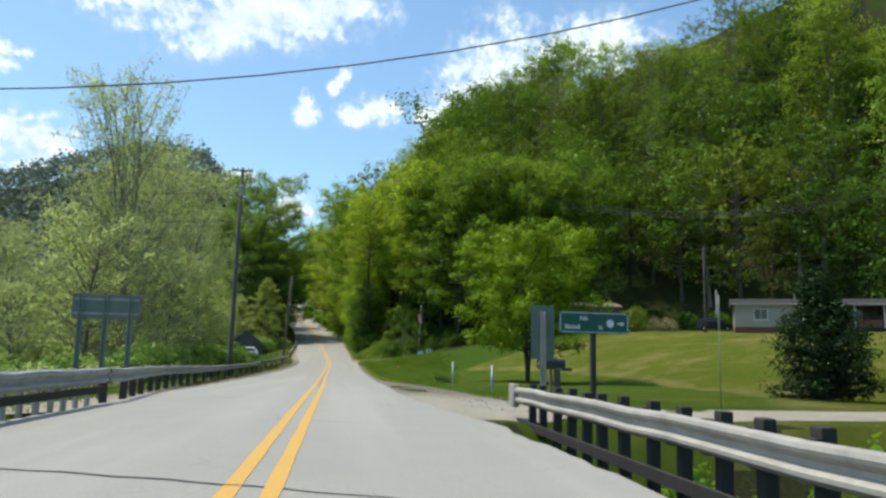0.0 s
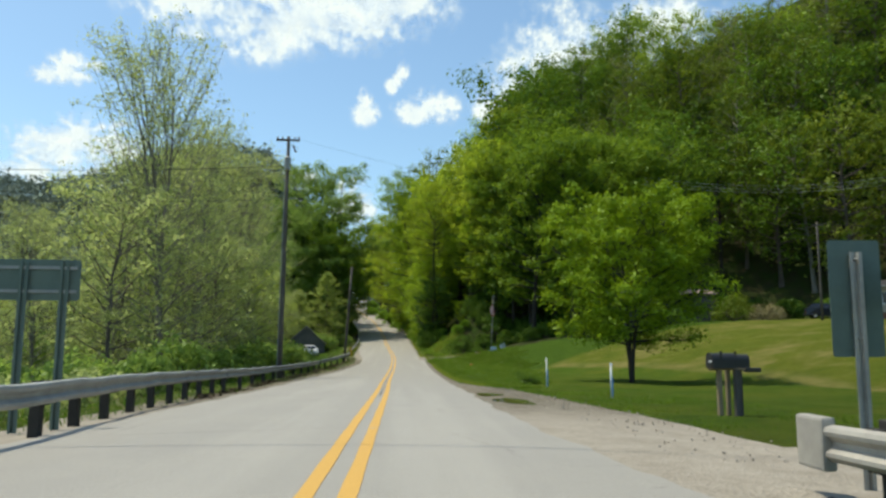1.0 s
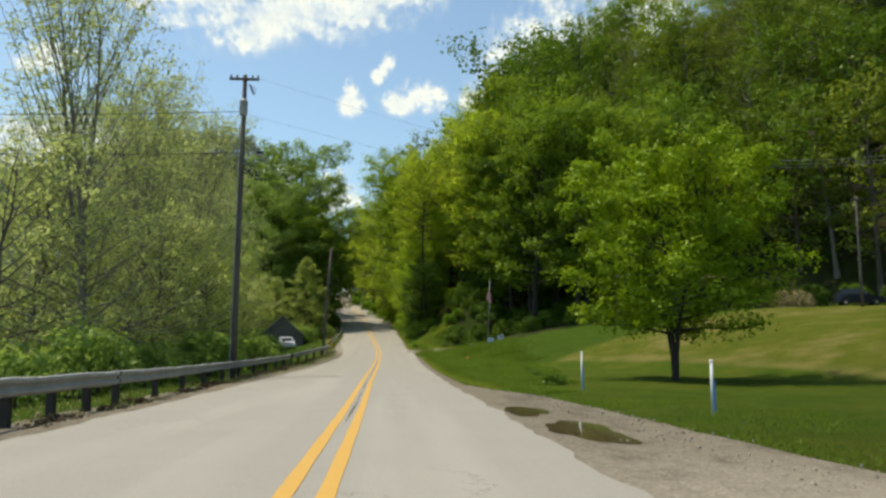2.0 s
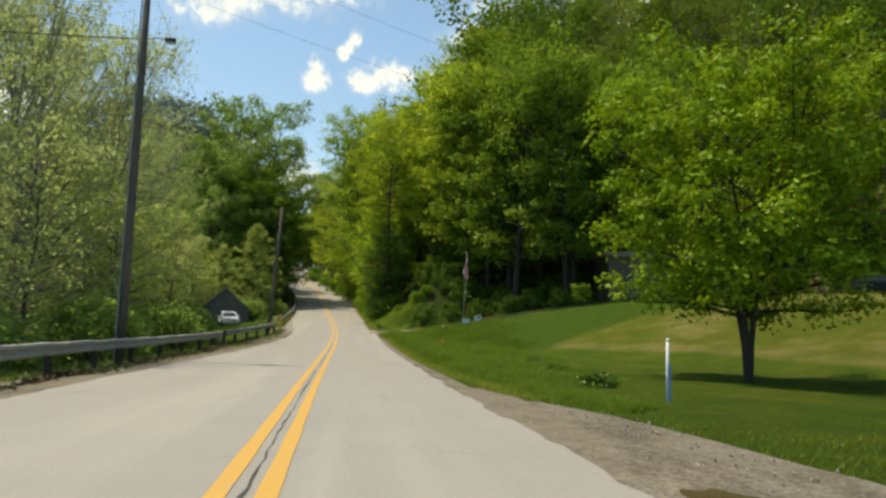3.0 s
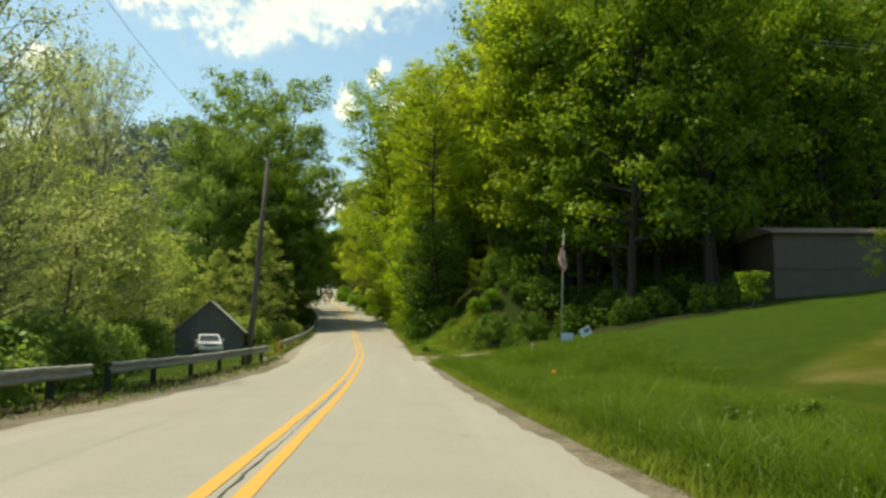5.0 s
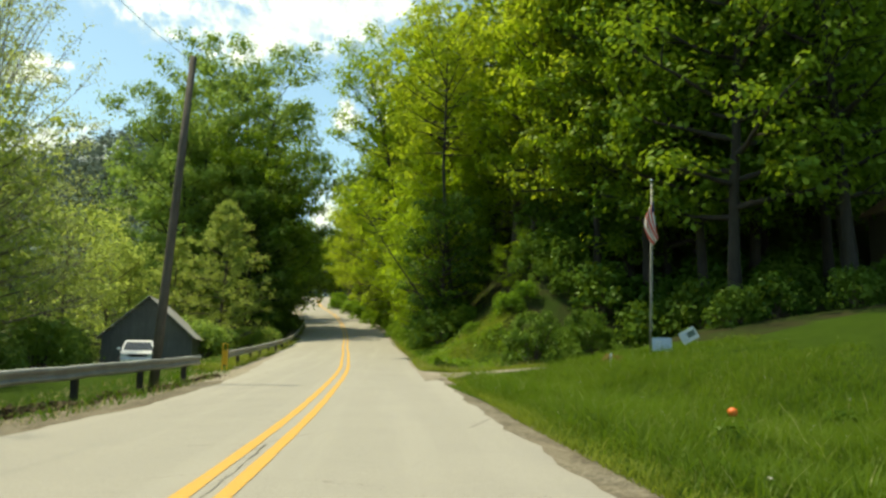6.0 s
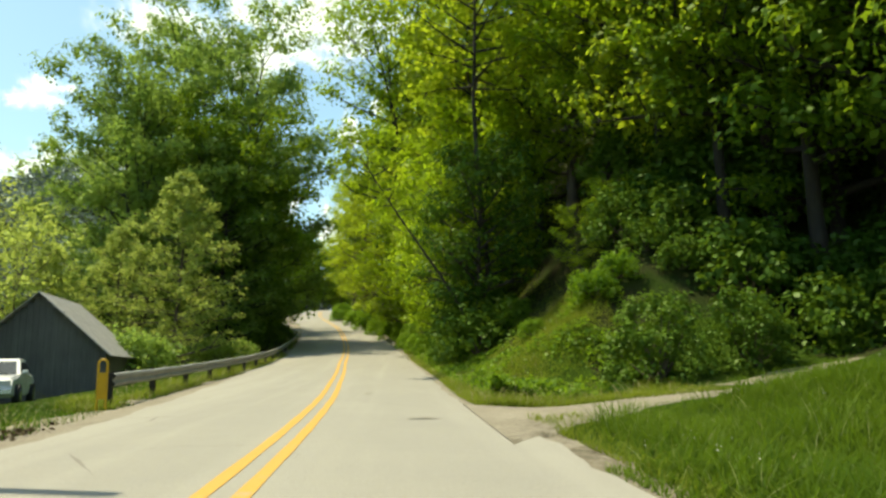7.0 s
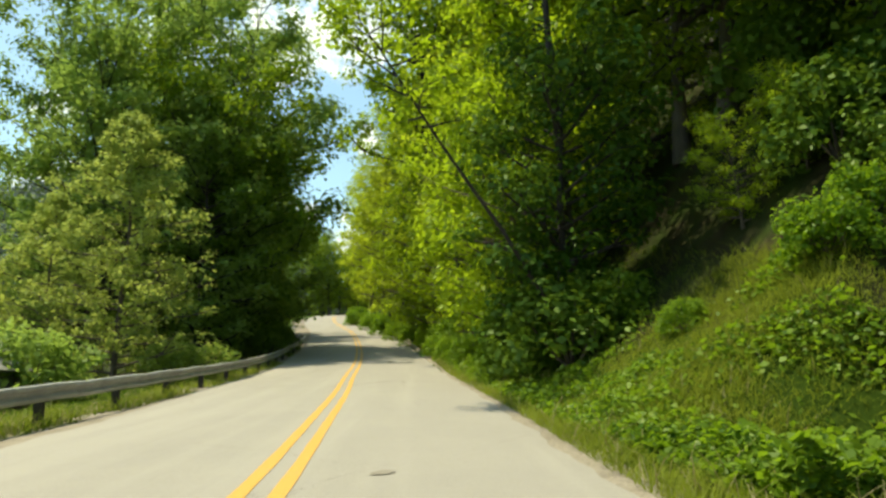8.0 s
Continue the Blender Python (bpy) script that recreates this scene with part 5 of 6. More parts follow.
def creepers():
    g = np.random.default_rng(91)
    n = 150000
    y = 107.5 + 62 * g.uniform(0, 1, n) ** 1.5
    r = np.maximum(shoulder_out(y) + 0.05, 3.9) + 7.5 * g.uniform(0, 1, n) ** 1.15
    x = road_x(y) + r
    patch = np.sin(x * 0.9 + 1.7 * np.sin(y * 0.5)) * np.sin(y * 0.7 + 0.4 * x) + 0.5 * np.sin(x * 2.3 + y * 1.9)
    lump = 0.16 + 0.3 * np.clip(patch, 0, 1) + 0.1 * np.sin(x * 3.1) * np.sin(y * 2.7) + 0.08 * np.sin(x * 6.3 + y) * np.sin(y * 5.1)
    c = np.stack([x, y, land(x, y) + g.uniform(0.02, 1, n) * np.clip(lump, 0.06, 1) + 0.03], -1)
    foot = r < 5.7 + 0.7 * np.sin(y * 1.1) * np.sin(y * 0.45)
    keep = ((y > 110) | (x < 5.8)) & ((patch + g.normal(0, 0.25, n) > 0.35) | foot) & (r < np.where(y > 116, 7.4, 9.5))
    broad = keep & (g.random(n) < 0.45)
    for chosen, size, mat, name, label in ((broad, 0.13, LEAF_SHRUB, "bank_creepers", "creepers and broad weeds covering the bank"), (keep & ~broad, 0.09, LEAF_BUSH, "low_weeds", "low dark green weeds covering the bank")):
        tagged(new(name, quads_of(name, leaf_quads(c[chosen], size, g, 0.55, 0.75), mat)), label, "ground cover", kind="stuff")


def far_woods():
    """Canopy of the distant ridges as clumps of foliage, haze mixed into their colour."""
    g = np.random.default_rng(92)
    n = 90000
    x, y = g.uniform(-420, 10, n), g.uniform(230, 620, n)
    z = land(x, y)
    ok = (z > 12) & ((y + 0.12 * x) < 545) & ((y > 390) | (x < -85))
    x, y, z = x[ok], y[ok], z[ok]
    lump = 9 + 4 * np.sin(x * 0.43 + np.sin(y * 0.21) * 2) * np.sin(y * 0.39 + x * 0.13) + g.normal(0, 2.2, len(x))
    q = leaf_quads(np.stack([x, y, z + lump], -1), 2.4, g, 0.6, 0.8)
    tagged(new("distant_woods", quads_of("distant_woods", q, LEAF_FAR_HAZED)), "wooded ridge across the valley, its leaf colour tinted with haze", "woods", kind="stuff")


creepers()
far_woods()


# ---- clouds, far off ----
def cloud(az, el, wide, high, puffs, seed, label):
    """A cumulus bank 2.2 km off: overlapping puffs, each thinning out to its rim."""
    g = np.random.default_rng(seed)
    dist = 2200.0
    a, e = radians(az), radians(el)
    ahead = Vector((math.sin(a) * math.cos(e), math.cos(a) * math.cos(e), math.sin(e)))
    right = ahead.cross(Vector((0, 0, 1))).normalized()
    up = right.cross(ahead)
    w, h = dist * math.tan(radians(wide)) / 2, dist * math.tan(radians(high)) / 2
    bm = bmesh.new()
    uv = bm.loops.layers.uv.new("uv")
    for i, (u, v, s) in enumerate(puffs):
        rx, ry = w * s * 1.25, h * s * 1.5 * g.uniform(0.9, 1.15)
        c = right * (u * w) + up * (v * h) - ahead * (i * 6.0)
        f = bm.faces.new([bm.verts.new(c + right * (rx * p) + up * (ry * q)) for p, q in ((-1, -1), (1, -1), (1, 1), (-1, 1))])
        for loop, co in zip(f.loops, ((0, 0), (1, 0), (1, 1), (0, 1))):
            loop[uv].uv = co
    me = bpy.data.meshes.new("cloud")
    bm.to_mesh(me)
    bm.free()
    me.materials.append(CLOUD)
    ob = new("cloud", me)
    ob.matrix_world = Matrix.Translation(ahead * dist)
    tagged(ob, label, "cloud", "fair-weather clouds", "structure")


WHITE_CLOUD = "white fair-weather cumulus cloud in the blue sky"
cloud(-9.0, 23.5, 21, 8.0, ((-0.62, 0.1, 0.5), (-0.3, -0.2, 0.48), (0.05, 0.0, 0.52), (0.42, 0.2, 0.5), (0.74, 0.4, 0.36), (-0.1, 0.5, 0.6), (0.35, 0.6, 0.55)), 1, WHITE_CLOUD)
cloud(-3.3, 17.9, 3.0, 3.0, ((-0.1, -0.2, 0.75), (0.3, -0.4, 0.5), (-0.1, 0.35, 0.5)), 2, "small white puff of cloud")
cloud(-1.0, 19.9, 2.2, 2.6, ((-0.3, -0.3, 0.55), (0.1, 0.0, 0.5), (0.45, 0.45, 0.5)), 3, "thin wisp of white cloud")
cloud(1.4, 18.0, 5.4, 3.2, ((-0.5, -0.25, 0.55), (0.0, 0.1, 0.7), (0.5, -0.1, 0.6)), 4, WHITE_CLOUD)
cloud(14.6, 21.6, 16, 9.5, ((-0.55, -0.35, 0.5), (-0.2, 0.1, 0.62), (0.3, 0.1, 0.6), (0.65, 0.25, 0.5)), 5, WHITE_CLOUD)
cloud(7.0, 18.3, 5.0, 4.0, ((-0.3, -0.3, 0.6), (0.2, 0.2, 0.7), (0.5, 0.5, 0.6)), 11, WHITE_CLOUD)
cloud(-23.5, 14.4, 10, 4.4, ((-0.5, -0.3, 0.55), (0, 0, 0.55), (0.45, -0.1, 0.55), (-0.2, -0.6, 0.55), (0.5, -0.7, 0.5)), 6, WHITE_CLOUD)
cloud(-26.0, 11.8, 15, 3.6, ((-0.5, 0, 0.55), (0, -0.1, 0.6), (0.5, 0, 0.55)), 10, WHITE_CLOUD)
cloud(-24.6, 18.4, 5.0, 3.0, ((-0.55, -0.3, 0.42), (-0.15, 0.05, 0.55), (0.3, -0.2, 0.42), (0.6, 0.35, 0.36), (0.1, 0.45, 0.4)), 7, "small white puff of cloud")
cloud(-9.6, 12.2, 6.0, 3.0, ((-0.5, -0.2, 0.5), (-0.1, 0.2, 0.55), (0.3, -0.15, 0.6), (0.6, 0.2, 0.4)), 8, WHITE_CLOUD)
cloud(-4.6, 11.0, 5, 4, ((0, 0, 0.8), (0.4, -0.4, 0.6)), 9, WHITE_CLOUD)


# ---- guardrails ----
W_BEAM = ((0.0, -0.155), (0.02, -0.15), (0.075, -0.105), (0.075, -0.07), (0.01, -0.02), (0.01, 0.02), (0.075, 0.07), (0.085, 0.105), (0.07, 0.142), (0.0, 0.16))


def beam(path, side, bm=None):
    """A corrugated steel rail along the path; side is the way its ridges face."""
    bm = bm or bmesh.new()
    loop = [(u, v) for u, v in W_BEAM] + [(u - 0.012, v) for u, v in reversed(W_BEAM)]
    rings = []
    for i, p in enumerate(path):
        d = (path[min(i + 1, len(path) - 1)] - path[max(i - 1, 0)]).normalized()
        out = Vector((d.y, -d.x, 0)).normalized() * side
        rings.append([bm.verts.new(p + out * u + Vector((0, 0, v))) for u, v in loop])
    n = len(loop)
    for a, b in zip(rings, rings[1:]):
        for k in range(n):
            bm.faces.new((a[k], a[(k + 1) % n], b[(k + 1) % n], b[k]))
    bm.faces.new(rings[0])
    bm.faces.new(rings[-1][::-1])
    bmesh.ops.recalc_face_normals(bm, faces=bm.faces)
    return bm


def guardrail(rail_x, y0, y1, top, gap, side, label, post_mat, rail_mat, post_below=0.5, tall=0.0, low_rail=False, post_w=0.15, low=0.62, end_cap=""):
    """A rail on its posts between y0 and y1; rail_x and top give its line."""
    ob = thing("guardrail", (float(rail_x(y0)), y0, float(road_z(y0))), label, "guardrail")
    here = ob.matrix_world.inverted()
    ys = np.append(np.arange(y0, y1, 1.2), y1)
    path = [here @ Vector((float(rail_x(y)), y, float(top(y)) - 0.155 + 0.012 * math.sin(y * 1.9))) for y in ys]
    part("rail", beam(path, side), rail_mat, ob, "corrugated galvanised rail")
    if low_rail:
        low_drop = low
        low = [here @ Vector((float(rail_x(y)) - side * 0.03, y, float(top(y)) - low_drop)) for y in ys]
        bm, rings = bmesh.new(), []
        for p in low:
            rings.append([bm.verts.new(p + Vector((u, 0, v))) for u, v in ((-0.03, -0.07), (0.03, -0.07), (0.03, 0.07), (-0.03, 0.07))])
        for a, b in zip(rings, rings[1:]):
            for k in range(4):
                bm.faces.new((a[k], b[k], b[(k + 1) % 4], a[(k + 1) % 4]))
        bm.faces.new(rings[0])
        bm.faces.new(rings[-1][::-1])
        bmesh.ops.recalc_face_normals(bm, faces=bm.faces)
        part("lower_rail", bm, POST_DARK, ob, "dark steel lower rail")
    bm = box(post_w, 0.15, 1.0, (0, 0, 0), 0.012)
    post_me = bpy.data.meshes.new("post")
    bm.to_mesh(post_me)
    bm.free()
    post_me.materials.append(post_mat)
    block_me = bpy.data.meshes.new("spacer_block")
    bm = box(0.1, 0.15, 0.34, (0, 0, -0.17), 0.01)
    bm.to_mesh(block_me)
    bm.free()
    block_me.materials.append(post_mat)
    rnd = random.Random(int(y0 * 10))
    for y in np.arange(y0 + 0.35, y1, gap):
        x, t = float(rail_x(y)), float(top(y))
        foot = float(land(x - side * 0.2, y)) - post_below
        high = t + tall + rnd.uniform(-0.02, 0.02) - foot
        m = here @ pose(x - side * 0.17, y, foot, rnd.uniform(-1.5, 1.5), rnd.uniform(-1.5, 1.5), rnd.uniform(-3, 3)) @ Matrix.Diagonal((1, 1, high, 1))
        child("post", post_me, ob, at=m)
        child("spacer_block", block_me, ob, at=here @ pose(x - side * 0.05, y, t - 0.155))
    if end_cap:
        y = y0 if end_cap == "start" else y1
        p = here @ Vector((float(rail_x(y)), y, float(top(y)) - 0.155))
        bm = box(0.13, 0.44, 0.46, (p.x + side * 0.035, p.y, p.z - 0.24), 0.03)
        part("end_shoe", bm, STEEL_PALE, ob, "rounded pale steel end shoe")
    return ob


left_rail_x = smooth([-10, 22, 26, 29, 36, 45, 57, 70, 82, 92, 101.6, 108.5, 120, 135, 150, 165, 190], [-5.15, -5.15, -5.2, -5.6, -6.3, -6.75, -7.45, -7.5, -7.5, -7.0, -6.5, -6.95, -7.3, -7.7, -8.7, -9.9, -12.8])
left_top = lambda y: road_z(y) + 0.66 + 0.04 * step((60 - y) / 40)
guardrail(left_rail_x, -6.0, 24.0, left_top, 0.66, 1, "galvanised bridge rail on close pale steel posts", STEEL_PALE, STEEL, 0.1, 0.0, True, post_w=0.07, low=0.44)
guardrail(left_rail_x, 24.12, 43.0, left_top, 1.905, 1, "galvanised guardrail on close dark posts", POST_DARK, STEEL)
guardrail(left_rail_x, 43.12, 79.6, left_top, 3.81, 1, "long galvanised guardrail on weathered posts", POST_DARK, STEEL)
guardrail(left_rail_x, 80.9, 101.6, left_top, 3.81, 1, "galvanised guardrail before the barn", POST_DARK, STEEL)
guardrail(left_rail_x, 108.4, 172.0, left_top, 3.81, 1, "galvanised guardrail curving uphill into shade", POST_DARK, STEEL)
right_rail_x = smooth([-10, 10, 22], [3.2, 3.3, 3.44])
guardrail(right_rail_x, -6.0, 22.0, lambda y: road_z(y) + 0.5, 0.84, -1, "bleached galvanised bridge rail on tall dark posts", POST_DARK, STEEL_PALE, 0.1, 0.09, True, 0.125, end_cap="end", low=0.7)
deck = bmesh.new()
for y in np.arange(-30, 19.6, 1.6):
    box(7.75, 1.6, 0.5, (float(road_x(y)) - 0.52, y, float(road_z(y + 0.8)) - 0.6), 0, deck)
me = bpy.data.meshes.new("bridge_deck")
deck.to_mesh(me)
deck.free()
me.materials.append(STONE)
tagged(new("bridge_deck", me), "concrete bridge deck under the asphalt", "bridge deck", kind="structure")


# ---- signs ----
def plate(w, h, thick, round_r=0.03):
    """A sign plate with rounded corners, standing in the x-z plane, its foot at the origin."""
    pts = []
    for cx, cz, a0 in ((w / 2 - round_r, round_r, -90), (w / 2 - round_r, h - round_r, 0), (-w / 2 + round_r, h - round_r, 90), (-w / 2 + round_r, round_r, 180)):
        pts += [(cx + round_r * math.cos(radians(a0 + k * 30)), cz + round_r * math.sin(radians(a0 + k * 30))) for k in range(4)]
    return prism(pts, thick)


def u_post(height, w=0.06):
    """A flanged steel sign post."""
    return prism([(-w, -0.0), (-w * 0.5, 0), (-w * 0.3, -w * 0.6), (w * 0.3, -w * 0.6), (w * 0.5, 0), (w, 0), (w, 0.006), (w * 0.45, 0.006), (w * 0.25, -w * 0.5), (-w * 0.25, -w * 0.5), (-w * 0.45, 0.006), (-w, 0.006)], height)


def stand_up(bm, height):
    """Turns a prism that was pushed along y so that it stands on the origin."""
    bmesh.ops.transform(bm, matrix=Matrix.Translation((0, 0, height / 2)) @ Matrix.Rotation(radians(90), 4, "X"), verts=bm.verts)
    return bm


base = float(land(4.1, 22.4))
marker = thing("road_sign", (4.12, 22.4, base), "grey back of a tall rectangular road sign on a steel post", "road sign", turn=-4)
part("post", stand_up(u_post(2.25), 2.25), STEEL_PALE, marker, "galvanised sign post")
part("panel", plate(0.5, 1.13, 0.006), ALU, marker, at=pose(0, 0.04, 1.87 - base + 0.02))
for z in (2.02, 2.78):
    part("bolt", rod([(0, -0.05, z - base + 0.05), (0, 0.06, z - base + 0.05)], 0.012, 6), STEEL_PALE, marker)

base = float(land(5.0, 21.8))
green = thing("street_sign", (5.05, 21.8, base), "green road name sign with white lettering on a black post", "road sign", turn=8)
part("post", box(0.1, 0.1, 2.9 - base, (0, 0.07, 0), 0.008), BLACK, green, "black square post")
panel = part("panel", plate(1.58, 0.44, 0.008, 0.04), SIGN_GREEN, green, at=pose(0, 0, 2.44 - base))


def letter_bars(parent, rows, y, mat, name="lettering", depth=0.003):
    """Unreadable words as short upright bars; rows: x, z, height, bar widths."""
    for x, z, h, widths in rows:
        bm = bmesh.new()
        for w, tall in widths:
            box(w, depth, h * tall, (x + w / 2, y, z), 0, bm)
            x += w + h * 0.22
        part(name, bm, mat, parent)


word = lambda k, w, g: [(w * g.uniform(0.75, 1.2), 1.0 if i == 0 or g.random() < 0.25 else 0.74) for i in range(k)]
rr = random.Random(4)
letter_bars(panel, [(-0.32, 0.265, 0.085, word(4, 0.03, rr)), (-0.66, 0.085, 0.085, word(7, 0.03, rr)), (0.1, 0.085, 0.085, word(2, 0.03, rr))], -0.006, SIGN_WHITE)
frame_bm = bmesh.new()
for sx, sz, at in ((1.5, 0.014, (0, -0.006, 0.016)), (1.5, 0.014, (0, -0.006, 0.41)), (0.014, 0.36, (-0.765, -0.006, 0.04)), (0.014, 0.36, (0.765, -0.006, 0.04))):
    box(sx, 0.003, sz, at, 0, frame_bm)
part("border", frame_bm, SIGN_WHITE, panel, "thin white border")
disc = bmesh.new()
bmesh.ops.create_cone(disc, cap_ends=True, segments=28, radius1=0.085, radius2=0.085, depth=0.004, matrix=Matrix.Translation((0.36, -0.006, 0.21)) @ Matrix.Rotation(radians(90), 4, "X"))
part("emblem", disc, SIGN_WHITE, panel, "round white emblem")
part("arrow", prism([(0.52, 0.195), (0.61, 0.195), (0.61, 0.155), (0.69, 0.21), (0.61, 0.265), (0.61, 0.225), (0.52, 0.225)], 0.004), SIGN_WHITE, panel, "white arrow", at=pose(0, -0.006, 0))

base = float(land(-6.5, 27.6))
board = thing("road_sign", (-6.32, 27.6, base), "large grey sign seen from behind on three posts", "road sign", turn=4)
part("panel", plate(1.7, 0.66, 0.01, 0.05), ALU, board, at=pose(0, 0.06, 2.66 - base))
for x in (-0.62, 0.0, 0.62):
    part("post", stand_up(u_post(3.28 - base, 0.07), 3.28 - base), ALU, board, at=pose(x, 0, 0))
for z in (2.78, 3.16):
    part("stiffener", box(1.6, 0.03, 0.05, (0, 0.04, z - base)), STEEL, board)


# ---- mailboxes ----
def mailbox_cluster():
    x, y = 7.1, 32.3
    base = float(land(x, y))
    ob = thing("mailbox_stand", (x, y, base - 0.05), "black mailboxes on weathered wooden posts beside the gravel", "mailbox", turn=6)
    for px, py, w in ((-0.24, 0.0, 0.1), (0.02, 0.1, 0.09), (0.16, -0.03, 0.11), (0.32, 0.12, 0.1)):
        part("post", box(w, w, 1.1, (px, py, 0), 0.008), POLE_WOOD if px > 0.1 else WOOD_TAN, ob, "weathered square wooden post")
    part("crossbar", box(1.0, 0.16, 0.05, (0.05, 0.02, 1.08), 0.006), WOOD_TAN, ob)
    part("paper_tube", box(0.36, 0.16, 0.1, (0.56, -0.02, 1.04), 0.02), BLACK, ob)
    for px, py, s in ((-0.2, -0.06, 1.0), (0.28, 0.16, 0.92)):
        w, h = 0.15 * s, 0.2 * s
        out = [(-w, 0), (w, 0), (w, h)] + [(w * math.cos(a), h + 0.14 * s * math.sin(a)) for a in np.linspace(0, math.pi, 9)[1:-1]] + [(-w, h)]
        body = part("mailbox", prism(out, 0.56 * s), BLACK, ob, "black mailbox lying towards the road", at=pose(px, py, 1.13, 0, 0, -90))
        part("door", prism([(u * 1.04, v * 1.02) for u, v in out], 0.02), BLACK, body, at=pose(0, -0.29 * s, 0))
        part("flag", box(0.012, 0.05, 0.2, (w + 0.01, -0.1, 0.18)), BLACK if px < 0 else POST_DARK, body, "raised signal flag")
        letter_bars(body, [(0.0, 0.13, 0.045, [(0.03, 1.0)] * 3)], -0.302 * s, SIGN_WHITE, "number_bars")


mailbox_cluster()


# ---- marker posts, yard signs, flag ----
def marker_post(x, y, h):
    base = float(land(x, y))
    ob = thing("marker_post", (x, y, base - 0.05), "slim white and blue utility marker post in the grass", "marker post", "utility markers")
    part("tube", rod([(0, 0, 0), (0, 0, h)], 0.033, 10), WHITE_PVC, ob, smooth_shade=True)
    part("cap", rod([(0, 0, h - 0.02), (0, 0, h + 0.03), (0, 0, h + 0.05)], [0.04, 0.04, 0.02], 10), WHITE_PVC, ob)
    part("decal", box(0.05, 0.012, h * 0.55, (0.035, -0.036, 0.12)), BLUE_PVC, ob, "faded blue decal strip")


marker_post(6.74, 40.9, 1.18)
marker_post(6.44, 51.1, 1.38)


def slim_pole():
    x, y = 11.25, 28.4
    base = float(land(x, y))
    ob = thing("slim_pole", (x, y, base - 0.1), "slim grey pole with a pale top standing in the lawn", "pole")
    part("shaft", rod([(0, 0, 0), (0, 0, 2.6)], 0.013, 8), ALU, ob, smooth_shade=True)
    part("sleeve", rod([(0, 0, 2.5), (0, 0, 4.0 - base)], 0.03, 8), STEEL_PALE, ob, "pale metal sleeve", smooth_shade=True)
    part("bracket", box(0.05, 0.03, 0.75, (-0.06, 0, 2.9)), STEEL_PALE, ob)


slim_pole()


def flagpole():
    x, y = 9.4, 100.8
    base = float(land(x, y))
    top = 7.66 - base
    ob = thing("flagpole", (x, y, base - 0.05), "white flagpole with a limp striped flag on the lawn", "flagpole")
    ob.matrix_world = pose(x, y, base - 0.05, 0, 2.3, 0)
    part("pole", rod([(0, 0, 0), (0, 0, top * 0.5), (0, 0, top)], [0.034, 0.028, 0.02], 10), STEEL_PALE, ob, smooth_shade=True)
    ball = bmesh.new()
    bmesh.ops.create_icosphere(ball, subdivisions=2, radius=0.06, matrix=Matrix.Translation((0, 0, top + 0.05)))
    part("finial", ball, CHROME, ob, "small round finial", smooth_shade=True)
    part("halyard", rod([(0.05, -0.03, 0.9), (0.055, -0.03, top - 0.1)], 0.006, 4), CLOTH_WHITE, ob)
    nu, nv, drop = 26, 22, 1.35
    verts, faces, mats = [], [], []
    for j in range(nv + 1):
        v = j / nv
        for i in range(nu + 1):
            u = i / nu
            fold = math.sin(u * 13 + v * 1.4) * (0.03 + 0.04 * v) * (0.4 + 0.6 * u)
            xx = 0.06 - 0.36 * u ** 0.9 * (0.45 + 0.55 * math.sin(math.pi * min(1, v * 0.8 + 0.12)))
            verts.append((xx + 0.2 * v * v, fold - 0.1, top - 0.75 - v * drop - u * 0.42 * (1 - v * 0.3)))
    for j in range(nv):
        for i in range(nu):
            a = j * (nu + 1) + i
            faces.append((a, a + 1, a + nu + 2, a + nu + 1))
            mats.append(2 if j < nv * 0.25 and i < nu * 0.22 else ((i + j // 2) * 7 // nu) % 2)
    me = mesh_of("flag", verts, faces, RED, True)
    me.materials.append(CLOTH_WHITE)
    me.materials.append(NAVY)
    me.polygons.foreach_set("material_index", mats)
    cloth = child("flag", me, ob, "limp flag with red and white stripes")
    thick = cloth.modifiers.new("cloth", "SOLIDIFY")
    thick.thickness = 0.006


flagpole()


def yard_sign(x, y, tilt, mat, label, z_add=0.12, w=0.68, h=0.46):
    base = float(land(x, y))
    ob = thing("yard_sign", (x, y, base - 0.04), label, "yard sign", "yard signs", -6)
    for px in (-0.2, 0.2):
        part("leg", rod([(px, 0, 0), (px, 0, z_add + 0.3)], 0.008, 5), STEEL, ob)
    face = part("panel", plate(w, h, 0.012, 0.015), mat, ob, at=pose(0, -0.02, z_add + 0.04, 0, tilt, 0))
    g = random.Random(int(x * 7))
    letter_bars(face, [(-0.24, 0.3, 0.06, word(5, 0.035, g)), (-0.26, 0.2, 0.04, word(7, 0.025, g)), (-0.2, 0.1, 0.04, word(6, 0.025, g))], -0.009, SIGN_BLUE if mat is SIGN_WHITE else SIGN_WHITE)
    if mat is SIGN_WHITE:
        part("picture_patch", box(0.3, 0.003, 0.2, (0.1, -0.009, 0.14)), ALU, face, "grey printed patch")


yard_sign(9.62, 100.2, 0, SIGN_BLUE, "pale blue yard sign beside the flagpole")
yard_sign(10.78, 100.4, -28, SIGN_WHITE, "tilted white yard sign on the grass", 0.2, 0.62, 0.44)


def reflector_stake():
    x, y = 7.55, 99.4
    ob = thing("reflector_stake", ground_at(x, y), "short white stake with a reflector beside the driveway", "stake", turn=10)
    part("stake", box(0.04, 0.02, 0.6, (0, 0, 0), 0.004), WHITE_PVC, ob)
    part("reflector", box(0.1, 0.015, 0.1, (0, -0.018, 0.46), 0.01), SIGN_WHITE, ob)


reflector_stake()
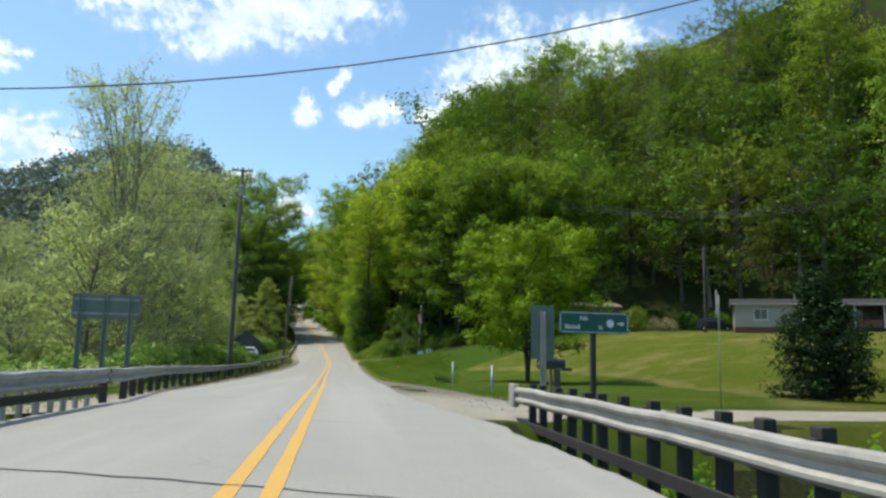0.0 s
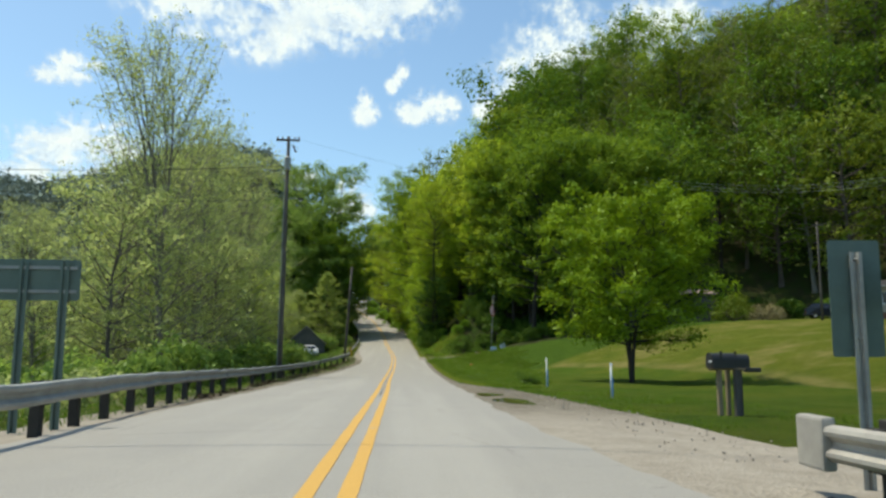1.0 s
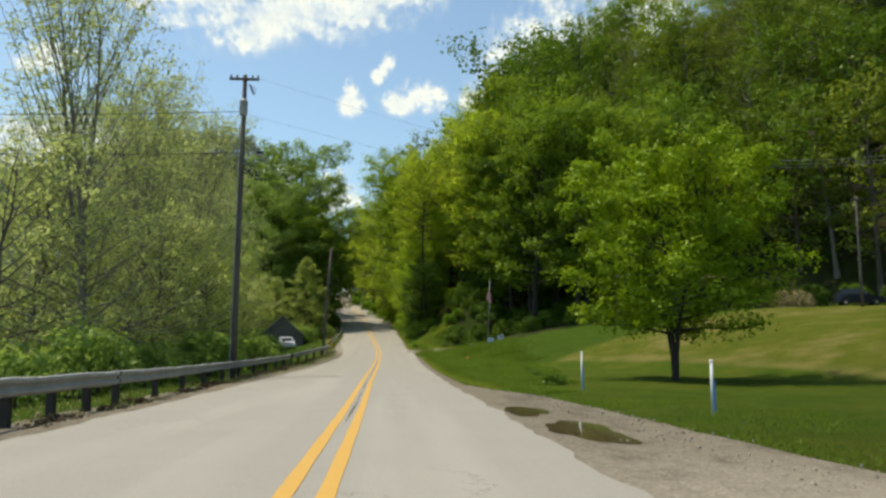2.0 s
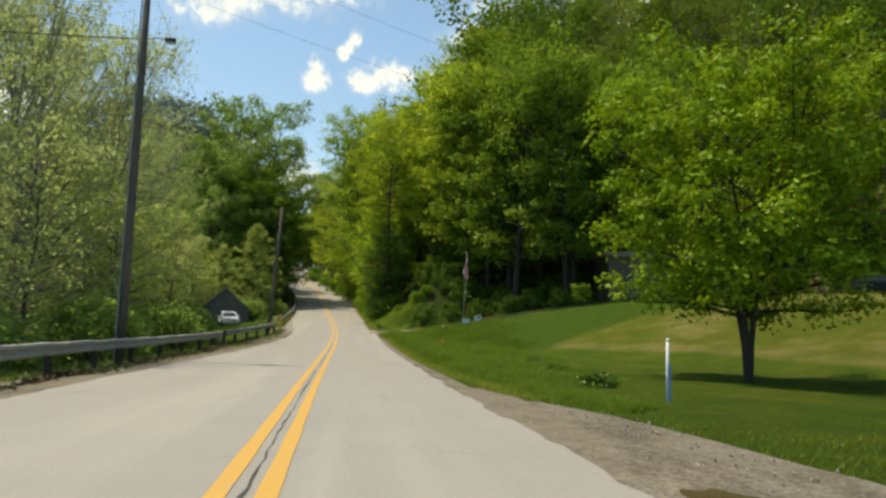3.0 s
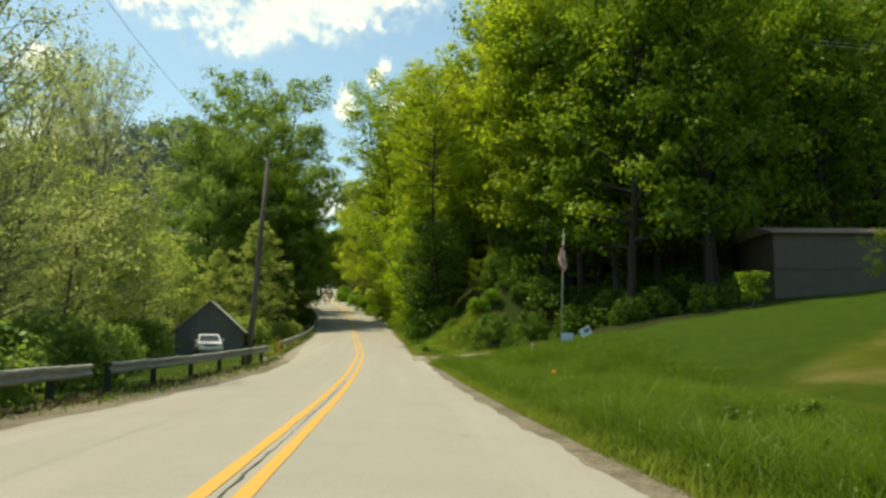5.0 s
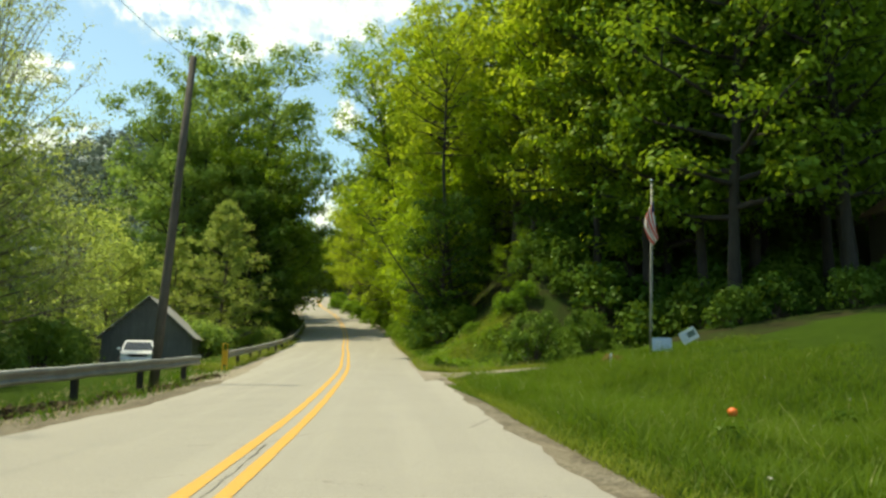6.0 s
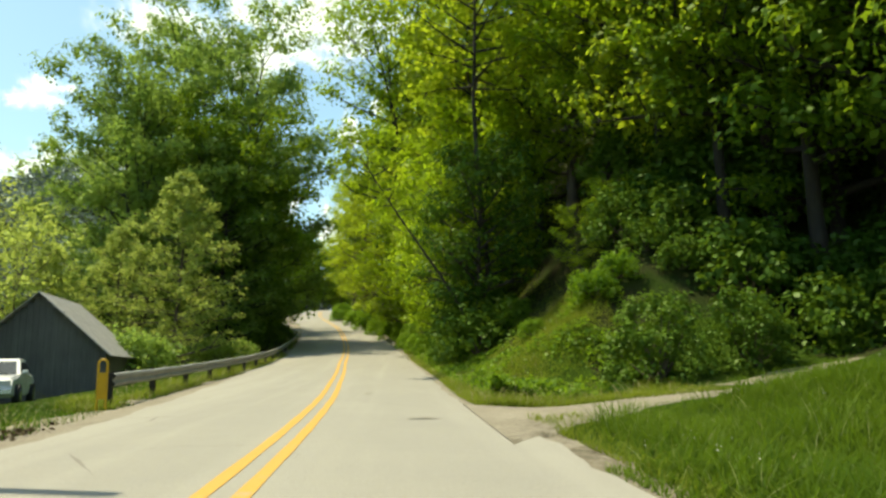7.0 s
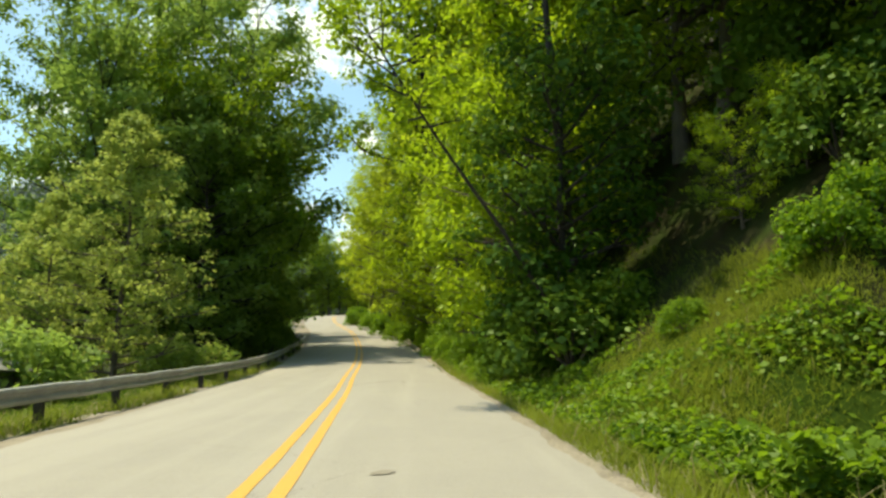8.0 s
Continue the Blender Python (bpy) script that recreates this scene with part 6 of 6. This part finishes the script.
ball = bmesh.new()
bmesh.ops.create_uvsphere(ball, u_segments=18, v_segments=12, radius=0.085)
for v in ball.verts:
    v.co.z *= 0.93
me = bpy.data.meshes.new("ball")
ball.to_mesh(me)
ball.free()
me.materials.append(ORANGE)
me.polygons.foreach_set("use_smooth", [True] * len(me.polygons))
ob = new("ball", me)
ob.matrix_world = pose(5.98, 87.14, max(0.24, float(land(5.98, 87.14)) + 0.08))
tagged(ob, "bright orange ball caught in the tall grass", "ball")


# ---- utility poles and wires ----
def utility_pole(x, y, top, lean, label, radius=0.15):
    base = float(land(x, y)) - 0.3
    ob = thing("utility_pole", (x, y, base), label, "utility pole", "utility poles")
    ob.matrix_world = pose(x, y, base, lean[0], lean[1], 0)
    h = top - base
    part("pole", rod([(0, 0, 0), (0, 0, h * 0.33), (0, 0, h * 0.66), (0, 0, h)], [radius, radius * 0.9, radius * 0.8, radius * 0.68], 14), POLE_WOOD, ob, smooth_shade=True)
    return ob, h


pole, h = utility_pole(-7.8, 61.6, 14.9, (0, 0.4), "tall wooden utility pole with crossarm and street lamp")
arm = part("crossarm", box(1.45, 0.1, 0.12, (0, -0.16, h - 0.32), 0.01), POLE_WOOD, pole)
for x in (-0.65, -0.35, 0.4, 0.66):
    part("insulator", rod([(x, -0.16, h - 0.2), (x, -0.16, h - 0.08), (x, -0.16, h - 0.04)], [0.045, 0.05, 0.02], 8), CERAMIC, arm)
can = part("transformer", rod([(0, 0, 0), (0, 0, 0.02), (0, 0, 0.72), (0, 0, 0.8)], [0.17, 0.2, 0.2, 0.12], 16), STEEL, pole, "grey transformer can", at=pose(0.05, -0.33, h - 2.15))
part("bushing", rod([(0.06, 0, 0.78), (0.1, 0, 0.98)], [0.035, 0.02], 8), CERAMIC, can)
part("cutout_fuse", rod([(0.32, -0.2, h - 0.62), (0.5, -0.2, h - 1.05)], [0.05, 0.045], 8), CERAMIC, pole)
part("cutout_bracket", rod([(0.05, -0.12, h - 0.6), (0.28, -0.2, h - 0.55), (0.58, -0.2, h - 0.75), (0.55, -0.2, h - 1.0)], 0.018, 6), STEEL, pole)
lamp = part("lamp_arm", rod([(0.1, 0, 0), (0.45, -0.05, 0.05), (0.82, -0.1, 0.0)], 0.025, 8), STEEL, pole, at=pose(0, 0, h - 3.95))
part("lamp_head", box(0.34, 0.22, 0.15, (0.9, -0.1, -0.1), 0.04), BLACK, lamp, "dark boxy lamp head")
part("lamp_lens", box(0.24, 0.16, 0.05, (0.9, -0.1, -0.14), 0.015), LAMP_CLEAR, lamp)
part("conduit", rod([(-0.17, -0.05, 0.3), (-0.15, -0.05, h - 2.6)], 0.03, 6), STEEL, pole)
pole_b, hb = utility_pole(-6.85, 97.6, 10.5, (0.5, 3.6), "leaning wooden utility pole beside the guardrail", 0.15)
pole_c, hc = utility_pole(41.2, 88.6, 14.6, (0, 0), "slim wooden utility pole behind the lawn", 0.13)
part("crossarm", box(1.2, 0.1, 0.11, (0, -0.14, hc - 0.4), 0.01), POLE_WOOD, pole_c)


def wire(a, b, sag, label, r=0.014, mat=CABLE):
    """A cable that hangs between two points."""
    a, b = Vector(a), Vector(b)
    pts = [a.lerp(b, t) - Vector((0, 0, sag * 4 * t * (1 - t))) for t in np.linspace(0, 1, 25)]
    mid = (a + b) / 2
    bm = rod([p - mid for p in pts], r, 5)
    me = bpy.data.meshes.new("overhead_wire")
    bm.to_mesh(me)
    bm.free()
    me.materials.append(mat)
    ob = new("overhead_wire", me)
    ob.matrix_world = Matrix.Translation(mid)
    tagged(ob, label, "wire", "overhead wires")


wire((-7.75, 61.5, 13.2), (-6.3, 97.6, 10.4), 2.3, "dark overhead cable between two utility poles", 0.007)
wire((-7.9, 61.5, 13.0), (-52, 58, 13.4), 1.0, "dark overhead cable running into the woods", 0.018)
wire((-7.9, 61.5, 10.9), (-52, 56, 11.6), 1.0, "dark overhead cable running into the woods", 0.018)
wire((-7.2, 61.45, 14.75), (41.2, 88.4, 14.4), 1.6, "thin overhead wire crossing the lawn", 0.005)
wire((-7.7, 61.45, 12.9), (41.2, 88.4, 12.6), 1.5, "thin overhead wire crossing the lawn", 0.005)
wire((41.2, 88.4, 14.4), (110, 82, 17.5), 1.8, "thin overhead wire before the hillside")
wire((41.2, 88.4, 12.6), (110, 82, 15.2), 1.8, "thin overhead wire before the hillside", 0.018)
for lift, sag in ((0.0, 4.7), (0.6, 4.8), (1.3, 4.95)):
    wire((30.0, 110.0 + lift, 23.0 + lift), (90.0, 95.0 + lift, 30.4 + lift), sag, "pale bare power line before the wooded hillside", 0.011, BARE_WIRE)
wire((-30, 26.0, 9.6), (30, 26.0, 22.0), 6.3, "dark cable slanting high over the road", 0.022)


# ---- barn and cars on the left ----
def barn():
    x, y = -13.8, 119.4
    base = float(land(x, y))
    apex, eave, half, deep = 4.6 - base, 2.35 - base, 2.5, 5.0
    ob = thing("barn", (x, y, base - 0.1), "small weathered grey board barn with a steep gable", "barn", turn=7)
    n, g = 22, random.Random(6)
    wall = part("front_wall", prism([(-half + 0.06, 0), (half - 0.06, 0), (half - 0.06, eave), (0, apex - 0.06), (-half + 0.06, eave)], 0.05), BOARD, ob, at=pose(0, 0.05, 0))
    wbd = 2 * half / n
    for i in range(n):
        u = -half + (i + 0.5) * wbd
        top = eave + (apex - eave) * (1 - abs(u) / half)
        bm = box(wbd * 0.94, 0.025, top + g.uniform(-0.05, 0.02), (u, -0.0, g.uniform(0, 0.08)), 0.0)
        part("board", bm, BOARD, wall, at=pose(0, -0.045 + g.uniform(-0.006, 0.006), 0))
    for s in (-1, 1):
        part("side_wall", box(0.06, deep, eave, (s * (half - 0.05), deep / 2, 0)), BOARD, ob)
        slope = math.atan2(apex - eave, half)
        length = math.hypot(apex - eave, half) + 0.35
        bm = box(length, deep + 0.6, 0.05, (0, 0, 0), 0.01)
        part("roof_slope", bm, TIN, ob, "rusty tin roof", at=pose(s * (half / 2 + 0.09), deep / 2, (apex + eave) / 2 - 0.02, 0, s * math.degrees(slope), 0))
    part("back_wall", prism([(-half + 0.06, 0), (half - 0.06, 0), (half - 0.06, eave), (0, apex - 0.06), (-half + 0.06, eave)], 0.05), BOARD, ob, at=pose(0, deep, 0))


barn()


def car(name, x, y, turn, paint, label, length=4.4, width=1.76, height=1.42, hood=0.62, wagon=False):
    """A parked car: lofted body, glazed cabin, bumpers, lamps, mirrors and wheels; it faces -y before turning."""
    ob = thing(name, (x, y, float(land(x, y)) + 0.02), label, "car", "parked cars", turn)
    L, W, H = length / 2, width / 2, height
    rear_hi = H * (0.66 if not wagon else 0.7)
    low = [(-L, 0.36), (-L + 0.05, 0.62), (-L + 0.25, hood * H / 1.0 * 0.92), (-L * 0.42, H * 0.64), (L * 0.55, H * 0.66), (L - 0.08, rear_hi), (L, 0.55), (L - 0.04, 0.3), (-L + 0.1, 0.24)]
    bm = prism(low, width, axis="x")
    for v in bm.verts:
        if v.co.z > H * 0.55:
            v.co.x *= 0.93
        if abs(v.co.y) > L * 0.85:
            v.co.x *= 0.9
    bmesh.ops.bevel(bm, geom=list(bm.edges), offset=0.05, segments=2, affect="EDGES")
    body = part("body", bm, paint, ob, smooth_shade=False)
    back = L * (0.92 if wagon else 0.5)
    cab = [(-L * 0.42, H * 0.62), (-L * 0.1, H - 0.05), (0, H), (back * 0.72, H - 0.01), (back, H * 0.66)]
    bm = prism([(u, z) for u, z in cab], width * 0.9, axis="x")
    for v in bm.verts:
        if v.co.z > H * 0.8:
            v.co.x *= 0.82
    bmesh.ops.bevel(bm, geom=list(bm.edges), offset=0.035, segments=2, affect="EDGES")
    cabin = part("cabin", bm, paint, body)

    def pane(name, corners):
        b = bmesh.new()
        f = b.faces.new([b.verts.new(c) for c in corners])
        nrm = Vector(corners[1]) - Vector(corners[0])
        up = Vector(corners[3]) - Vector(corners[0])
        n = nrm.cross(up).normalized() * 0.012
        got = bmesh.ops.extrude_face_region(b, geom=[f])
        for v in got["geom"]:
            if isinstance(v, bmesh.types.BMVert):
                v.co += n
        bmesh.ops.recalc_face_normals(b, faces=b.faces)
        part(name, b, GLASS, cabin)

    a, t = W * 0.78, W * 0.66
    pane("windscreen", [(-a, -L * 0.40, H * 0.66), (a, -L * 0.40, H * 0.66), (t, -L * 0.13, H - 0.1), (-t, -L * 0.13, H - 0.1)])
    pane("rear_window", [(a, back * 0.98, H * 0.7), (-a, back * 0.98, H * 0.7), (-t, back * 0.79, H - 0.1), (t, back * 0.79, H - 0.1)])
    for s in (-1, 1):
        xs, xt = s * W * 0.905, s * W * 0.765
        for y0, y1, y2, y3 in ((-L * 0.34, 0.0, 0.0, -L * 0.1), (0.06, back * 0.85, back * 0.68, 0.06)):
            q = [(xs, y0, H * 0.68), (xs, y1, H * 0.68), (xt, y2, H - 0.12), (xt, y3, H - 0.12)]
            pane("side_window", q if s > 0 else q[::-1])
        part("mirror", box(0.16, 0.1, 0.12, (s * (W + 0.03), -L * 0.36, H * 0.66), 0.03), paint, body)
        part("headlight", box(0.34, 0.08, 0.14, (s * W * 0.66, -L + 0.09, 0.6), 0.02), LAMP_CLEAR, body)
        part("tail_light", box(0.26, 0.08, 0.14, (s * W * 0.7, L - 0.07, 0.66), 0.02), LAMP_RED, body)
        for yy in (-L * 0.62, L * 0.6):
            wheel = part("wheel", rod([(-0.1, 0, 0), (-0.085, 0, 0), (0.085, 0, 0), (0.1, 0, 0)], [0.28, 0.315, 0.315, 0.28], 20), TYRE, ob, "black tyre", at=pose(s * (W - 0.07), yy, 0.31))
            part("hubcap", rod([(s * 0.085, 0, 0), (s * 0.108, 0, 0)], [0.19, 0.17], 14), CHROME, wheel)
    part("bumper", box(width * 0.9, 0.12, 0.16, (0, -L - 0.01, 0.34), 0.03), CHROME if paint is CAR_WHITE else BLACK, body)
    part("bumper", box(width * 0.9, 0.12, 0.16, (0, L + 0.01, 0.36), 0.03), CHROME if paint is CAR_WHITE else BLACK, body)
    part("grille", box(width * 0.48, 0.04, 0.14, (0, -L + 0.03, 0.58), 0.01), BLACK, body)
    return ob


car("parked_car", -12.6, 114.2, 17, CAR_WHITE, "white older sedan parked before the barn")
car("parked_car", 48.5, 100.5, 72, CAR_DARK, "dark sport utility vehicle parked beside the house", 4.7, 1.85, 1.75, 0.56, True)
ob = thing("guardrail_end_marker", ground_at(-6.85, 107.5), "yellow round-topped marker hoop at the guardrail end", "marker", turn=0)
arch = [(0.1 * math.cos(radians(a)), 0, 1.12 + 0.1 * math.sin(radians(a))) for a in range(0, 181, 20)]
part("hoop", rod([(0.1, 0, 0)] + arch + [(-0.1, 0, 0)], 0.026, 10), YELLOW_PVC, ob)
part("plate", box(0.17, 0.02, 0.6, (0, 0, 0.32), 0.006), YELLOW_PVC, ob)


def rail_foot(g, n):
    y = 107.5 + 40 * g.uniform(0, 1, n) ** 1.3
    patch = np.sin(y * 1.1) * np.sin(y * 0.43 + 1) > -0.35
    return left_rail_x(y) + np.where(patch, g.uniform(-0.9, 0.25, n), g.uniform(-1.6, -0.5, n)), y


blades("rail_weeds", "weeds and rough grass standing under the guardrail", rail_foot, 9000, 0.42, 94, GRASS_BANK, 0.011)
blades("rail_stalks", "dry straw among the weeds under the guardrail", rail_foot, 2500, 0.4, 95, STRAW, 0.007)


# ---- houses ----
def window(parent, x, y, z, w, h):
    fr = part("window", box(w + 0.14, 0.05, h + 0.14, (x, y - 0.03, z - 0.07), 0.008), WHITE_PVC, parent, "white framed window")
    part("pane", box(w, 0.02, h, (x, y - 0.062, z)), GLASS, fr)
    part("mullion", box(0.05, 0.03, h, (x, y - 0.07, z)), WHITE_PVC, fr)
    part("sill", box(w + 0.24, 0.1, 0.05, (x, y - 0.06, z - 0.12), 0.006), WHITE_PVC, fr)


def house():
    x, y = 43.4, 86.0
    base = float(land(x + 6, y))
    ob = thing("house", (x, y, base - 0.1), "low white house with dark shingle roof and recessed porch", "house", turn=-27)
    for name, x0, w in (("front_wall", 0.0, 6.4), ("front_wall", 15.0, 9.0)):
        part("skirting", box(w, 6.96, 0.6, (x0 + w / 2, 3.5, 0)), BRICK_RED, ob, "brick skirting")
        wall = part(name, box(w, 7.0, 2.45, (x0 + w / 2, 3.5, 0.6)), SIDING, ob)
        for k in range(12):
            part("siding_board", box(w + 0.02, 0.02, 0.185, (x0 + w / 2, -0.01, 0.62 + k * 0.2), 0, None, Matrix.Rotation(radians(4), 4, "X")), SIDING, wall)
        window(ob, x0 + w * 0.42, -0.02, 1.45, 1.3 if x0 == 0 else 2.2, 1.1)
    part("recess_wall", box(8.6, 5.0, 2.45, (10.7, 5.4, 0.6)), SIDING_GREY, ob)
    part("porch_floor", box(8.6, 2.9, 0.3, (10.7, 1.45, 0.35), 0.02), POST_DARK, ob)
    part("steps", box(1.5, 1.2, 0.35, (8.2, -0.6, 0), 0.02), BRICK_RED, ob)
    for px in (6.6, 9.2, 12.0, 14.8):
        part("porch_post", box(0.12, 0.12, 2.4, (px, 0.15, 0.65), 0.01), WHITE_PVC, ob)
    part("porch_railing", box(5.4, 0.06, 0.75, (11.9, 0.15, 0.72)), BRICK_RED, ob)
    window(ob, 12.4, 2.88, 1.4, 1.4, 1.1)
    part("door", box(0.95, 0.06, 2.0, (9.4, 2.87, 0.65), 0.01), BOARD, ob, "dark front door")
    roof = part("roof", prism([(-0.5, 3.02), (7.5, 3.02), (7.5, 3.16), (3.5, 3.95), (-0.5, 3.16)], 24.9, axis="x"), ROOF_DARK, ob, at=pose(12, 0, 0))
    part("fascia", box(24.9, 0.05, 0.18, (12, -0.53, 2.98)), SIDING, roof, "pale fascia board", at=pose(-12, 0, 0))
    part("chimney", box(0.5, 0.5, 1.1, (-4.4, 3.6, 4.0), 0.01), SIDING, roof)
    part("vent_pipe", rod([(-5.6, 2.4, 3.7), (-5.6, 2.4, 4.4)], 0.07, 8), STEEL_PALE, roof)


house()


def long_building():
    x, y = 24.2, 105.4
    base = 5.85
    ob = thing("long_building", (x, y, base - 0.6), "long low grey-beige building with a tan roof under the trees", "house", turn=-2)
    part("skirting", box(13, 4.9, 2.2, (6.5, 2.5, -1.3)), SIDING_GREY, ob)
    wall = part("front_wall", box(13, 5, 2.35, (6.5, 2.5, 0.8)), SIDING_GREY, ob)
    rib = bpy.data.meshes.new("wall_panel")
    bm = box(0.6, 0.02, 2.3, (0, 0, 0), 0.004)
    bm.to_mesh(rib)
    bm.free()
    rib.materials.append(SIDING_GREY)
    for k in range(20):
        child("wall_panel", rib, wall, at=pose(0.35 + k * 0.65, -0.008, 0.82))
    part("roof", prism([(-0.3, 3.12), (5.3, 3.12), (5.3, 3.22), (2.5, 3.85), (-0.3, 3.22)], 13.6, axis="x"), ROOF_BROWN, ob, at=pose(6.5, 0, 0))
    part("gutter", rod([(-0.3, -0.36, 3.12), (13.3, -0.36, 3.12)], 0.06, 8), ROOF_BROWN, ob)


long_building()


def stones():
    """Loose stones in the gravel beside the road."""
    g = np.random.default_rng(77)
    bm = bmesh.new()
    for i in range(900):
        y = g.uniform(24, 58)
        r = 3.1 + (float(shoulder_out(y)) - 3.1) * g.uniform(0, 1)
        x, s = float(road_x(y)) + r, g.uniform(0.012, 0.035) * (1.7 if g.random() < 0.05 else 1)
        got = bmesh.ops.create_cube(bm, size=1, matrix=pose(x, y, float(road_z(y)) - 0.085 - 0.02 * (r - 3), *g.uniform(0, 90, 3)) @ Matrix.Diagonal((s, s * g.uniform(0.6, 1.2), s * 0.5, 1)))
        for v in got["verts"]:
            v.co += Vector(g.normal(0, s * 0.14, 3))
    me = bpy.data.meshes.new("loose_stones")
    bm.to_mesh(me)
    bm.free()
    me.materials.append(STONE)
    tagged(new("loose_stones", me), "loose grey stones scattered over the gravel", "stones", kind="stuff")


stones()
